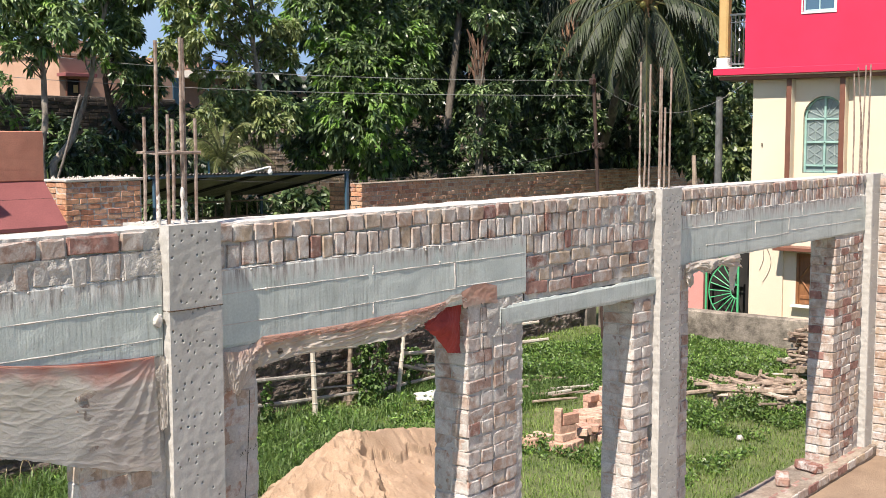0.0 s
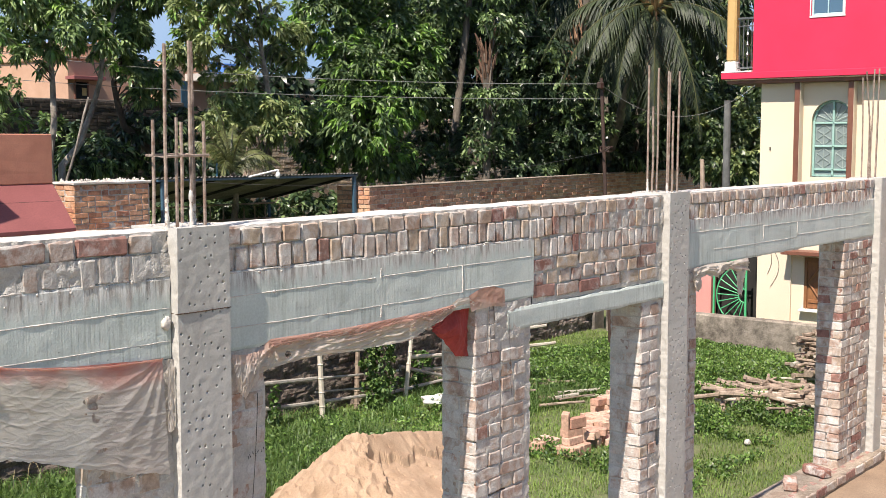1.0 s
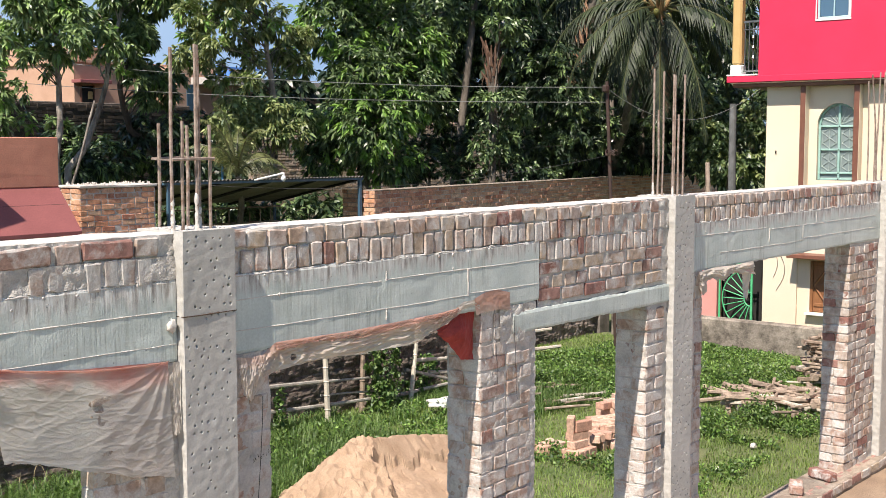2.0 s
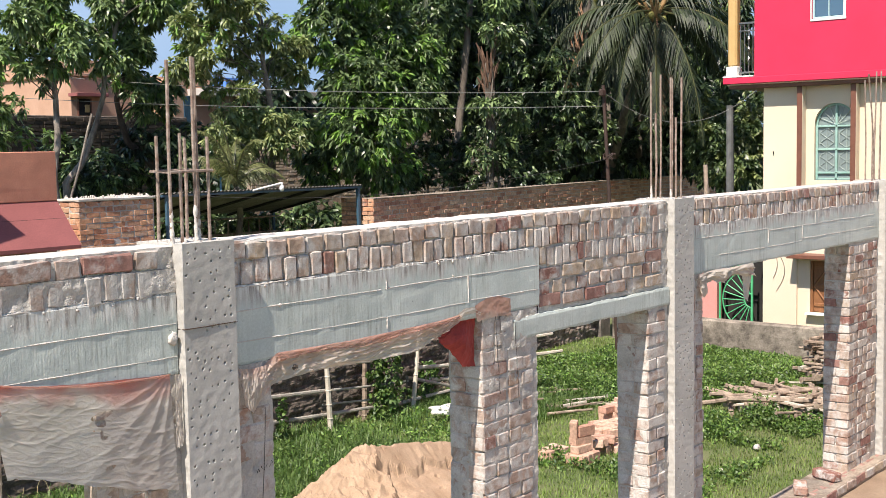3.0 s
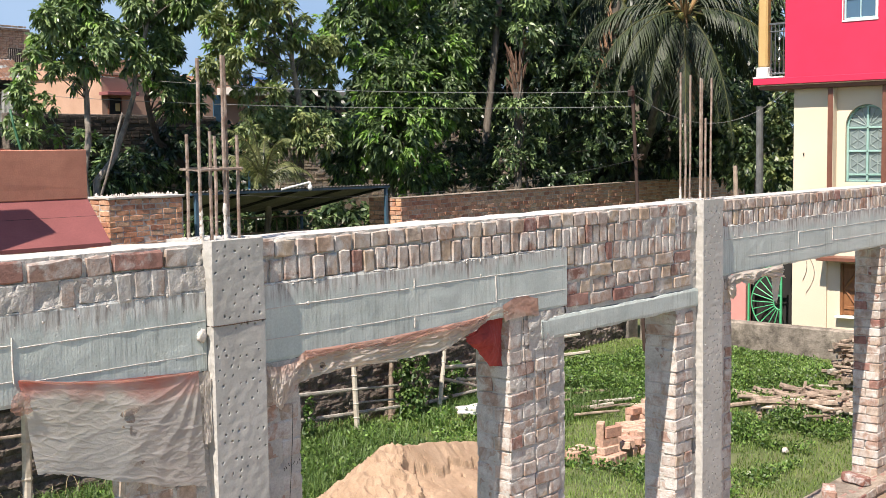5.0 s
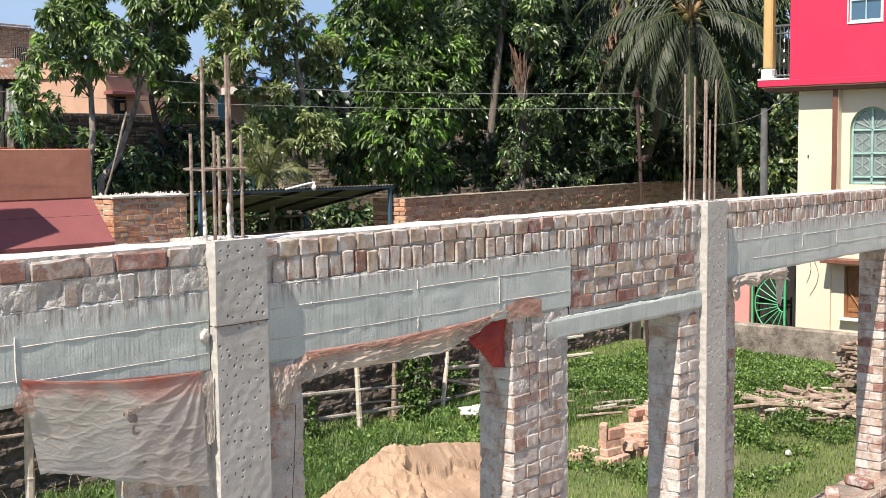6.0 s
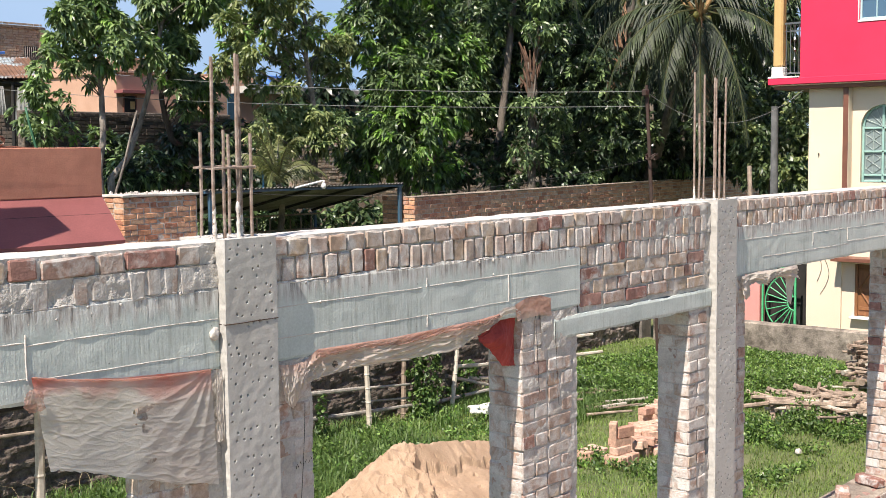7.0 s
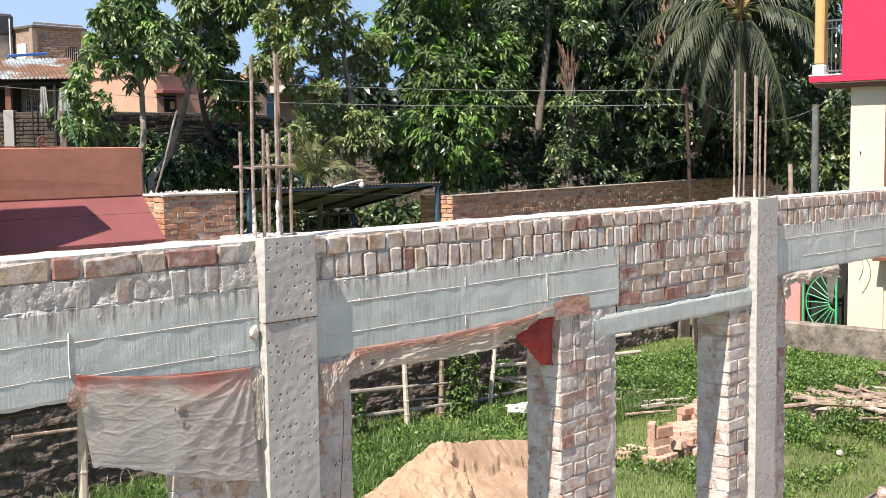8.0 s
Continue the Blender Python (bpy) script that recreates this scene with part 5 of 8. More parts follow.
part("coping", box(-0.01, LONG, -0.01, 0.25, 2.115, 2.145, 0.01, 3, 0.01), DUSTY, wall)
for k in range(9):
    z, x = 1.43 + 0.0835 * k, (-0.11 if k % 2 else 0.0)
    while x < 6.95:
        kind = "stretch" if x >= 0 else "header"
        if x < 0:
            x = 0.0
        w = SIZES[kind][0]
        lay(wall, kind, (x + w / 2, 0.0, z), 0, RUST_RED, 0.006)
        x += w + 0.013

# end of a nearer brick wall with pale mortar on top
wall = thing("garden_wall", (10.33, 15.3, 0), "short red brick garden wall with rough pale mortar along its top", "brick wall")
part("core", box(0.008, 1.372, 0.008, 0.55, -0.3, 2.30), MORTAR, wall)
z, k = 1.5, 0
while z < 2.33:
    x = 0.0
    while x < 1.30:
        kind = "header" if x + 0.24 > 1.38 or x == 0.0 and k % 2 or RND.random() < 0.18 else "stretch"
        w = SIZES[kind][0]
        lay(wall, kind, (x + w / 2, 0.0, z + 0.04), 0, RED, 0.006)
        x += w + 0.012
    for y in (0.13, 0.38):
        lay(wall, "stretch", (0.0, y, z + 0.04), -90, RED, 0.006)
        lay(wall, "stretch", (1.38, y, z + 0.04), 90, RED, 0.006)
    z, k = z + 0.0835, k + 1
bm = bmesh.new()
add_box(bm, -0.02, 1.40, -0.02, 0.57, 2.33, 2.375, 0.01, 4, 0.02, 3)
part("mortar_top", bm, CAP, wall, "rough pale mortar bedding")
for k in range(80):
    bm = bmesh.new()
    x, y = RND.uniform(0, 1.38), RND.uniform(0, 0.5)
    s = RND.uniform(0.006, 0.016)
    add_box(bm, x - s * 0.6, x + s * 0.6, y - s, y + s, 2.36, 2.385 + s * RND.uniform(0.8, 2.6), s * 0.3, 0, 0.008, k)
    part("mortar_lump", bm, CAP, wall)
part("footing", box(-0.1, 1.5, -0.25, 0.6, -0.3, 1.58, 0.03, 2, 0.02), GREY_WALL, wall, "rendered grey footing")

# orange parapet with a maroon sunshade
house = thing("parapet_house", (9.23, 14.15, 0), "flat-roofed house with orange parapet and maroon sunshade", "house")
part("parapet", box(-9, 0, 0, 0.14, 2.42, 3.085, 0.01, 4, 0.006), ORANGE, house, "orange limewashed parapet")
part("parapet_side", box(-0.14, -0.004, 0.142, 6, 2.42, 3.08, 0.01, 3, 0.006), ORANGE, house)
part("wall", box(-9, -0.01, 0.06, 6, -0.3, 2.42), ORANGE, house)
part("roof", box(-8.9, -0.15, 0.15, 6, 2.40, 2.50), GREY_WALL, house)
# Out-of-view block, added so that its shadow falls across the maroon sunshade.
part("shadow_block", box(-3.6, -2.46, -0.65, -0.33, -0.3, 4.5, 0.01), ORANGE, house, "unseen orange block added to cast a shadow on the sunshade")
bm = bmesh.new()
sec = [(0.02, 2.425), (-0.50, 1.84), (-0.50, 1.79), (0.02, 2.33)]
rows = [[bm.verts.new((x, y, z)) for y, z in sec] for x in (-9, -6, -3, 0.0)]
for a, b in zip(rows, rows[1:]):
    for j in range(4):
        bm.faces.new((a[j], a[(j + 1) % 4], b[(j + 1) % 4], b[j]))
bm.faces.new(rows[0][::-1])
bm.faces.new(rows[-1])
part("sunshade", bm, MAROON, house, "sloping maroon-painted concrete sunshade")
bm = bmesh.new()
add_rod(bm, (-9, -0.185, 2.187), (0, -0.185, 2.187), 0.006)
part("crack", bm, DARK, house)

for k in range(2):
    bm = bmesh.new()
    pts = []
    for i in range(26):
        a = i / 25 * 3.6 * math.pi
        r = 0.03 + 0.05 * i / 25
        pts.append((-2.05 + 0.62 * k + r * math.cos(a), 0.07, 3.17 + r * math.sin(a)))
    pts += [(-1.9 + 0.62 * k, 0.07, 3.10), (-1.7 + 0.62 * k, 0.07, 3.085)]
    add_tube(bm, pts, [0.011] * len(pts), 5)
    part("scroll", bm, BROWN, house, "rusty wrought-iron scroll")

# lean-to with corrugated roof
CORR = plain("old_sheet_metal", (0.15, 0.14, 0.12), (0.30, 0.28, 0.25), 3, 0.6, 0.4)
BLUE = plain("blue_paint", (0.035, 0.085, 0.13), (0.06, 0.13, 0.19), 6, 0.5)
shed = thing("lean_to", (12.0, 15.5, 0), "open lean-to with a corrugated metal roof on blue rails", "shed")
a0, L0 = math.degrees(math.atan2(15.1 - 15.5, 16.29 - 12.0)), math.hypot(15.1 - 15.5, 16.29 - 12.0)
shed.rotation_euler = (0, 0, radians(a0))
bm = bmesh.new()
n = int(L0 / 0.019)
top, low = [], []
for i in range(n + 1):
    x = L0 * i / n
    w = 0.016 * math.sin(x / 0.076 * 6.2832)
    top.append([bm.verts.new((x, -0.06, 2.395 + w)), bm.verts.new((x, 2.7, 1.86 + w))])
    low.append([bm.verts.new((x, -0.06, 2.392 + w)), bm.verts.new((x, 2.7, 1.857 + w))])
for s in (top, low):
    for a, b in zip(s, s[1:]):
        bm.faces.new((a[0], b[0], b[1], a[1]))
part("sheet", bm, CORR, shed, "weathered corrugated sheets")
part("front_rail", box(0, L0, -0.03, 0.02, 2.33, 2.37, 0.004), BLUE, shed)
for k in range(5):
    bm = bmesh.new()
    x = 0.1 + (L0 - 0.2) * k / 4
    add_rod(bm, (x, 0, 2.34), (x, 2.65, 1.82), 0.025, None, 6)
    part("rafter", bm, DARK, shed)
for x in (0.08, L0 - 0.1):
    part("post", box(x, x + 0.06, -0.03, 0.03, 0, 2.34, 0.004), BLUE, shed)
    part("post", box(x, x + 0.05, 2.55, 2.6, 0, 1.84, 0.004), BLUE, shed)
for z in (1.75, 1.45):
    bm = bmesh.new()
    add_rod(bm, (0.5, 2.5, z), (L0, 2.5, z), 0.02, None, 6)
    part("back_rail", bm, OLD_BAMBOO, shed)
for k in range(12):
    bm = bmesh.new()
    x = 1.2 + 2.9 * k / 11
    add_rod(bm, (x, 2.52, 0), (x + RND.uniform(-0.05, 0.05), 2.52, 1.7), 0.016, None, 5)
    part("stake", bm, OLD_BAMBOO, shed)
lamp = thing("yard_lamp", (13.95, 15.1, 2.36), "bulb on a pale slanting pipe arm over the lean-to", "lamp")
bm = bmesh.new()
add_rod(bm, (-0.25, 0.1, 0.02), (0.27, -0.05, 0.13), 0.018)
part("arm", bm, WHITE, lamp)
bm = bmesh.new()
bmesh.ops.create_uvsphere(bm, u_segments=12, v_segments=8, radius=0.045)
for v in bm.verts:
    v.co = Vector((v.co.x + 0.28, v.co.y - 0.05, v.co.z * 1.3 + 0.045))
add_rod(bm, (0.28, -0.05, 0.14), (0.28, -0.05, 0.08), 0.02, 0.03)
part("bulb", bm, WHITE, lamp, "white unlit bulb", True)

# ---- pink and cream house ----
MINT = plain("mint_paint", (0.24, 0.42, 0.37), (0.33, 0.50, 0.45), 8, 0.5, relief=0.08)
TEAL = plain("pale_teal_paint", (0.36, 0.55, 0.58), (0.44, 0.62, 0.65), 6, 0.5, relief=0.05)
PALE_MINT = plain("pale_grille", (0.30, 0.37, 0.35), (0.38, 0.45, 0.43), 8, 0.5, relief=0.08)
GREEN_PAINT = plain("green_paint", (0.05, 0.36, 0.16), (0.09, 0.46, 0.22), 8, 0.45, relief=0.08)
CHROME = plain("dull_steel", (0.16, 0.16, 0.16), (0.30, 0.30, 0.30), 9, 0.35, 0.9, relief=0.05)
WOOD = plain("stained_wood", (0.18, 0.075, 0.03), (0.30, 0.13, 0.05), 7, 0.55, stretch=(1, 1, 0.2))
ROSE = plain("rose_paint", (0.58, 0.25, 0.23), (0.66, 0.31, 0.28), 2, 0.75)


def glass_mat(name, tint, rough):
    m, nt, b = shader(name, rough)
    b.inputs["Base Color"].default_value = (*tint, 1)
    b.inputs["Specular IOR Level"].default_value = 0.9
    bump(nt, b, noise_of(nt, where(nt), 1.7, 3, 0.6), 0.12, 0.02)
    return m


PANE = glass_mat("window_glass", (0.05, 0.11, 0.18), 0.04)
FROST = glass_mat("frosted_glass", (0.19, 0.24, 0.235), 0.3)

HX, HZ = 20.5, -0.85
house = thing("pink_house", (HX, 9.02, HZ), "two-storey house, bright pink above and cream below", "house")


def hpart(name, x0, x1, y0, y1, z0, z1, mat, parent=None, bevel=0.006, label=""):
    """A box of the house, from world numbers."""
    return part(name, box(x0 - HX, x1 - HX, y0 - 9.02, y1 - 9.02, z0 - HZ, z1 - HZ, bevel), mat, parent or house, label)


def arch_wall(y0, y1, z0, z1, yc, half, sill, spring, x0, x1):
    """A wall from y0 to y1 with one round-headed opening."""
    bm = bmesh.new()
    n = 18
    arc = [(yc + half * math.cos(math.pi * i / n), spring + half * math.sin(math.pi * i / n)) for i in range(n + 1)]
    rim = [(yc + half, sill)] + arc + [(yc - half, sill)]
    out = []
    for y, z in rim:
        if z == sill:
            out.append((y1, sill) if y > yc else (y0, sill))
        else:
            t = math.atan2(z - spring, y - yc)
            out.append((yc + (y1 - yc) * max(-1, min(1, math.cos(t) * 1.5)) if math.cos(t) > 0 else yc - (yc - y0) * max(-1, min(1, -math.cos(t) * 1.5)),
                        spring + (z1 - spring) * min(1, math.sin(t) * 1.5)))
    for a, b, c, d in zip(rim, rim[1:], out, out[1:]):
        for q in ((x0, 0), ):
            f = [bm.verts.new((x0 - HX, p[0] - 9.02, p[1] - HZ)) for p in (a, b, d, c)]
            bm.faces.new(f)
        g = [bm.verts.new((xx - HX, p[0] - 9.02, p[1] - HZ)) for xx, p in ((x0, a), (x1, a), (x1, b), (x0, b))]
        bm.faces.new(g)
    f = [bm.verts.new((x0 - HX, y - 9.02, z - HZ)) for y, z in ((y0, z0), (y1, z0), (y1, sill), (y0, sill))]
    bm.faces.new(f)
    bmesh.ops.remove_doubles(bm, verts=bm.verts, dist=0.0005)
    bmesh.ops.recalc_face_normals(bm, faces=bm.faces)
    return bm


# lower storeys
hpart("wall", HX, HX + 0.25, 8.38, 9.02, HZ, 4.02, CREAM, None, 0.0)
part("wall", arch_wall(7.19, 8.38, 1.3, 4.02, 7.72, 0.37, 2.36, 3.34, HX + 0.05, HX + 0.30), CREAM, house)
hpart("wall", HX + 0.05, HX + 0.30, 8.15, 8.38, HZ, 1.3, CREAM, None, 0.0)
hpart("wall", HX + 0.05, HX + 0.30, 7.19, 7.50, HZ, 1.3, CREAM, None, 0.0)
hpart("wall", HX + 0.05, HX + 0.30, 7.50, 8.15, 0.92, 1.3, CREAM, None, 0.0)
hpart("wall", HX + 0.05, HX + 0.30, 7.50, 8.15, HZ, -0.01, CREAM, None, 0.0)
hpart("wall", HX, HX + 0.25, -2.0, 7.19, HZ, 4.02, CREAM, None, 0.0)
hpart("side_wall", HX + 0.252, HX + 6, 8.8, 9.02, HZ, 4.02, CREAM, None, 0.0)
hpart("back_wall", HX + 5.8, HX + 6, -2.0, 8.798, HZ, 4.02, CREAM)
# Near-black sheet painted as the shade of the rooms behind the windows.
hpart("room_shade", HX + 0.9, HX + 0.95, 7.0, 8.6, -0.4, 4.0, DARK)
for y in (8.242, 7.288):
    pil = hpart("pilaster", HX - 0.13, HX + 0.045, y, y + 0.10, 1.25, 4.02, CREAM)
    hpart("pilaster_face", HX - 0.145, HX - 0.132, y + 0.003, y + 0.097, 1.25, 4.02, BROWN, pil, label="brown-painted pilaster front")
# upper storey
hpart("slab", HX - 0.30, HX + 6, -2.0, 9.677, 4.108, 4.22, PINK, label="pink floor slab edge")
hpart("slab_underside", HX - 0.20, HX + 6, -2.0, 9.60, 4.022, 4.106, BROWN, label="brown band under the slab")
hpart("drip_mould", HX - 0.26, HX - 0.202, -2.0, 9.62, 4.085, 4.106, CREAM, label="cream drip moulding under the slab")
hpart("slab_strip", HX - 0.305, HX + 0.5, 9.09, 9.682, 4.222, 4.25, WHITE)
hpart("upper_wall", HX - 0.28, HX, 8.02, 9.076, 4.222, 8.2, PINK, None, 0.0)
hpart("upper_wall", HX - 0.28, HX, -2.0, 7.45, 4.222, 8.2, PINK, None, 0.0)
hpart("upper_wall", HX - 0.28, HX, 7.45, 8.02, 4.222, 5.15, PINK, None, 0.0)
hpart("upper_wall", HX - 0.28, HX, 7.45, 8.02, 6.3, 8.2, PINK, None, 0.0)
hpart("upper_side", HX + 0.002, HX + 6, 8.85, 9.076, 4.222, 8.2, PINK, None, 0.0)
hpart("roof", HX - 0.5, HX + 6.2, -2.2, 9.9, 8.2, 8.35, PINK)
# Another near-black sheet, painted as shade behind the upper window.
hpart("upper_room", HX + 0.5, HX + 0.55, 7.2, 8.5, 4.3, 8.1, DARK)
# upper window
win = hpart("window", HX - 0.26, HX - 0.20, 7.45, 7.485, 5.15, 6.3, WHITE, label="white-framed window with dark glass")
for y0, y1, z0, z1 in ((7.985, 8.02, 5.15, 6.3), (7.485, 7.985, 5.15, 5.185), (7.485, 7.985, 6.26, 6.3), (7.725, 7.745, 5.185, 5.50), (7.725, 7.745, 5.53, 6.26), (7.485, 7.985, 5.50, 5.53)):
    hpart("frame", HX - 0.26, HX - 0.20, y0, y1, z0, z1, TEAL, win)
for y0, y1 in ((7.485, 7.725), (7.745, 7.985)):
    hpart("pane", HX - 0.235, HX - 0.225, y0, y1, 5.19, 6.26, PANE, win)
hpart("window_trim", HX - 0.295, HX - 0.282, 7.42, 8.05, 5.112, 5.15, WHITE, win)
for y in (7.425, 8.025):
    hpart("window_trim", HX - 0.295, HX - 0.282, y, y + 0.022, 5.152, 6.33, WHITE, win)
# arched window
WX = HX + 0.13
win = hpart("arched_window", WX - 0.02, WX + 0.03, 7.35, 7.39, 2.36, 3.34, MINT, label="mint-green arched window with patterned grille")
hpart("frame", WX - 0.02, WX + 0.03, 8.05, 8.09, 2.36, 3.34, MINT, win)
hpart("mullion", WX - 0.025, WX + 0.035, 7.70, 7.74, 2.36, 3.70, MINT, win)
for z in (2.36, 2.47, 2.88, 3.29):
    hpart("rail", WX - 0.025, WX + 0.035, 7.39, 8.05, z, z + 0.035, MINT, win)
bm = bmesh.new()
add_tube(bm, [(WX - HX, 7.72 + 0.35 * math.cos(math.pi * i / 16) - 9.02, 3.34 + 0.35 * math.sin(math.pi * i / 16) - HZ) for i in range(17)], [0.022] * 17, 6)
part("arch_frame", bm, MINT, win)
bm = bmesh.new()
for i in range(24):
    t0, t1 = math.pi * i / 24, math.pi * (i + 1) / 24
    f = [bm.verts.new((WX + 0.02 - HX, 7.72 + r * math.cos(t) - 9.02, 3.33 + r * math.sin(t) - HZ)) for r, t in ((0.0, t0), (0.35, t0), (0.35, t1))]
    bm.faces.new(f)
part("fanlight", bm, FROST, win)
for y0, y1 in ((7.39, 7.70), (7.74, 8.05)):
    yc, hw = (y0 + y1) / 2, (y1 - y0) / 2
    hpart("pane", WX + 0.012, WX + 0.02, y0, y1, 2.395, 2.47, FROST, win, 0.001)
    for z0, z1 in ((2.505, 2.88), (2.915, 3.29)):
        hpart("pane", WX + 0.012, WX + 0.02, y0, y1, z0, z1, FROST, win, 0.001)
        zc, hh = (z0 + z1) / 2, (z1 - z0) / 2
        bm = bmesh.new()
        for k in range(6):
            a = math.pi * k / 3
            add_rod(bm, (WX - HX, yc - 9.02, zc - HZ), (WX - HX, yc + hw * math.sin(a) - 9.02, zc + hh * math.cos(a) - HZ), 0.006, None, 4)
            b = a + math.pi / 3
            add_rod(bm, (WX - HX, yc + hw * 0.95 * math.sin(a) - 9.02, zc + hh * 0.95 * math.cos(a) - HZ), (WX - HX, yc + hw * 0.95 * math.sin(b) - 9.02, zc + hh * 0.95 * math.cos(b) - HZ), 0.006, None, 4)
        part("grille", bm, PALE_MINT, win, "star-patterned grille")
bm = bmesh.new()
for k in range(1, 8):
    a = math.pi * k / 8
    add_rod(bm, (WX - HX, 7.72 - 9.02, 3.33 - HZ), (WX - HX, 7.72 + 0.33 * math.cos(a) - 9.02, 3.33 + 0.33 * math.sin(a) - HZ), 0.006, None, 4)
part("grille", bm, PALE_MINT, win, "fan-shaped grille")
# lower window with closed shutters
win = hpart("shuttered_window", HX + 0.06, HX + 0.10, 7.50, 7.55, -0.01, 0.92, WOOD, label="brown wooden window with closed shutters")
hpart("frame", HX + 0.06, HX + 0.10, 8.10, 8.15, -0.01, 0.92, WOOD, win)
hpart("shutter", HX + 0.085, HX + 0.11, 7.55, 7.825, 0.0, 0.92, WOOD, win)
hpart("shutter", HX + 0.085, HX + 0.11, 7.83, 8.10, 0.0, 0.92, WOOD, win)
for y0, y1, z0, z1 in ((7.57, 8.08, 0.10, 0.16), (7.57, 8.08, 0.44, 0.50), (7.57, 8.08, 0.78, 0.84)):
    hpart("batten", HX + 0.065, HX + 0.084, y0, y1, z0, z1, WOOD, win)
for a, b in (((8.07, 0.46), (7.84, 0.14)), ((8.07, 0.48), (7.84, 0.80)), ((7.58, 0.48), (7.81, 0.80))):
    bm = bmesh.new()
    add_rod(bm, (0.072, a[0] - 9.02, a[1] - HZ), (0.072, b[0] - 9.02, b[1] - HZ), 0.022, None, 4)
    part("brace", bm, WOOD, win)
hpart("sill", HX - 0.08, HX + 0.3, 7.45, 8.20, -0.05, -0.012, WHITE, win)
hpart("sunshade", HX - 0.35, HX + 0.05, 7.22, 8.44, 0.98, 1.05, BROWN, label="brown concrete sunshade over the window")
# wires on the wall
for k in range(2):
    bm = bmesh.new()
    add_tube(bm, [(-0.012, -0.2 - 0.06 * k - 0.16 * math.sin(i / 10 * 3.1) * (0.5 + 0.5 * k), 1.95 - 0.75 * i / 10 * (0.7 + 0.3 * k)) for i in range(11)], [0.004] * 11, 5)
    part("wire", bm, DARK, house, "loose black wire loop")
bm = bmesh.new()
add_box(bm, -0.02, -0.001, -0.205, -0.185, 3.67, 3.73, 0.004)
part("hook", bm, DARK, house)
# balcony
bal = hpart("balcony_post", HX - 0.20, HX - 0.02, 9.455, 9.637, 4.43, 8.2, GOLD, None, 0.03, "ochre balcony column on a pale base")
hpart("post_base", HX - 0.22, HX, 9.44, 9.655, 4.25, 4.43, WHITE, bal, 0.015)
rail = hpart("railing", HX - 0.13, HX - 0.09, 9.08, 9.45, 5.18, 5.22, CHROME, None, 0.006, "steel balcony railing")
hpart("rail", HX - 0.125, HX - 0.095, 9.08, 9.45, 4.30, 4.33, CHROME, rail)
hpart("rail", HX - 0.125, HX - 0.095, 9.08, 9.45, 5.05, 5.075, CHROME, rail)
for y in (9.10, 9.18, 9.26, 9.34, 9.42):
    bm = bmesh.new()
    add_rod(bm, (-0.11, y - 9.02, 4.31 - HZ), (-0.11, y - 9.02, 5.2 - HZ), 0.011, None, 6)
    if y == 9.26:
        for z in (4.5, 4.68, 4.86):
            add_rod(bm, (-0.11, y - 9.02, z - HZ), (-0.11, y - 9.02, z + 0.05 - HZ), 0.012, 0.032, 8)
            add_rod(bm, (-0.11, y - 9.02, z + 0.05 - HZ), (-0.11, y - 9.02, z + 0.10 - HZ), 0.032, 0.012, 8)
    part("baluster", bm, CHROME, rail)

# ---- green fan gate and rose wall beside the house ----
gate = thing("fan_gate", (22.5, 10.15, -0.85), "green iron gate with a fan of spokes", "gate")
for i in range(13):
    a = math.pi / 2 - math.pi * i / 12
    bm = bmesh.new()
    add_rod(bm, (0, 0.14 * math.cos(a), 0.70 + 0.14 * math.sin(a)), (0, 0.62 * math.cos(a), 0.70 + 0.62 * math.sin(a)), 0.011, None, 6)
    part("spoke", bm, GREEN_PAINT, gate)
for r in (0.14, 0.62):
    bm = bmesh.new()
    add_tube(bm, [(0, r * math.cos(math.pi / 2 - math.pi * i / 20), 0.70 + r * math.sin(math.pi / 2 - math.pi * i / 20)) for i in range(21)], [0.014] * 21, 6)
    part("hoop", bm, GREEN_PAINT, gate)
for y0, y1, z0, z1 in ((-0.04, 0.0, 0, 1.5), (0.66, 0.70, 0, 1.5), (0, 0.66, 1.40, 1.44), (0, 0.66, 0.02, 0.06)):
    part("frame", box(-0.02, 0.02, y0, y1, z0, z1, 0.004), GREEN_PAINT, gate)
for k in range(6):
    bm = bmesh.new()
    add_rod(bm, (0, 0.06 + 0.11 * k, 1.24), (0, 0.06 + 0.11 * k, 1.42), 0.009, None, 5)
    part("bar", bm, GREEN_PAINT, gate)
tagged(part("rose_wall", box(22.6, 22.85, 10.95, 11.6, -0.9, 0.75, 0.01, 1), ROSE), "rose-painted gate pillar beside the green gate", "wall")
# The passage's shade is put into this wall's near-black colour.
tagged(part("passage_shade", box(23.0, 23.2, 9.05, 13.0, -0.9, 1.9, 0.01, 1), DARK), "near-black wall painted as the shade of the passage behind the gate", "wall")
# ---- houses far behind, left of the trees ----
TIN = blotched("rusty_tin", (0.17, 0.085, 0.05), (0.30, 0.35, 0.37), 0.9, 0.46, 0.54, 2.5)
SKYBLUE = plain("blue_sheet", (0.07, 0.19, 0.55), (0.10, 0.25, 0.65), 2, 0.5)
BUFF = brick_mat("buff_brick", [(0.33, 0.25, 0.18), (0.38, 0.29, 0.21), (0.28, 0.19, 0.14), (0.36, 0.30, 0.25)], (0.36, 0.33, 0.29), 0.5, 0.66)
RENDER = plain("grey_render", (0.30, 0.29, 0.27), (0.42, 0.40, 0.37), 1.2, 0.9, relief=0.2)


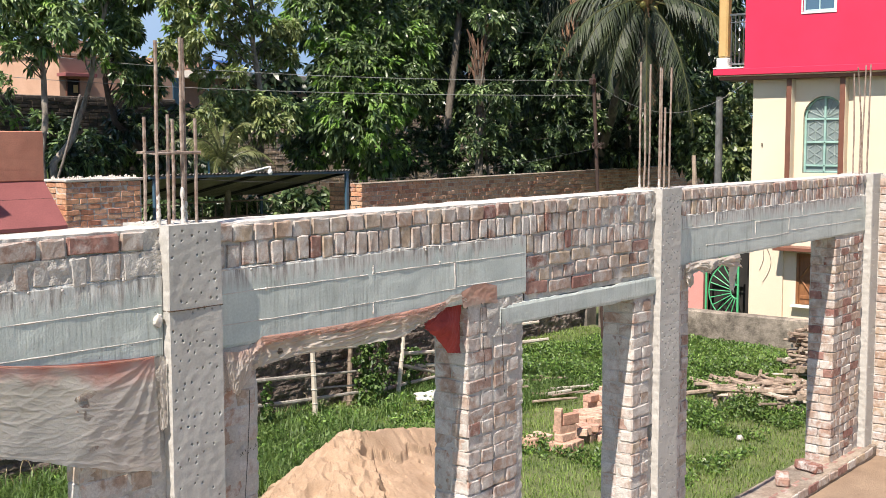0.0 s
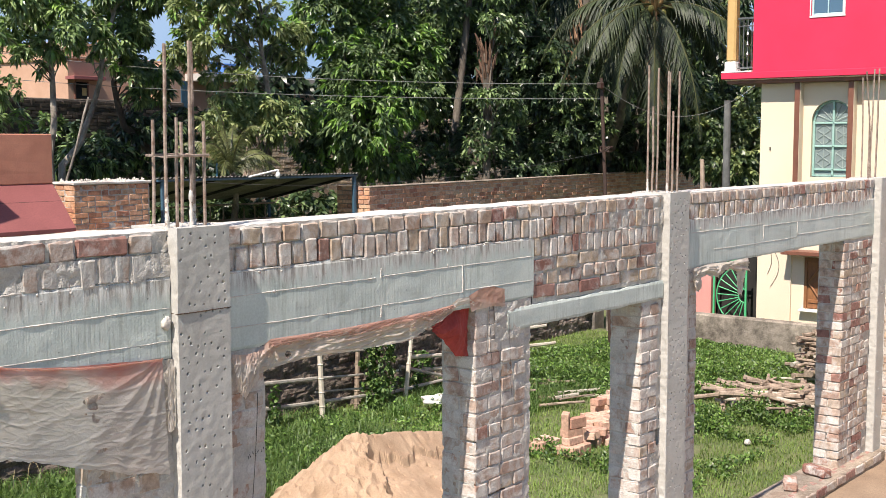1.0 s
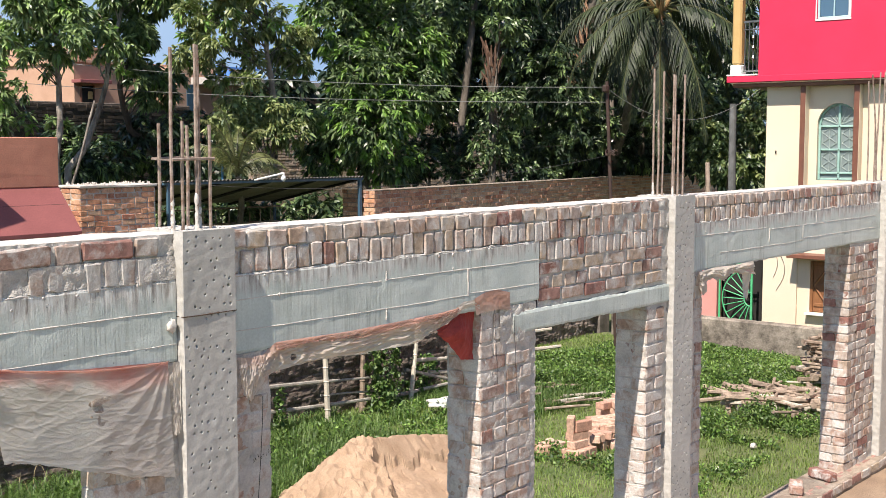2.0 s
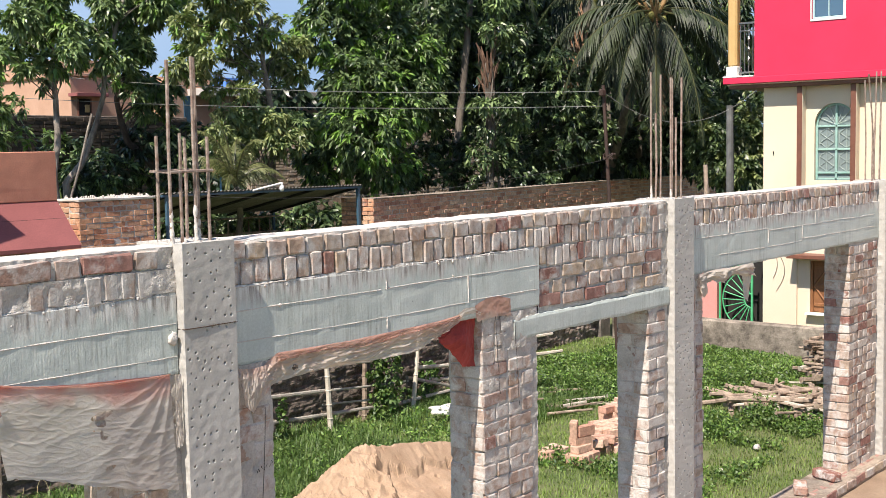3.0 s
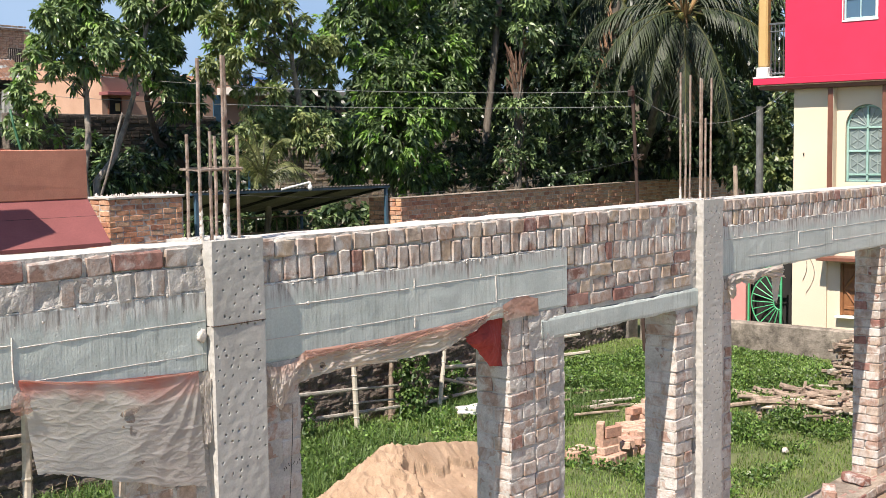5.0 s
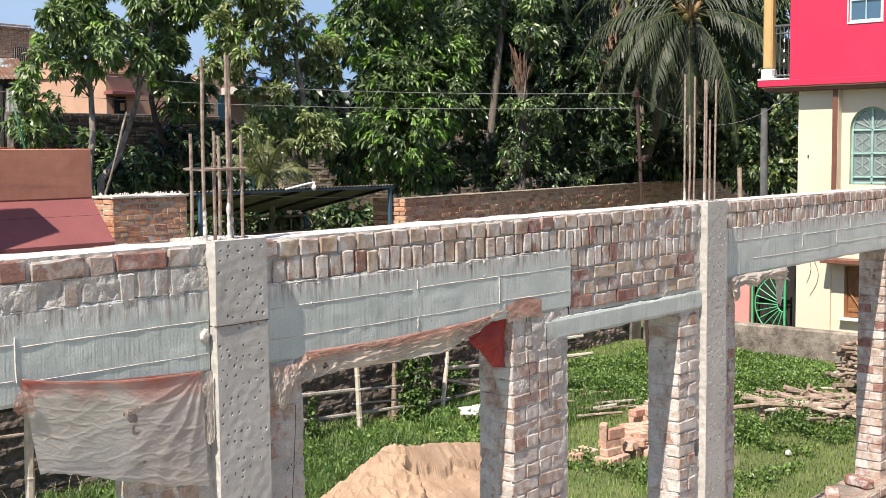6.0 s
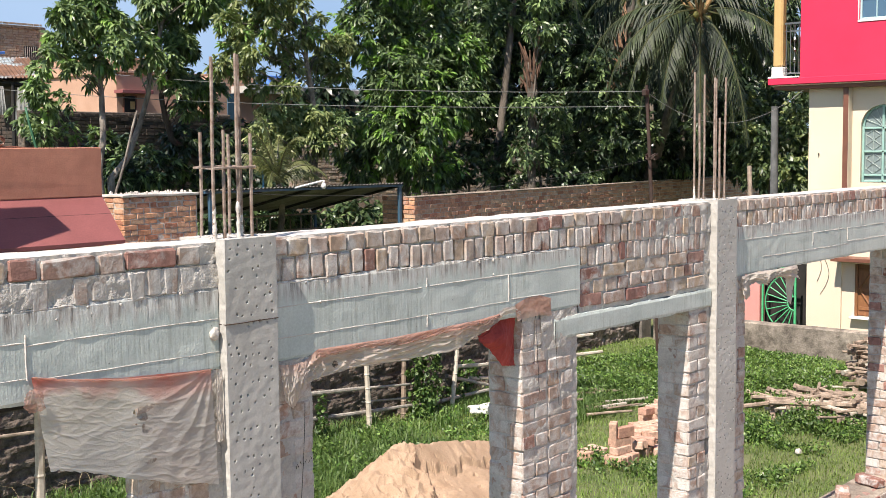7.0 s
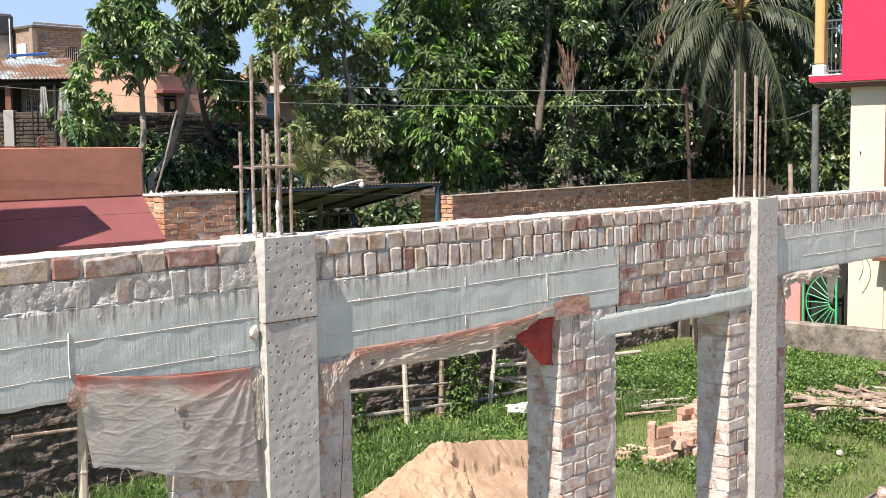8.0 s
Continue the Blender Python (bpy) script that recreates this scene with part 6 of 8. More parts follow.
def block(name, x0, x1, y0, y1, z0, z1, mat, parent=None, bevel=0.01, label=""):
    o = parent.location if parent else Vector((0, 0, 0))
    return part(name, box(x0 - o.x, x1 - o.x, y0 - o.y, y1 - o.y, z0 - o.z, z1 - o.z, bevel), mat, parent, label)


WHITE_SLAB = plain("pale_slab", (0.42, 0.38, 0.34), (0.60, 0.56, 0.51), 2, 0.9, relief=0.3)
house = thing("peach_house", (22.5, 33.5, -0.3), "peach-washed house with a dark window under a maroon shade", "house")
block("wall", 22.5, 30, 33.5, 42, -0.3, 5.62, PEACH, house)
block("coping", 22.42, 30.1, 33.42, 42.1, 5.62, 5.72, PEACH, house)
block("upper_room", 22.6, 24.2, 34.0, 40, 5.72, 6.2, PEACH, house, label="low upper room set back")
# Near-black plate on the wall, painted as the shade inside a window.
win = block("window", 22.75, 23.2, 33.46, 33.495, 4.35, 4.88, DARK, house, 0.004, "near-black plate painted as shade in the window opening")
for x in (22.72, 23.2):
    block("frame", x, x + 0.04, 33.44, 33.49, 4.3, 4.9, BROWN, house, 0.004).parent = win
block("shutter", 22.98, 23.14, 33.42, 33.455, 4.45, 4.7, GOLD, house, 0.004).parent = win
block("sunshade", 22.4, 23.6, 33.0, 33.495, 4.95, 5.06, MAROON, house)
block("annexe", 25.6, 27.2, 32.2, 36, -0.3, 5.6, PEACH, house, label="lower peach annexe")
block("annexe_brick", 27.22, 34, 31.6, 36, -0.3, 5.0, PEACH, house, label="peach-washed annexe wall")
block("annexe_coping", 26.2, 34, 31.3, 36, 5.0, 5.24, WHITE_SLAB, house, label="pale concrete roof slab")
block("roof_room", 28.2, 28.45, 32.4, 33.4, 5.1, 5.6, SKYBLUE, house, label="blue-painted roof room")
block("annexe_roof", 26.0, 29.4, 32.3, 32.5, 5.62, 5.70, SKYBLUE, house, label="blue sheet roof edge")
for x in (26.0, 27.4, 28.6):
    block("annexe_door", x, x + 0.5, 32.16, 32.196, 4.1, 5.0, BLUE, house, 0.004, "blue-painted door")
block("tank", 24.3, 24.75, 34.0, 34.5, 6.16, 6.75, GOLD, house, 0.08, "small yellow roof tank")

house = thing("brick_house", (22.47, 41.35, -0.3), "unplastered buff brick house with a flat roof", "house")
block("wall", 22.47, 24.55, 41.35, 44.4, -0.3, 7.7, BUFF, house)
skin("brick_face", (22.47 - 22.47, -0.012, 0.3), 0, 2.08, 4.6, 7.95, BUFF, house, depth=0.025, seed=8, pitch=0.09)
block("corner", 22.40, 22.62, 41.28, 41.5, -0.3, 7.7, BUFF, house)
block("corner", 24.42, 24.62, 41.28, 41.5, -0.3, 7.7, BUFF, house)
block("coping", 22.38, 24.66, 41.24, 44.5, 7.7, 7.80, OLD_MORTAR, house)
# Plate coloured near black for the shade inside the barred window.
win = block("window", 23.78, 24.30, 41.27, 41.33, 5.9, 7.06, DARK, house, 0.004)
for k in range(6):
    bm = bmesh.new()
    add_rod(bm, (1.33 + 0.085 * k, -0.09, 6.2), (1.33 + 0.085 * k, -0.09, 7.34), 0.008, None, 5)
    part("window_bar", bm, RENDER, win)
block("side_window", 22.42, 22.46, 41.85, 42.5, 6.6, 7.16, WHITE, house, 0.004, "pale blue-white shutter")
block("water_tank", 21.45, 22.42, 42.6, 43.5, 7.5, 8.30, plain("dark_tank", (0.03, 0.032, 0.036), (0.07, 0.072, 0.08), 5, 0.6), house, 0.1, "dark water tank")
block("tank_stand", 21.5, 22.36, 42.65, 43.4, 6.3, 7.5, GREY_WALL, house)
block("lower_block", 17.0, 22.3, 40.5, 44, -0.3, 6.3, BUFF, house)
bm = bmesh.new()
add_rod(bm, (-0.75, 0.3, 6.0), (-0.75, 0.3, 8.3), 0.025)
part("pipe", bm, WHITE, house)

# old house with a rusty tin roof
house = thing("tin_roof_house", (14.0, 28.0, 0), "old brick house under a rusty corrugated tin roof", "house")
bm = bmesh.new()
d = Vector((0.68, -0.73, 0))
b = Vector((0.73, 0.68, 0))
n = 130
e0 = Vector((12.0 - 14, 30.1 - 28, 4.85))
rows = []
for i in range(n + 1):
    s = 5.36 * i / n
    w = 0.02 * math.sin(s / 0.1 * 6.2832)
    lo = e0 + d * s + Vector((0, 0, w))
    rows.append([bm.verts.new(lo), bm.verts.new(lo + b * 2.6 + d * -1.2 + Vector((0, 0, 0.70)))])
for a, c in zip(rows, rows[1:]):
    bm.faces.new((a[0], c[0], c[1], a[1]))
part("tin_roof", bm, TIN, house, "rust-streaked tin sheets")

GREY_CLOTH = plain("grey_cloth", (0.24, 0.24, 0.22), (0.40, 0.40, 0.38), 7, 0.9, relief=0.6, dist=0.03, stretch=(3, 3, 0.4))


def slab_along(name, s0, s1, q0, q1, z0, z1, mat, label=""):
    """A box set along the house's front, s along it and q behind it."""
    bm = bmesh.new()
    add_box(bm, s0, s1, q0, q1, z0, z1, 0.01)
    ob = part(name, bm, mat, house, label)
    ob.matrix_local = Matrix.Translation((e0.x, e0.y, 0)) @ pose(0, 0, 0, 0, 0, math.degrees(math.atan2(d.y, d.x)))
    return ob


slab_along("back_wall", 0.0, 4.6, 1.7, 1.9, 0, 5.3, BUFF)
slab_along("ceiling", 0.0, 4.4, 0.2, 1.9, 4.72, 4.78, DARK)
slab_along("low_wall", 0.0, 4.9, 0.3, 0.5, 0, 4.05, OLD_BRICK)
skin_ob = skin("brick_face", (0, 0, 0), 0, 4.8, 3.0, 4.05, OLD_BRICK, house, depth=0.03, seed=5, pitch=0.1)
skin_ob.matrix_local = Matrix.Translation((e0.x, e0.y, 0)) @ pose(0, 0, 0, 0, 0, math.degrees(math.atan2(d.y, d.x))) @ Matrix.Translation((0, 0.3, 0))
slab_along("wall_post", 3.15, 3.4, 0.22, 0.55, 0, 4.1, RENDER)
slab_along("post", 3.2, 3.35, 0.25, 0.4, 4.1, 4.8, BROWN)
for s, lean in ((4.42, 0.06), (3.98, -0.10)):
    bm = bmesh.new()
    add_rod(bm, (s, 0.15, 0), (s + lean, 0.15, 4.75), 0.05 if lean > 0 else 0.02, None, 7)
    ob = part("post", bm, DARK, house)
    ob.matrix_local = Matrix.Translation((e0.x, e0.y, 0)) @ pose(0, 0, 0, 0, 0, math.degrees(math.atan2(d.y, d.x)))


def hung_cloth(s0, s1, z0, z1, seed):
    """A cloth over a line: gathered above, in soft upright folds, uneven below."""
    bm = bmesh.new()
    n = 22
    grid = []
    for i in range(n + 1):
        u = i / n
        row = []
        for j in range(n + 1):
            v = j / n
            mid = (s0 + s1) / 2
            sx = mid + (s0 + (s1 - s0) * u - mid) * (0.55 + 0.45 * min(1.0, v * 1.6)) + 0.02 * noise.noise((u * 3, v * 3, seed))
            lift = 0.16 * max(0.0, noise.noise((u * 3.1, 4, seed)))
            row.append(bm.verts.new((sx, 0.10 + 0.035 * math.sin(u * 17 + 2 * noise.noise((u * 2, v * 2, seed))) * v, z1 + (z0 + lift - z1) * v)))
        grid.append(row)
    for a, c in zip(grid, grid[1:]):
        for j in range(n):
            bm.faces.new((a[j], c[j], c[j + 1], a[j + 1]))
    ob = part("hung_cloth", bm, GREY_CLOTH, house, "white cloth hung on a line", True)
    ob.matrix_local = Matrix.Translation((e0.x, e0.y, 0)) @ pose(0, 0, 0, 0, 0, math.degrees(math.atan2(d.y, d.x)))


hung_cloth(4.52, 4.87, 3.50, 4.62, 1)
hung_cloth(4.09, 4.31, 3.96, 4.66, 2)
# Near-black slab painted as the shade behind the window bars.
opening = slab_along("opening_shade", 3.24, 3.60, 1.65, 1.69, 3.96, 4.40, DARK)
for k in range(7):
    slab_along("window_bar", 3.25 + 0.055 * k, 3.262 + 0.055 * k, 1.62, 1.64, 3.97, 4.39, WHITE)
for k in range(4):
    slab_along("window_bar", 3.24, 3.60, 1.60, 1.618, 3.97 + 0.135 * k, 3.985 + 0.135 * k, WHITE)
# Near-black slab painted as the shade in the doorway.
slab_along("doorway_shade", 2.4, 3.1, 1.62, 1.68, 3.3, 4.7, DARK)
ob = slab_along("blue_sheet", 2.4, 3.6, 3.6, 3.65, 5.78, 5.86, SKYBLUE, "strip of blue sheeting")
ob.matrix_local = ob.matrix_local @ Matrix.Translation((3.0, 3.6, 5.82)) @ pose(0, 0, 0, 0, -6, 0) @ Matrix.Translation((-3.0, -3.6, -5.82))

# garden wall, coloured dark for the trees' shade, and the ruined wall among the trees
wall = tagged(part("garden_back_wall", box(0, 6.2, 0, 0.25, -0.3, 3.98, 0.02, 2, 0.02), OLD_MORTAR), "tall old brick wall behind the mango trunks, coloured dark for tree shade", "brick wall")
wall.matrix_world = pose(13.9, 24.3, 0, 0, 0, 4)
skin("brick_face", (0, -0.002, 0), 0, 6.1, 1.6, 3.95, OLD_BRICK, wall, depth=0.03, seed=6)
wall = tagged(part("ruined_wall", box(0, 11.5, 0, 0.25, -0.3, 3.7, 0.03, 3, 0.06), BUFF), "crumbling pale brick wall glimpsed between trees", "brick wall")
wall.matrix_world = pose(23.0, 25.6, 0, 0, 0, -8)
skin("brick_face", (0, -0.012, 0), 0, 11.3, 1.6, 3.65, BUFF, wall, depth=0.03, seed=7)
# ---- the yard behind the wall ----
BEFORE = set(bpy.data.objects)
def cane(name, a, b, r, mat, parent=None, label="", knots=True):
    """A bamboo cane with swollen knots."""
    a, b = Vector(a), Vector(b)
    ln = (b - a).length
    n = max(3, int(ln / 0.14))
    pts, rad = [], []
    bend = Vector((RND.uniform(-1, 1), RND.uniform(-1, 1), RND.uniform(-1, 1))) * 0.007 * ln
    for i in range(n):
        for f, k in ((0.0, 1.18), (0.06, 1.0), (0.94, 0.98)):
            t = (i + f) / n
            pts.append(a.lerp(b, t) + bend * math.sin(t * 3.14))
            rad.append(r * (k if knots else 1.0) * (1 - 0.25 * t))
    bm = bmesh.new()
    add_tube(bm, pts, rad, 7)
    ob = part(name, bm, mat, parent, smooth=False)
    if label:
        tagged(ob, label)
    return ob


fence = thing("bamboo_fence", (8.83, 8.75, 0), "rough fence of pale bamboo posts and rails", "fence")
F0 = Vector((8.83, 8.75, 0))
PALE_CANE = plain("pale_cane", (0.44, 0.39, 0.31), (0.66, 0.60, 0.50), 9, 0.55)


def fcane(name, a, b, r, mat=BAMBOO):
    return cane(name, Vector(a) - F0, Vector(b) - F0, r, mat, fence)


fcane("post", (8.84, 8.70, -0.1), (8.79, 8.72, 1.25), 0.032, PALE_CANE)
fcane("post", (10.10, 8.66, -0.1), (10.33, 8.70, 1.15), 0.030, PALE_CANE)
fcane("post", (9.62, 8.95, -0.1), (9.66, 8.95, 0.95), 0.032, OLD_BAMBOO)
fcane("post", (7.0, 8.80, -0.1), (7.0, 8.80, 1.1), 0.026)
fcane("post", (11.6, 8.65, -0.1), (11.6, 8.65, 0.9), 0.026)
fcane("post", (5.9, 8.80, -0.1), (5.9, 8.80, 1.0), 0.026, OLD_BAMBOO)
fcane("rail", (6.9, 8.75, 0.66), (8.88, 8.77, 0.487), 0.027, GREY_BAMBOO)
fcane("rail", (8.7, 8.79, 0.50), (10.2, 8.78, 0.37), 0.015, GREY_BAMBOO)
fcane("rail", (6.9, 8.75, 0.39), (9.9, 8.77, 0.155), 0.024, GREY_BAMBOO)
fcane("rail", (8.85, 8.82, 0.33), (10.1, 8.80, 0.19), 0.012, GREY_BAMBOO)
fcane("rail", (8.5, 8.80, 0.775), (10.0, 8.80, 0.645), 0.014, GREY_BAMBOO)
fcane("rail", (10.32, 8.76, 0.505), (11.6, 8.74, 0.39), 0.025)
fcane("rail", (10.15, 8.76, 0.42), (11.3, 8.75, 0.085), 0.022, GREY_BAMBOO)
fcane("rail", (9.8, 8.74, 0.152), (11.4, 8.72, 0.142), 0.023, GREY_BAMBOO)
fcane("rail", (10.6, 8.78, 0.318), (11.5, 8.76, 0.21), 0.025)
fcane("rail", (4.45, 8.78, 0.77), (7.2, 8.74, 0.62), 0.016, OLD_BAMBOO)

# creeper on the fence
vine = thing("creeper", (9.98, 8.72, 0), "leafy green creeper climbing over the bamboo fence", "creeper")
lob = [(-0.22, -0.02, 0.55, 0.16, 0.42), (-0.30, -0.02, 0.22, 0.17, 0.2), (0.0, 0.02, 0.95, 0.09, 0.25), (-0.42, 0.02, 0.62, 0.08, 0.16), (0.75, 0.2, 0.35, 0.14, 0.18), (-1.82, 0, 0.3, 0.06, 0.26), (0.45, 0.2, 0.12, 0.25, 0.12)]
for k in range(4):
    bm = bmesh.new()
    add_tube(bm, [(-0.2 + 0.08 * k + 0.05 * math.sin(i * 1.1 + k), -0.03, 1.15 * i / 14) for i in range(15)], [0.006] * 15, 5)
    part("stem", bm, BARK, vine)
foliage = new("foliage", crown(lob, leaf=0.042, width=0.033, density=1700, per=4, main=CREEP, fresh=WEED, share=0.3, gap=0.3, seed=21, droop=0.3, name="foliage"))
foliage.parent = vine

# heap of sand: a crest that falls to one side, a crumbling scarp before it and smooth fans below
CREST = ((5.5, 0.05), (5.95, 0.24), (6.3, 0.42), (6.55, 0.57), (6.78, 0.665), (6.92, 0.675), (7.2, 0.605), (7.6, 0.56), (8.0, 0.47), (8.8, 0.10))


def crest(x):
    for (xa, za), (xb, zb) in zip(CREST, CREST[1:]):
        if x <= xb:
            return za + (zb - za) * max(0.0, (x - xa) / (xb - xa))
    return 0.0


def sand_z(x, y):
    """A ridge with smooth fans; a crumbling cliff cuts into it from the top and runs down to one side."""
    wx = x + 0.04 * noise.noise((x * 4, y * 4, 12))
    d = 6.42 + 0.05 * noise.noise((x * 3, 0, 5)) - y
    h = crest(wx + 0.16 * max(0.0, d)) - 0.62 * abs(d) * (1.0 if d > 0 else 1.15)
    cut = 6.98 - 0.55 * d + 0.11 * noise.noise((y * 7, x * 2, 3)) + 0.05 * noise.noise((y * 19, x * 9, 4)) + 0.015 * noise.noise((y * 47, x * 40, 5))
    side = x - cut
    if d > -0.1:
        deep = 0.17 * max(0.0, min(1.0, (d - 0.02) * 5)) * max(0.0, 1.0 - d * 0.9)
        h -= deep * max(0.0, min(1.0, side / 0.05)) * math.exp(-max(0.0, side) * 1.6)
        h += 0.012 * math.exp(-(side / 0.12) ** 2) * (side < 0)
    # gullies in the cliff foot, lumps and pick marks on the old crust
    crust = max(0.0, min(1.0, (cut + 0.06 - x) * 8))
    h -= 0.10 * crust * max(0.0, 0.9 - 3.0 * abs(noise.noise((x * 5 + y * 2, y * 4, 8)))) * 0.6 + 0.07 * crust * abs(noise.noise((x * 12, y * 9, 9))) + 0.012 * crust * abs(noise.noise((x * 25, y * 19, 3)))
    h -= 0.06 * max(0.0, noise.noise((x * 19, y * 17, 15)) - 0.42)
    rill = max(0.0, noise.noise((x * 6.5, y * 5, 14)) + 0.5 * noise.noise((x * 17, y * 12, 2)) - 0.05)
    h -= 0.03 * (1 - crust) * rill * max(0.0, min(1.0, 1.0 - d * 1.8))
    scarp = 0.16 + 0.07 * noise.noise((x * 5, 1, 3)) + 0.05 * noise.noise((x * 14, 2, 3))
    h -= 0.05 * (1 - crust) * max(0.0, min(1.0, (d - scarp) / 0.025)) * math.exp(-max(0.0, d - scarp) * 3.0)
    h += 0.02 * noise.noise((wx * 2.6, y * 2.6, 9)) + 0.003 * noise.noise((x * 21, y * 21, 6)) + 0.0015 * noise.noise((x * 55, y * 55, 7))
    return max(h, -0.05) - 0.02


bm = bmesh.new()
n = 230
grid = [[bm.verts.new((5.4 + 3.4 * i / n, 5.0 + 2.6 * j / n, sand_z(5.4 + 3.4 * i / n, 5.0 + 2.6 * j / n))) for j in range(n + 1)] for i in range(n + 1)]
for a, b in zip(grid, grid[1:]):
    for j in range(n):
        bm.faces.new((a[j], b[j], b[j + 1], a[j + 1]))
tagged(part("sand_mound", bm, SAND), "heap of pale building sand with eroded flanks", "sand")

# stacked new bricks
NEW_BRICK = brick_mat("new_brick", [(0.52, 0.32, 0.23), (0.58, 0.40, 0.30), (0.44, 0.24, 0.17), (0.58, 0.42, 0.33)], (0.6, 0.4, 0.3), 0.75, 0.95, 0.3)


def loose_brick():
    bm = bmesh.new()
    add_box(bm, -0.105, 0.105, -0.05, 0.05, -0.036, 0.036, 0.006)
    return mesh_of("loose_brick", bm, NEW_BRICK)


def framed_brick():
    """A brick with the sunk panel of its face."""
    bm = bmesh.new()
    add_box(bm, -0.105, 0.105, -0.05, 0.05, -0.036, 0.036)
    f = max(bm.faces, key=lambda q: q.calc_center_median().z)
    r = bmesh.ops.inset_individual(bm, faces=[f], thickness=0.022)
    bmesh.ops.translate(bm, verts=f.verts, vec=(0, 0, -0.012))
    return mesh_of("loose_brick", bm, NEW_BRICK)


LB = [loose_brick(), framed_brick()]
first = True
rb = random.Random(5)


def drop_brick(x, y, z, rx, ry, rz, kind=0):
    ob = new("loose_brick", LB[kind])
    ob.matrix_world = pose(x, y, z, rx, ry, rz)
    tagged(ob, "new orange-red brick in a tumbled stack on the grass", "brick", "stack of new bricks")


# a small block of bricks with three on top, and a long stack that climbs behind it
for i in range(4):
    for k in range(1):
        drop_brick(9.36 + 0.08 * i + rb.uniform(-0.006, 0.006), 5.98 + 0.216 * k, 0.052, 90, 0, 90 + rb.uniform(-3, 3))
for i in range(3):
    drop_brick(9.30 + 0.125 * i, 6.30, 0.06, 90, rb.uniform(-8, 8), 86 + rb.uniform(-8, 8))
drop_brick(9.48, 6.00, 0.139, 0, 0, -6)
drop_brick(9.50, 6.02, 0.212, 0, 2, -12, 1)
drop_brick(9.44, 6.05, 0.30, 90, 84, 24)
drop_brick(9.55, 6.00, 0.298, 90, 0, -14)
for i in range(14):
    rows = 1 + (i > 8)
    for n_ in range(rows):
        for k in range(2):
            drop_brick(9.86 + 0.098 * i + rb.uniform(-0.012, 0.012), 6.02 + 0.025 * i + 0.216 * k + rb.uniform(-0.012, 0.012), 0.052 + 0.103 * n_, 90, rb.uniform(-5, 5), 90 + rb.uniform(-6, 6), 1 if rb.random() < 0.25 else 0)
for i in range(15):
    rows = 1 + (i > 8)
    drop_brick(9.84 + 0.09 * i + rb.uniform(-0.03, 0.03), 6.02 + 0.025 * i + rb.uniform(-0.06, 0.2), 0.103 * rows + 0.04, rb.uniform(-4, 4), rb.uniform(-6, 6), rb.uniform(0, 180), 1 if rb.random() < 0.4 else 0)
for x, y, z, rx, ry, rz, k in ((9.80, 6.0, 0.12, 0, 8, 30, 0), (10.15, 6.1, 0.142, 0, 4, 70, 1), (10.45, 6.2, 0.142, 0, 6, 85, 0), (10.95, 6.33, 0.33, 0, -6, 95, 0), (11.1, 6.33, 0.30, 90, 0, 80, 0), (10.0, 5.9, 0.045, 0, 0, 40, 0)):
    drop_brick(x, y, z, rx, ry, rz, k)

# heap of old bamboo poles and firewood
rw = random.Random(9)
count = 0
for i in range(210):
    far = i > 140
    if far:
        c = Vector((14.32 + rw.uniform(-0.22, 0.22), 5.45 + rw.uniform(-0.3, 0.2), 0.05 + 0.0082 * (i - 140)))
        ln, yaw = rw.uniform(0.25, 0.65), rw.uniform(-110, 20)
    else:
        c = Vector((12.68 + rw.uniform(-0.4, 0.5), 5.33 + rw.uniform(-0.55, 0.5), 0.03 + 0.0012 * i))
        ln, yaw = rw.uniform(0.25, 0.95), rw.uniform(-110, 30)
    w = Vector((math.cos(radians(yaw)), math.sin(radians(yaw)), rw.uniform(-0.16, 0.16))) * ln / 2
    ob = cane("pole", c - w, c + w, rw.uniform(0.013, 0.036), OLD_BAMBOO if rw.random() < 0.9 else BAMBOO)
    tagged(ob, "weathered bamboo pole in a loose heap", "pole", "heap of old poles")
for k, (x, y, z) in enumerate(((12.9, 5.3, 0.17), (13.05, 5.2, 0.19))):
    bm = bmesh.new()
    add_box(bm, -0.22, 0.22, -0.05, 0.05, -0.02, 0.02, 0.006, 1, 0.008, k)
    ob = part("wood_offcut", bm, OLD_BAMBOO)
    ob.matrix_world = pose(x, y, z, 8, 5, -55 + 30 * k)
    tagged(ob, "broken wooden offcut on the pole heap", "wood", "heap of old poles")
# scattered sticks near the brick stack
for i in range(15):
    c = Vector((11.5 + rw.uniform(-0.7, 0.9), 7.5 + rw.uniform(-0.5, 0.6), 0.035 + 0.005 * i))
    yaw, ln = rw.uniform(-75, -5), rw.uniform(0.2, 0.6)
    w = Vector((math.cos(radians(yaw)), math.sin(radians(yaw)), 0)) * ln / 2
    tagged(cane("pole", c - w, c + w, rw.uniform(0.012, 0.028), OLD_BAMBOO if i % 4 else BAMBOO), "pale stick lying in the weeds", "pole", "sticks in the weeds")
for a, b in (((13.35, 9.55, 0.35), (13.95, 9.28, 0.38)), ((13.4, 9.45, 0.12), (14.0, 9.15, 0.14)), ((13.5, 9.5, 0.05), (13.68, 9.4, 0.62))):
    tagged(cane("pole", a, b, 0.03, BAMBOO), "thick pale bamboo pole leaning by the boundary wall", "pole", "sticks in the weeds")

# white sack, stones
SACK = plain("sackcloth", (0.55, 0.53, 0.48), (0.74, 0.73, 0.70), 7, 0.7, relief=0.6, dist=0.02)
STONE = plain("lump", (0.45, 0.42, 0.38), (0.62, 0.58, 0.53), 9, 0.9, relief=0.6, dist=0.02)


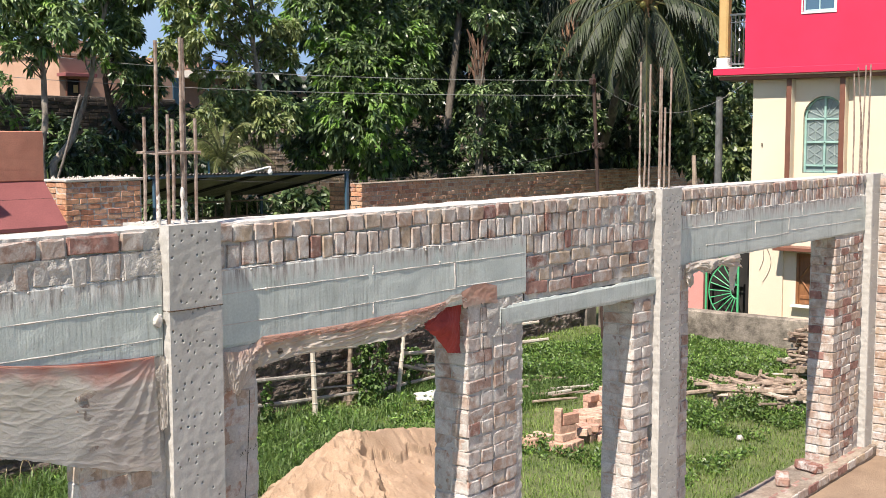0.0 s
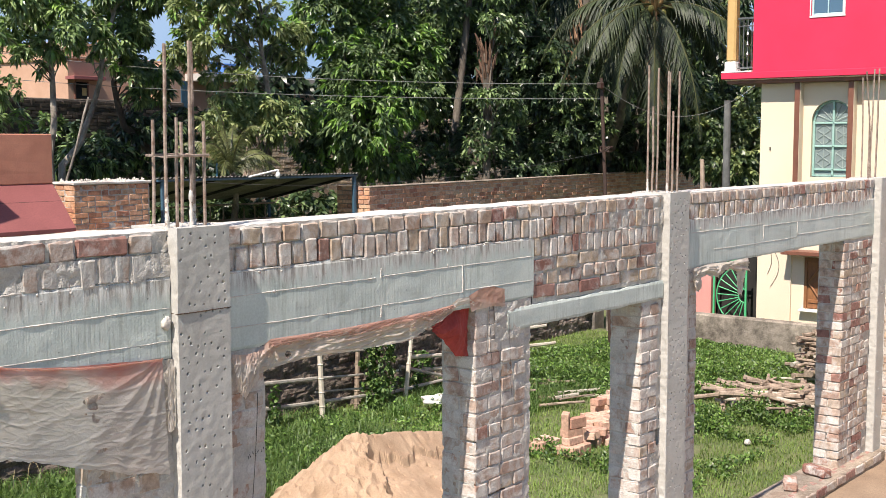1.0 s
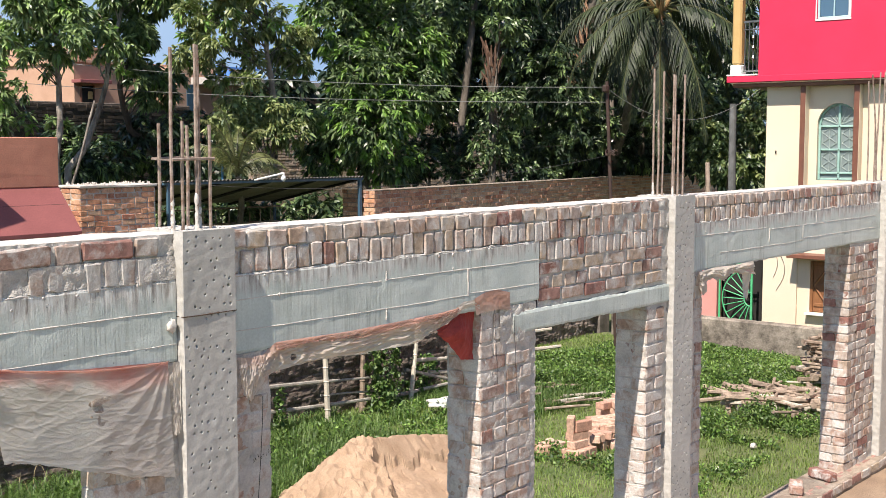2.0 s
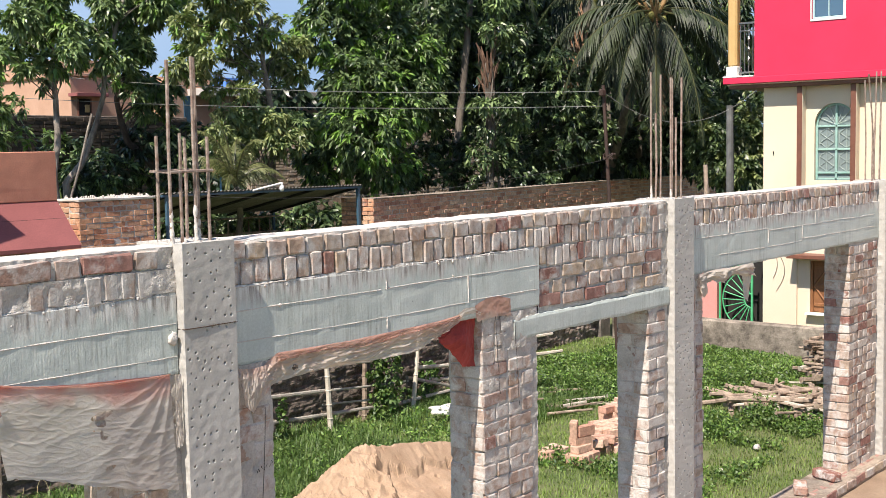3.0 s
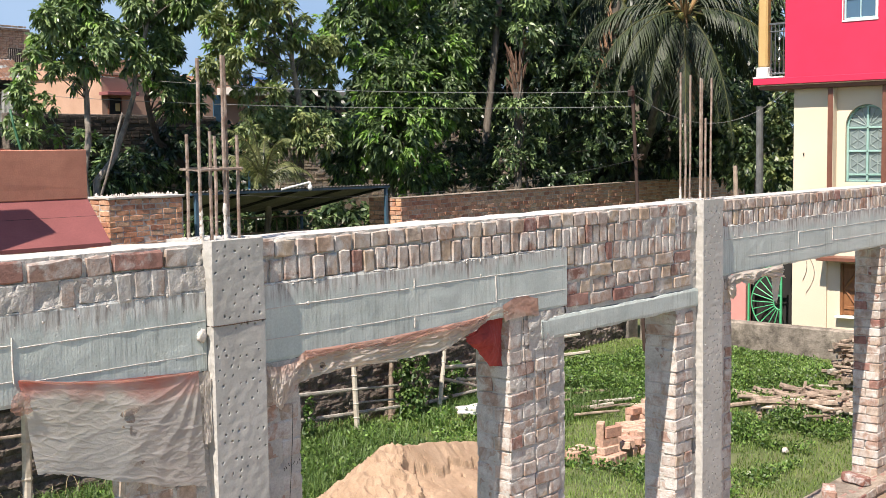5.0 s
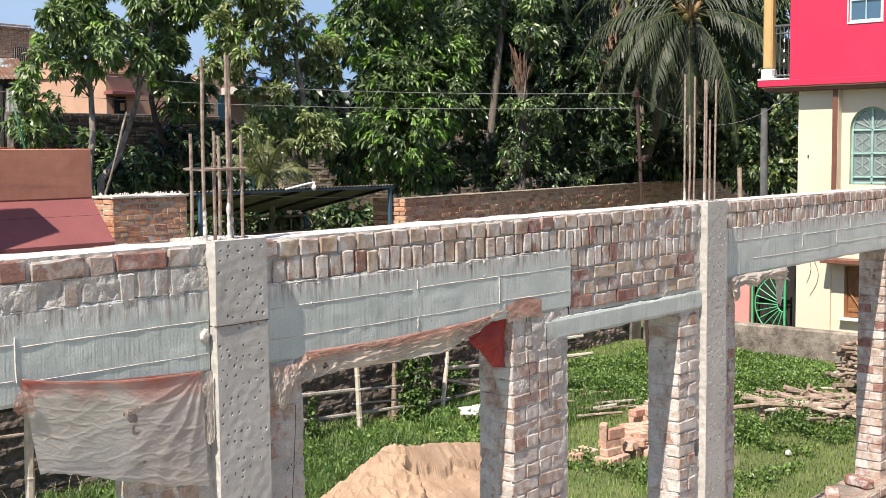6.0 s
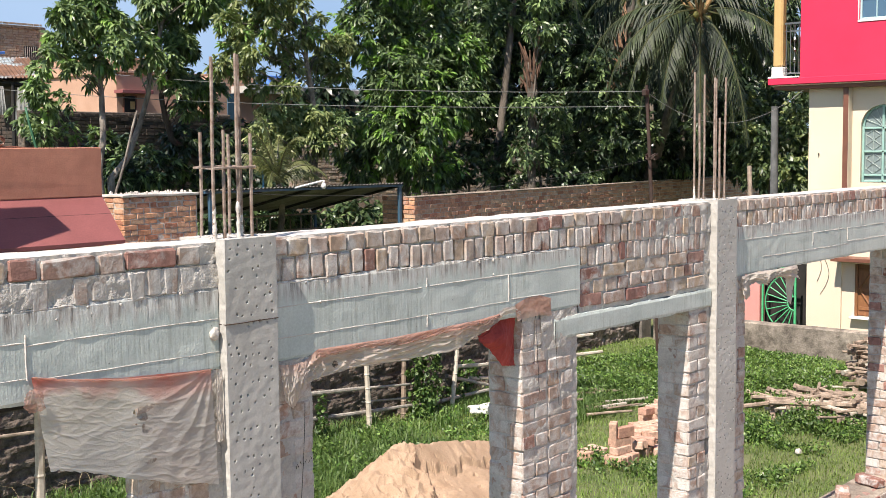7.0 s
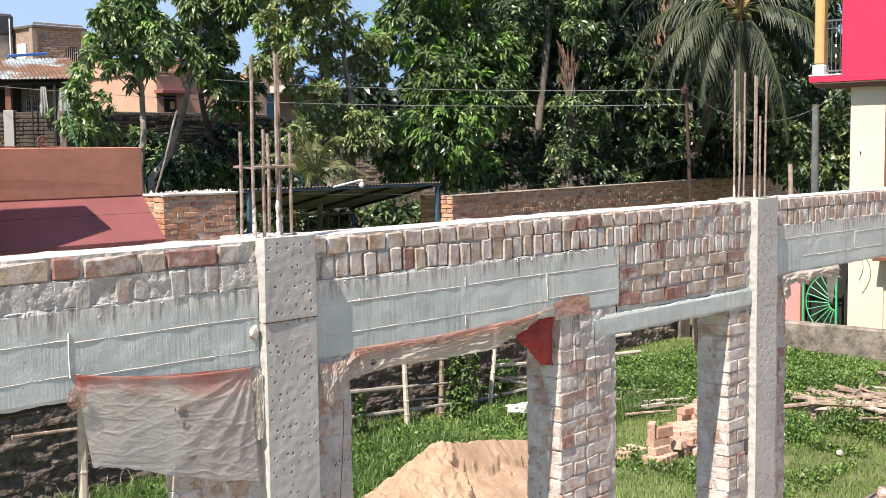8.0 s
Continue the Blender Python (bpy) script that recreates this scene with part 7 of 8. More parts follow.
def lump(name, at, size, mat, label, category, seed, flat=1.0):
    bm = bmesh.new()
    bmesh.ops.create_icosphere(bm, subdivisions=3, radius=1.0)
    for v in bm.verts:
        k = 1 + 0.35 * noise.noise(v.co * 1.6 + Vector((seed, 0, 0))) + 0.15 * noise.noise(v.co * 4 + Vector((seed, 0, 0)))
        v.co = Vector((v.co.x * size[0], v.co.y * size[1], max(-0.3, v.co.z) * size[2])) * k
    ob = part(name, bm, mat, smooth=True)
    ob.location = at
    return tagged(ob, label, category)


s = lump("sack", (10.1, 8.1, 0.13), (0.26, 0.11, 0.07), SACK, "crumpled white sack lying in the grass", "sack", 3)
s.rotation_euler = (0, 0, radians(-40))
lump("stone", (10.83, 4.82, 0.03), (0.036, 0.032, 0.036), STONE, "pale lump of stone on the grass", "stone", 5)
lump("stone", (9.9, 4.75, 0.02), (0.035, 0.028, 0.02), STONE, "small pale stone on the grass", "stone", 8)
lump("stone", (10.3, 5.3, 0.02), (0.035, 0.03, 0.02), STONE, "small pale stone on the grass", "stone", 9)
# loose slabs on the plinth
FIXED = set()
for k, (x, y, rz, w) in enumerate(((10.13, 4.09, 24, 0.12), (10.68, 4.06, 70, 0.13))):
    bm = bmesh.new()
    add_box(bm, -w, w, -0.06, 0.06, -0.04, 0.04, 0.012, 3, 0.026, k + 4)
    ob = part("broken_block", bm, BRICK)
    ob.matrix_world = pose(x, y, -0.082, 2, -2, rz)
    FIXED.add(ob)
    tagged(ob, "broken mortar-crusted brick lying on the plinth", "block", "loose blocks on the plinth")
for ob in set(bpy.data.objects) - BEFORE - FIXED:
    if ob.parent is None:
        ob.matrix_basis = LOWER @ ob.matrix_basis

# service pole, cables, stakes
POLE = plain("rusty_pole", (0.035, 0.022, 0.018), (0.075, 0.045, 0.034), 8, 0.7, 0.3)
pole = thing("service_pole", (17.35, 10.25, 0), "thin rusty service pole carrying two cables", "pole")
bm = bmesh.new()
add_rod(bm, (-0.02, -0.05, -0.9), (0.06, 0.27, 4.05), 0.036, 0.029, 10)
part("mast", bm, POLE, pole)
bm = bmesh.new()
add_box(bm, -0.07, 0.07, 0.21, 0.29, 3.86, 3.98, 0.02)
part("bracket", bm, POLE, pole)
bm = bmesh.new()
add_tube(bm, [(0.1 * math.cos(i * 0.7), 0.12 + 0.1 * math.sin(i * 0.7), 2.85 + 0.05 * math.sin(i * 1.3)) for i in range(22)], [0.012] * 22, 5)
part("cable_coil", bm, POLE, pole, "loose coil of cable")
CABLE = plain("cable", (0.10, 0.105, 0.10), (0.19, 0.195, 0.185), 6, 0.75)
DARK_CABLE = plain("dark_cable", (0.015, 0.015, 0.016), (0.035, 0.035, 0.036), 6, 0.8)


def cable(a, b, sag, r=0.0065, label="grey overhead cable sagging between pole and houses", mat=None):
    a, b = Vector(a), Vector(b)
    bm = bmesh.new()
    add_tube(bm, [a.lerp(b, i / 40) - Vector((0, 0, sag * 4 * (i / 40) * (1 - i / 40))) for i in range(41)], [r] * 41, 5)
    tagged(part("cable", bm, mat or CABLE), label, "cable")


cable((17.41, 10.5, 3.95), (13.0, 29.2, 5.7), 0.36)
cable((17.41, 10.5, 3.70), (12.2, 29.9, 5.0), 0.27)
cable((17.41, 10.5, 3.93), (20.3, 9.05, 4.0), 0.55, 0.0055, "slack service cable from the pole to the pink house")
cable((17.41, 10.5, 2.8), (12.0, 15.6, 2.4), 0.3, 0.004, "dark cable from the pole to the lean-to", DARK_CABLE)
bm = bmesh.new()
add_rod(bm, (24.2, 11.4, -0.9), (24.25, 11.45, 3.87), 0.10, 0.075, 12)
tagged(part("concrete_pole", bm, plain("pole_grey", (0.08, 0.085, 0.085), (0.17, 0.175, 0.175), 4, 0.9)), "grey concrete utility pole beside the shrub", "pole")
stake = cane("wooden_stake", (8.70, 4.30, 2.3), (8.69, 4.31, 2.86), 0.022, OLD_BAMBOO, None, "", False)
tagged(stake, "short wooden stake standing behind the wall top", "stake")

# pipes and a stick among the trees
def standing(name, a, b, r, mat, label, category):
    bm = bmesh.new()
    a, b = Vector(a), Vector(b)
    low = a + (a - b) * ((a.z + 0.3) / max(0.1, b.z - a.z))
    add_tube(bm, [low.lerp(b, i / 14) + Vector((0.012 * math.sin(i * 1.3), 0, 0)) for i in range(15)], [r * (1 - 0.02 * i) for i in range(15)], 8)
    tagged(part(name, bm, mat, smooth=True), label, category)


standing("pipe", (16.61, 19.38, 3.60), (16.65, 19.41, 4.17), 0.03, plain("blue_pipe_paint", (0.05, 0.20, 0.36), (0.09, 0.28, 0.45), 6, 0.5), "thin blue pipe standing among the mango trees", "pipe")
standing("stick", (11.92, 17.82, 2.38), (12.24, 17.61, 3.74), 0.028, PALE_BARK, "long bare stick leaning against the mango trunk", "stick")
standing("pole", (12.70, 21.77, 3.12), (12.62, 21.95, 3.94), 0.035, plain("green_pole_paint", (0.01, 0.07, 0.03), (0.03, 0.13, 0.06), 6, 0.6), "dark green slanting pole beside the tin-roofed house", "pole")
# ---- plastic sheets and rags on the beams ----
def plastic_mat(name, tint, clear=0.3, stain=None, fine=16, crumple=0.6):
    m, nt, b = shader(name, 0.38)
    v = where(nt)
    c = ramp(nt, noise_of(nt, v, 5, 5, 0.6), [(0.3, tuple(t * 0.78 for t in tint)), (0.7, tint)])
    if stain:
        col, z0, z1, *slope = stain
        sep = nt.nodes.new("ShaderNodeSeparateXYZ")
        nt.links.new(v, sep.inputs[0])
        wob = nd(nt, "Math")
        wob.operation = "MULTIPLY_ADD"
        wob.inputs[1].default_value, wob.inputs[2].default_value = 0.24, -0.12
        nt.links.new(noise_of(nt, v, 4, 3, 0.6), wob.inputs[0])
        ad = nd(nt, "Math")
        nt.links.new(sep.outputs["Z"], ad.inputs[0])
        if slope:
            tip = nd(nt, "Math")
            tip.operation = "MULTIPLY_ADD"
            tip.inputs[1].default_value = slope[0]
            nt.links.new(sep.outputs["X"], tip.inputs[0])
            nt.links.new(sep.outputs["Z"], tip.inputs[2])
            nt.links.new(tip.outputs[0], ad.inputs[0])
        nt.links.new(wob.outputs[0], ad.inputs[1])
        mr = nt.nodes.new("ShaderNodeMapRange")
        mr.inputs["From Min"].default_value, mr.inputs["From Max"].default_value = z0, z1
        nt.links.new(ad.outputs[0], mr.inputs["Value"])
        c = mix(nt, mr.outputs[0], c, col)
    nt.links.new(c, b.inputs["Base Color"])
    bump(nt, b, noise_of(nt, where(nt, stretch=(0.6, 1, 1.4)), fine, 6, 0.7, 0.35), crumple, 0.012)
    tr = nt.nodes.new("ShaderNodeBsdfTranslucent")
    nt.links.new(c, tr.inputs["Color"])
    a = nt.nodes.new("ShaderNodeMixShader")
    a.inputs[0].default_value = 0.45
    nt.links.new(b.outputs[0], a.inputs[1])
    nt.links.new(tr.outputs[0], a.inputs[2])
    tp = nt.nodes.new("ShaderNodeBsdfTransparent")
    o = nt.nodes.new("ShaderNodeMixShader")
    o.inputs[0].default_value = clear
    nt.links.new(a.outputs[0], o.inputs[1])
    nt.links.new(tp.outputs[0], o.inputs[2])
    nt.links.new(o.outputs[0], nt.nodes["Material Output"].inputs["Surface"])
    return m


FILM = plastic_mat("milky_plastic", (0.70, 0.655, 0.605), 0.05, ((0.58, 0.17, 0.125), 2.365, 2.46, 0.125), fine=26)
FILM2 = plastic_mat("dirty_plastic", (0.76, 0.67, 0.59), 0.10, ((0.62, 0.36, 0.28), 2.0, 2.10), 12, 0.3)
EDGE = plastic_mat("red_plastic", (0.72, 0.42, 0.34), 0.45)
RAG_RED = plain("red_cloth", (0.27, 0.028, 0.022), (0.40, 0.055, 0.045), 7, 0.75, relief=0.2)
RAG = plastic_mat("pale_rag", (0.78, 0.70, 0.62), 0.0, fine=30)


def sheet(name, mat, label, category, top, bottom, y=3.95, nu=90, nv=40, fold=0.012, freq=9.0, holes=(), seed=0, bulge=0.02, pinch=None, fray=0.012, lines=3.0, hang=False):
    """A hanging sheet between an upper and a lower line of (x, z) points, with folds and torn holes."""
    def along(line, s):
        k = s * (len(line) - 1)
        i = min(int(k), len(line) - 2)
        f = k - i
        return line[i][0] * (1 - f) + line[i + 1][0] * f, line[i][1] * (1 - f) + line[i + 1][1] * f
    bm = bmesh.new()
    grid = []
    for i in range(nu + 1):
        row, s = [], i / nu
        (xa, za), (xb, zb) = along(top, s), along(bottom, s)
        for j in range(nv + 1):
            t = j / nv
            x, z = xa + (xb - xa) * t, za + (zb - za) * t
            d = fold * 0.7 * noise.noise((s * freq * 0.3 + t * 0.8, t * lines, seed)) - fold * 0.5 * (1 - min(1, abs(noise.noise((s * freq * 0.8 + t, t * lines * 1.6 + s * 3, seed + 3))) * 4)) - fold * 0.25 * (1 - min(1, abs(noise.noise((s * freq * 2.1, t * lines * 4, seed + 6))) * 4))
            if pinch:
                for cx, cz in pinch:
                    a, r = math.atan2(z - cz, x - cx), math.hypot(x - cx, z - cz)
                    d += 0.004 * math.sin(a * 19 + 2 * noise.noise((r * 5, a * 2, seed))) * math.exp(-r * 2.2) * min(1, r * 14) + 0.0014 * math.sin(a * 57 + 5 * noise.noise((r * 4, a * 3, seed + 4))) * math.exp(-r * 1.1)
            d -= bulge * math.sin(t * 3.14) * math.sin(s * 3.14)
            if hang:
                d = -abs(d) * min(1.0, t * 5)
            if j == nv:
                z += fray * (0.7 * noise.noise((s * 9, 0, seed + 1)) + 0.4 * noise.noise((s * 31, 0, seed + 1)))
            row.append(bm.verts.new((x, y + d, z)))
        grid.append(row)
    for a, b in zip(grid, grid[1:]):
        for j in range(nv):
            c = (a[j].co + b[j + 1].co) / 2
            if any(((c.x - hx) / rx) ** 2 + ((c.z - hz) / rz) ** 2 < 1 + 0.6 * noise.noise((c.x * 30, c.z * 30, 2)) for hx, hz, rx, rz in holes):
                continue
            bm.faces.new((a[j], a[j + 1], b[j + 1], b[j]))
    ob = part(name, bm, mat, smooth=True)
    return tagged(ob, label, category)


def crease(n):
    return 1.0 - min(1.0, abs(n) * 2.6)


def fine_crease(n):
    """A narrow ridge where a noise changes sign."""
    return max(0.0, 1.0 - abs(n) * 5.0) ** 1.5


def hung_film():
    """A sheet tied at its two upper corners: folds that run to the knots, swags between them and fine crumpling all over."""
    top = ((2.259, 2.182), (2.45, 2.146), (2.66, 2.122), (2.87, 2.108), (3.075, 2.092))
    low = ((2.300, 1.826), (2.45, 1.794), (2.68, 1.712), (2.88, 1.652), (3.092, 1.598))
    holes = ((2.728, 1.982, 0.050, 0.015, 0.15), (2.722, 1.962, 0.026, 0.020, -0.3), (2.725, 1.905, 0.008, 0.018, 0.3), (2.738, 1.893, 0.016, 0.007, 0.0), (2.757, 1.768, 0.026, 0.008, 0.1), (2.69, 1.93, 0.005, 0.004, 0))
    nu, nv = 220, 150
    bm = bmesh.new()
    grid = []
    for i in range(nu + 1):
        s = i / nu
        k = min(3, int(s * 4))
        f = s * 4 - k
        xa, za = (top[k][q] * (1 - f) + top[k + 1][q] * f for q in (0, 1))
        xb, zb = (low[k][q] * (1 - f) + low[k + 1][q] * f for q in (0, 1))
        zb += 0.010 * noise.noise((s * 6, 0, 3)) + 0.004 * noise.noise((s * 26, 0, 4))
        row = []
        for j in range(nv + 1):
            t = j / nv
            x, z = xa + (xb - xa) * t, za + (zb - za) * t
            if i in (0, nu):
                x += 0.006 * noise.noise((z * 14, i, 5))
            d = -0.009 * math.sin(t * 3.1416) * math.sin(s * 3.1416)
            for cx, cz, n_, amp, fade in ((3.085, 2.10, 9.0, 0.013, 2.4), (2.25, 2.195, 8.0, 0.009, 3.0)):
                r, a = math.hypot(x - cx, z - cz), math.atan2(z - cz, x - cx)
                d -= amp * crease(0.45 * math.sin(a * n_ + 1.3 * noise.noise((r * 4, a * 1.5, n_)))) * min(1.0, r * 7) * math.exp(-r * fade)
            w = z - 0.30 * (x - 2.67) ** 2 + 0.10 * (x - 2.67)
            patch = 0.65 + 0.5 * noise.noise((x * 3.1, z * 3.7, 21))
            d -= min(1.0, t * 7) * (0.0034 * fine_crease(noise.noise((x * 2.4, w * 9.5, 11))) + patch * (0.0040 * fine_crease(noise.noise((x * 6.5, w * 21, 12))) + 0.0026 * fine_crease(noise.noise((x * 15 + z * 6, w * 36, 13)))))
            d += 0.0015 * noise.noise((x * 5, z * 5, 14))
            d = d * 0.5 - 0.030 * t * (1 - 0.6 * s)
            row.append(bm.verts.new((x * 1.006, 3.982 + d, 3.0 - (3.0 - z) * 1.006)))
        grid.append(row)
    for a, b in zip(grid, grid[1:]):
        for j in range(nv):
            c = (a[j].co + b[j + 1].co) / 2
            if any(((c.x / 1.006 - hx) / rx) ** 2 + ((c.z - hz + 0.006 - tl * (c.x - hx)) / rz) ** 2 < 1 + 0.35 * noise.noise((c.x * 40, c.z * 40, 2)) for hx, hz, rx, rz, tl in holes):
                continue
            bm.faces.new((a[j], a[j + 1], b[j + 1], b[j]))
    ob = part("plastic_sheet", bm, FILM, smooth=True)
    tagged(ob, "wrinkled milky plastic sheet with a red edge, torn in places", "plastic sheet")
    bm = bmesh.new()
    pts = [(2.273 + 0.821 * i / 40, 3.976, 2.178 - 0.19 * (i / 40) + 0.10 * (i / 40) ** 2 + 0.003 * noise.noise((i * 0.5, 0, 1))) for i in range(41)]
    add_tube(bm, pts, [0.003 + 0.002 * abs(noise.noise((i * 0.4, 3, 1))) for i in range(41)], 6)
    part("red_edge", bm, EDGE, ob, "faded red rolled edge", True)


hung_film()
sheet("plastic_knot", EDGE, "reddish knot of bunched plastic", "plastic sheet", [(2.235, 2.13), (2.265, 2.14), (2.30, 2.12)], [(2.22, 2.075), (2.25, 2.05), (2.31, 2.055)], 3.962, 24, 16, 0.012, 5, (), 31, 0.006)
sheet("plastic_strip", RAG, "narrow pale strip of torn plastic hanging by the column", "plastic sheet", [(3.115, 2.085), (3.15, 2.08)], [(3.112, 1.77), (3.14, 1.78)], 3.975, 10, 40, 0.010, 3, (), 5, 0.0)
drape = sheet("plastic_drape", FILM2, "crumpled dirty plastic hanging from the beam edge", "plastic sheet",
      [(3.62, 2.03), (3.72, 2.085), (4.2, 2.075), (4.6, 2.08), (4.9, 2.085), (5.10, 2.10)], [(3.60, 1.93), (3.75, 1.955), (3.95, 1.965), (4.37, 1.955), (4.7, 1.95), (4.88, 2.0), (5.07, 2.055)], 3.997,
      240, 44, 0.020, 15, [(3.83, 2.0, 0.016, 0.016)], 7, 0.006, None, 0.008, 2.0, hang=True)
hem = sheet("hem", EDGE, "faded red hem of the plastic", "", [(3.72, 2.088), (4.2, 2.078), (4.6, 2.083), (4.9, 2.088), (5.08, 2.10)], [(3.72, 2.052), (4.0, 2.055), (4.3, 2.035), (4.6, 2.05), (4.9, 2.062), (5.08, 2.08)], 3.993, 160, 10, 0.018, 15, (), 8, 0.004, hang=True)
hem.parent = drape
sheet("plastic_drape", FILM2, "torn plastic bunched on the brick pier", "plastic sheet", [(3.46, 2.055), (3.55, 2.04), (3.64, 2.05)], [(3.50, 1.88), (3.54, 1.84), (3.62, 1.93)], 3.972, 60, 40, 0.012, 9, (), 9, 0.012)
sheet("plastic_fold", RAG, "pale fold of plastic curled over the beam corner", "plastic sheet", [(5.06, 2.10), (5.12, 2.13), (5.22, 2.13), (5.28, 2.10)], [(5.07, 2.06), (5.12, 2.085), (5.22, 2.095), (5.27, 2.075)], 3.994, 40, 12, 0.005, 6, (), 11, 0.003)
sheet("red_cloth", RAG_RED, "red cloth hanging in the corner of the opening", "cloth", [(4.975, 1.99), (5.13, 2.05), (5.20, 2.055), (5.285, 2.055)], [(4.975, 1.955), (5.08, 1.89), (5.17, 1.792), (5.283, 1.778)], 4.055, 60, 34, 0.020, 5, (), 13, 0.035, None, 0.006, 1.2)
sheet("sacking_patch", FILM2, "patch of reddish sacking stuck to the beam", "cloth", [(5.22, 2.135), (5.33, 2.165), (5.45, 2.165), (5.56, 2.14)], [(5.24, 2.045), (5.35, 2.05), (5.46, 2.05), (5.57, 2.035)], 3.993, 40, 14, 0.006, 9, (), 15, 0.0)
sheet("torn_rag", RAG, "torn pale rag hanging from the far beam", "cloth", [(7.92, 2.06), (8.2, 2.075), (8.45, 2.065), (8.86, 2.07)], [(7.94, 1.96), (8.1, 2.0), (8.3, 1.96), (8.45, 2.01), (8.62, 1.99), (8.86, 1.96)], 3.978, 90, 20, 0.03, 9, (), 17, 0.02, None, 0.05, hang=True)
sheet("torn_rag", RAG, "torn pale rag hanging from the far beam", "cloth", [(8.66, 2.05), (8.84, 2.06)], [(8.70, 1.80), (8.76, 1.77)], 3.985, 16, 30, 0.014, 4, (), 19, 0.01, None, 0.03)
sheet("torn_rag", RAG, "torn pale rag hanging from the far beam", "cloth", [(7.92, 2.05), (8.06, 2.06)], [(7.97, 1.88), (8.06, 1.90)], 3.985, 16, 30, 0.014, 4, (), 23, 0.01, None, 0.03)

# prop and form board under the near beam
tagged(cane("bamboo_prop", (2.315, 4.04, -0.52), (2.33, 4.04, 2.07), 0.024, BAMBOO), "pale bamboo prop standing under the beam", "prop")
tagged(part("form_board", box(1.2, 2.29, 4.06, 4.22, 2.048, 2.070, 0.004, 2, 0.004), DARK), "rough form board remaining under the beam", "board")
# mortar lump by the column, scrawled marks on the pier
s_ = bmesh.new()
bmesh.ops.create_icosphere(s_, subdivisions=3, radius=1.0)
for v in s_.verts:
    k = 1 + 0.4 * noise.noise(v.co * 1.7) + 0.2 * noise.noise(v.co * 4)
    v.co = Vector((3.128 + v.co.x * 0.022 * k, 3.992 + v.co.y * 0.016 * k, 2.235 + v.co.z * 0.027 * k))
tagged(part("mortar_lump", s_, CAP, None, smooth=True), "pale lump of mortar stuck beside the column", "mortar")
bm = bmesh.new()
for k in range(9):
    x = 3.562 + 0.016 * k + RND.uniform(-0.004, 0.004)
    z = 1.555 + 0.004 * k + RND.uniform(-0.012, 0.012)
    add_tube(bm, [(x + 0.004 * math.sin(i * 1.3 + k), 3.9825, z + RND.uniform(0.003, 0.007) * i) for i in range(4)], [0.001, 0.0022, 0.0018, 0.0008], 4)
tagged(part("scrawled_mark", bm, DARK), "row of black scrawled marks on the grey pier", "mark")
# loose twine down the piers
for x, za, zb in ((5.40, 2.055, 1.60), (5.59, 2.0, 1.50)):
    bm = bmesh.new()
    add_tube(bm, [(x + 0.035 * (i / 12) + 0.003 * math.sin(i * 1.7), 3.982, za + (zb - za) * i / 12) for i in range(13)], [0.0014] * 13, 5)
    tagged(part("twine", bm, DARK), "black twine hanging down the pier", "twine")
bm = bmesh.new()
add_tube(bm, [(3.60 - 0.09 * (i / 20) ** 1.4, 3.955, 1.86 - 0.9 * i / 20) for i in range(21)], [0.0018] * 21, 5)
tagged(part("twine", bm, DARK), "black twine hanging down the pier", "twine")
# ---- grass and weeds ----
def blades(name, xy, z, height, width, lean, mat):
    """Bent grass blades: three triangles each."""
    n = len(xy)
    h = height * NP.uniform(0.55, 1.25, (n, 1))
    a = NP.uniform(0, 6.2832, (n, 1))
    d = np.concatenate([np.cos(a), np.sin(a), np.zeros((n, 1))], 1)
    s = np.concatenate([-np.sin(a), np.cos(a), np.zeros((n, 1))], 1) * width * NP.uniform(0.7, 1.3, (n, 1))
    base = np.concatenate([xy, z], 1)
    k = lean * NP.uniform(0.3, 1.6, (n, 1))
    mid = base + d * h * k * 0.35 + np.array([0, 0, 1.0]) * h * 0.62
    tip = base + d * h * k + np.array([0, 0, 1.0]) * h * (1.0 - 0.25 * k)
    v = np.stack([base - s, base + s, mid - s * 0.8, mid + s * 0.8, tip], 1)
    f = np.array([[0, 1, 3], [0, 3, 2], [2, 3, 4]])
    return fill_mesh(name, v.reshape(-1, 3), (np.arange(n)[:, None, None] * 5 + f[None]).reshape(-1, 3), [mat])


def scatter(n, x0, x1, y0, y1, keep):
    p = np.stack([NP.uniform(x0, x1, n), NP.uniform(y0, y1, n)], 1)
    ok = np.array([keep(x, y) for x, y in p])
    p = p[ok] * 1.16667
    return p, np.array([[ground_z(x, y) - 0.01] for x, y in p])


def lawn(x, y):
    bare = noise.noise((x * 0.9, y * 0.9, 11)) + 0.5 * noise.noise((x * 2.7, y * 2.7, 5))
    path = abs(y - 5.0 - 0.25 * math.sin(x * 1.3)) < 0.10 and noise.noise((x * 3, y * 3, 1)) > -0.25 and x < 10.5
    return bare > -0.58 and not path and math.hypot((x - 7.12) / 1.2, (y - 6.32) / 1.12) > 0.92


def near_fence(x, y):
    return noise.noise((x * 1.1, y * 1.1, 21)) > -0.35 and not (8.9 < x < 9.6 and y < 8.2) and math.hypot(x - 10.05, y - 8.0) > 0.42


def weedy(x, y):
    return noise.noise((x * 0.9, y * 0.9, 31)) + 0.4 * noise.noise((x * 3, y * 3, 3)) > -0.28 and y < 9.2


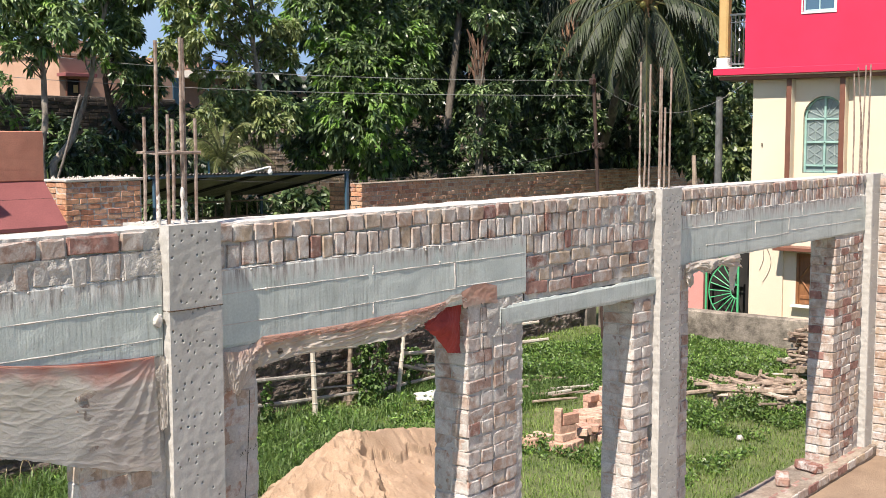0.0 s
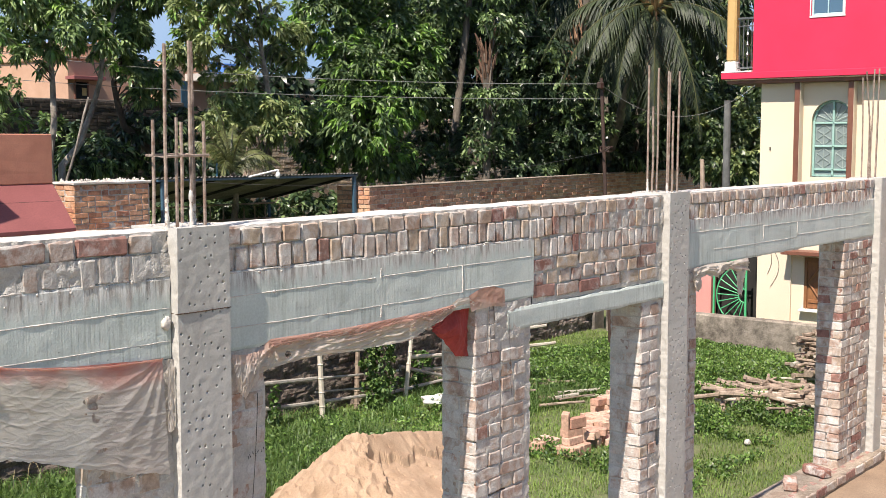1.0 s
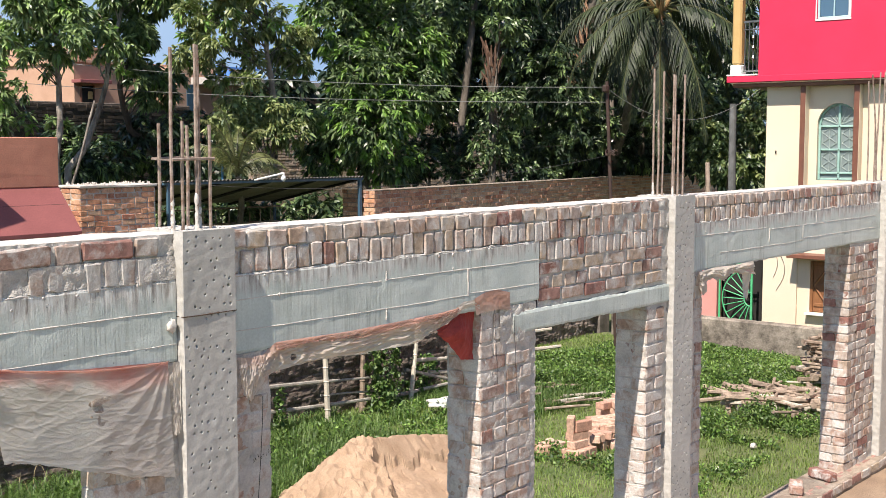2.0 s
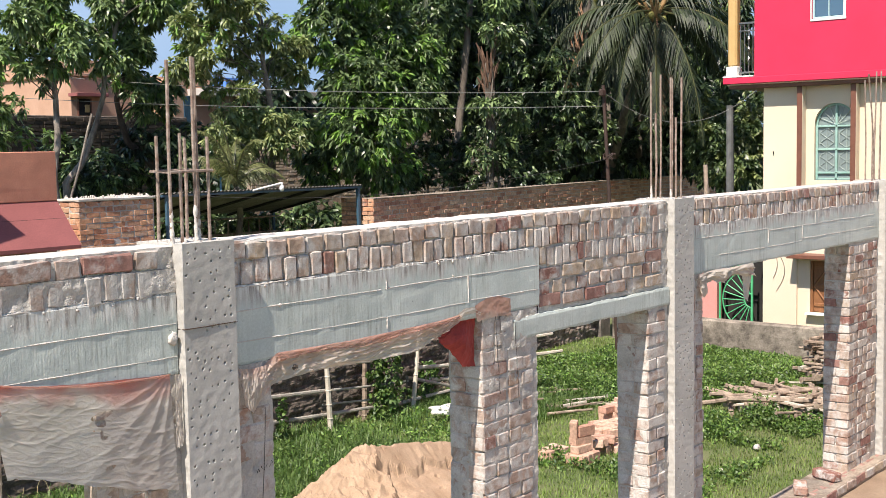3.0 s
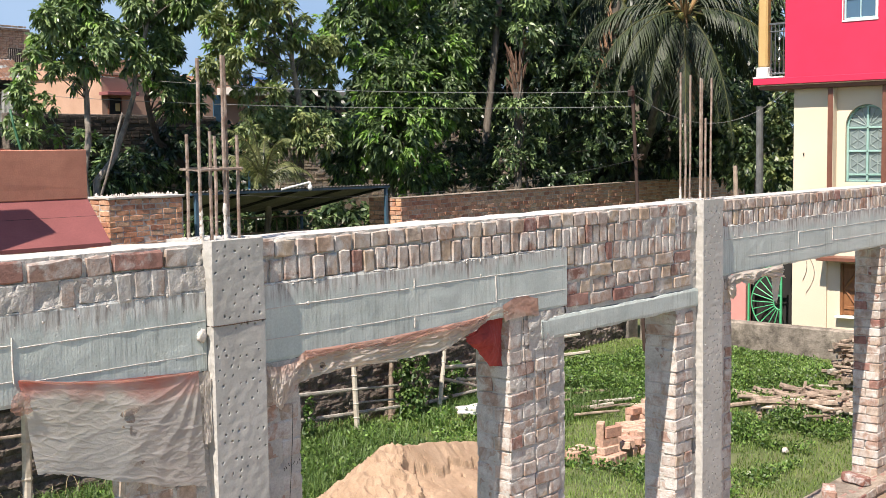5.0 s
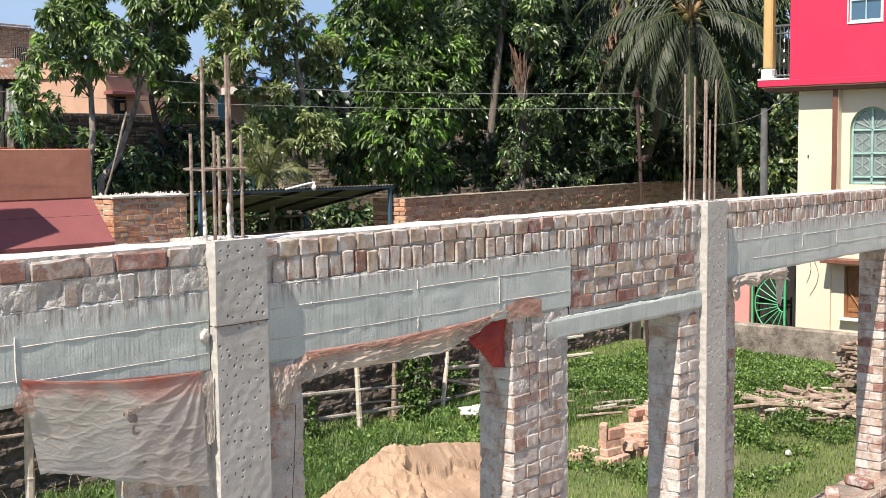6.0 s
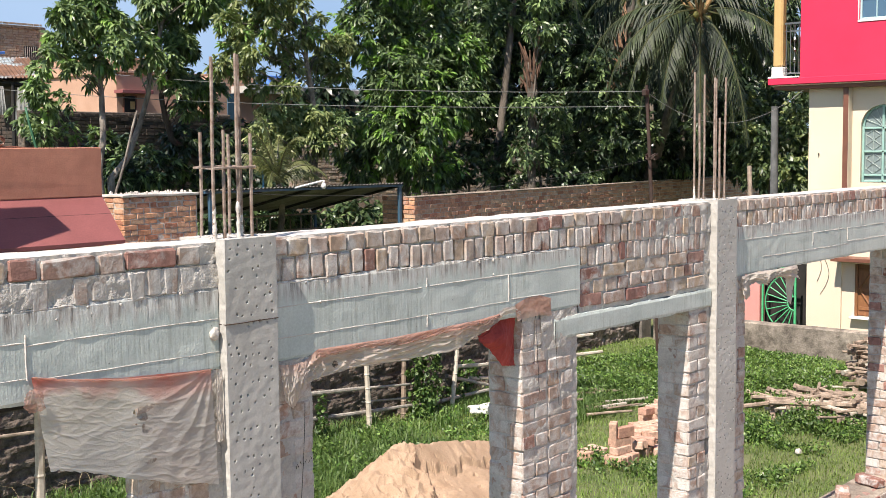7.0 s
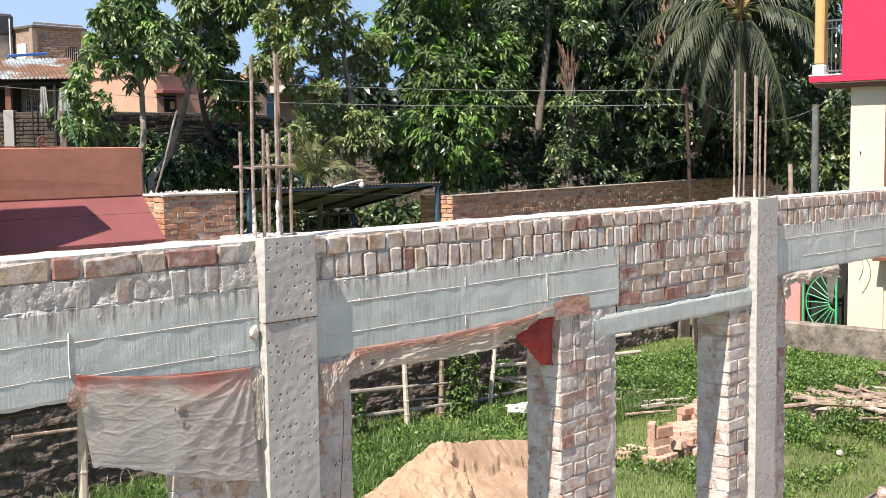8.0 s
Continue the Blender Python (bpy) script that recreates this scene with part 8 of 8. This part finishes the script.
xy, z = scatter(120000, 4.2, 16.0, 4.1, 9.9, lawn)
tagged(new("grass", blades("grass", xy, z, 0.072, 0.0034, 0.7, GRASS)), "short green lawn grass with worn patches", "grass", "", "stuff")
xy, z = scatter(30000, 3.0, 12.6, 7.2, 9.05, near_fence)
tagged(new("tall_grass", blades("tall_grass", xy, z, 0.21, 0.0052, 0.9, TALL)), "tall rank grass along the bamboo fence", "grass", "", "stuff")
xy, z = scatter(120, 3.0, 12.0, 8.7, 9.1, lambda x, y: True)
tagged(new("dry_stalks", blades("dry_stalks", xy, z, 0.4, 0.004, 0.9, STRAW)), "dry stalks at the foot of the old wall", "grass", "", "stuff")
# broad-leaved weeds
xy1, z1 = scatter(5200, 11.6, 16.0, 5.9, 9.8, weedy)
xy2, z2 = scatter(1500, 7.6, 12.0, 4.5, 8.0, lambda x, y: noise.noise((x * 0.8, y * 0.8, 41)) > 0.12 and lawn(x, y))
xy3, z3 = scatter(1300, 10.9, 13.6, 4.6, 6.2, lambda x, y: noise.noise((x * 1.2, y * 1.2, 47)) > -0.1)
xy4, z4 = scatter(350, 5.0, 12.2, 7.3, 8.7, lambda x, y: noise.noise((x * 1.1, y * 1.1, 51)) > -0.15 and math.hypot((x - 7.12) / 1.2, (y - 6.32) / 1.12) > 1.0)
pxy, pz = np.concatenate([xy1, xy2, xy3, xy4]), np.concatenate([z1, z2, z3, z4])
tall = np.concatenate([np.full(len(xy1), 0.22), np.full(len(xy2), 0.10), np.full(len(xy3), 0.16), np.full(len(xy4), 0.15)])
tall[:len(xy1)] *= np.clip(1.25 - (xy1[:, 1] / 1.16667 - 7.5) * 0.45, 0.4, 1.0) * np.clip((14.6 - xy1[:, 0] / 1.16667) * 1.6, 0.25, 1.0)
tall *= np.array([0.3 + 1.5 * max(0.0, 0.5 + noise.noise((x * 1.5, y * 1.5, 8)) + 0.35 * noise.noise((x * 4.2, y * 4.2, 5))) for x, y in pxy])
per = 20
base = np.repeat(np.concatenate([pxy, pz], 1), per, 0)
h = np.repeat(tall, per)[:, None]
base = base + NP.normal(0, 0.042, base.shape) * np.array([1, 1, 0]) + np.array([0, 0, 1.0]) * h * NP.uniform(0.1, 1.0, (len(base), 1))
way = NP.normal(0, 1, base.shape) + np.array([0, 0, 0.9])
young = (NP.random(len(base)) < 0.25).astype(np.int32)
tagged(new("weeds", leaves("weeds", base, way, 0.056, 0.021, [WEED, YOUNG], young, 0.15)), "dense broad-leaved weeds in the yard", "weeds", "", "stuff")
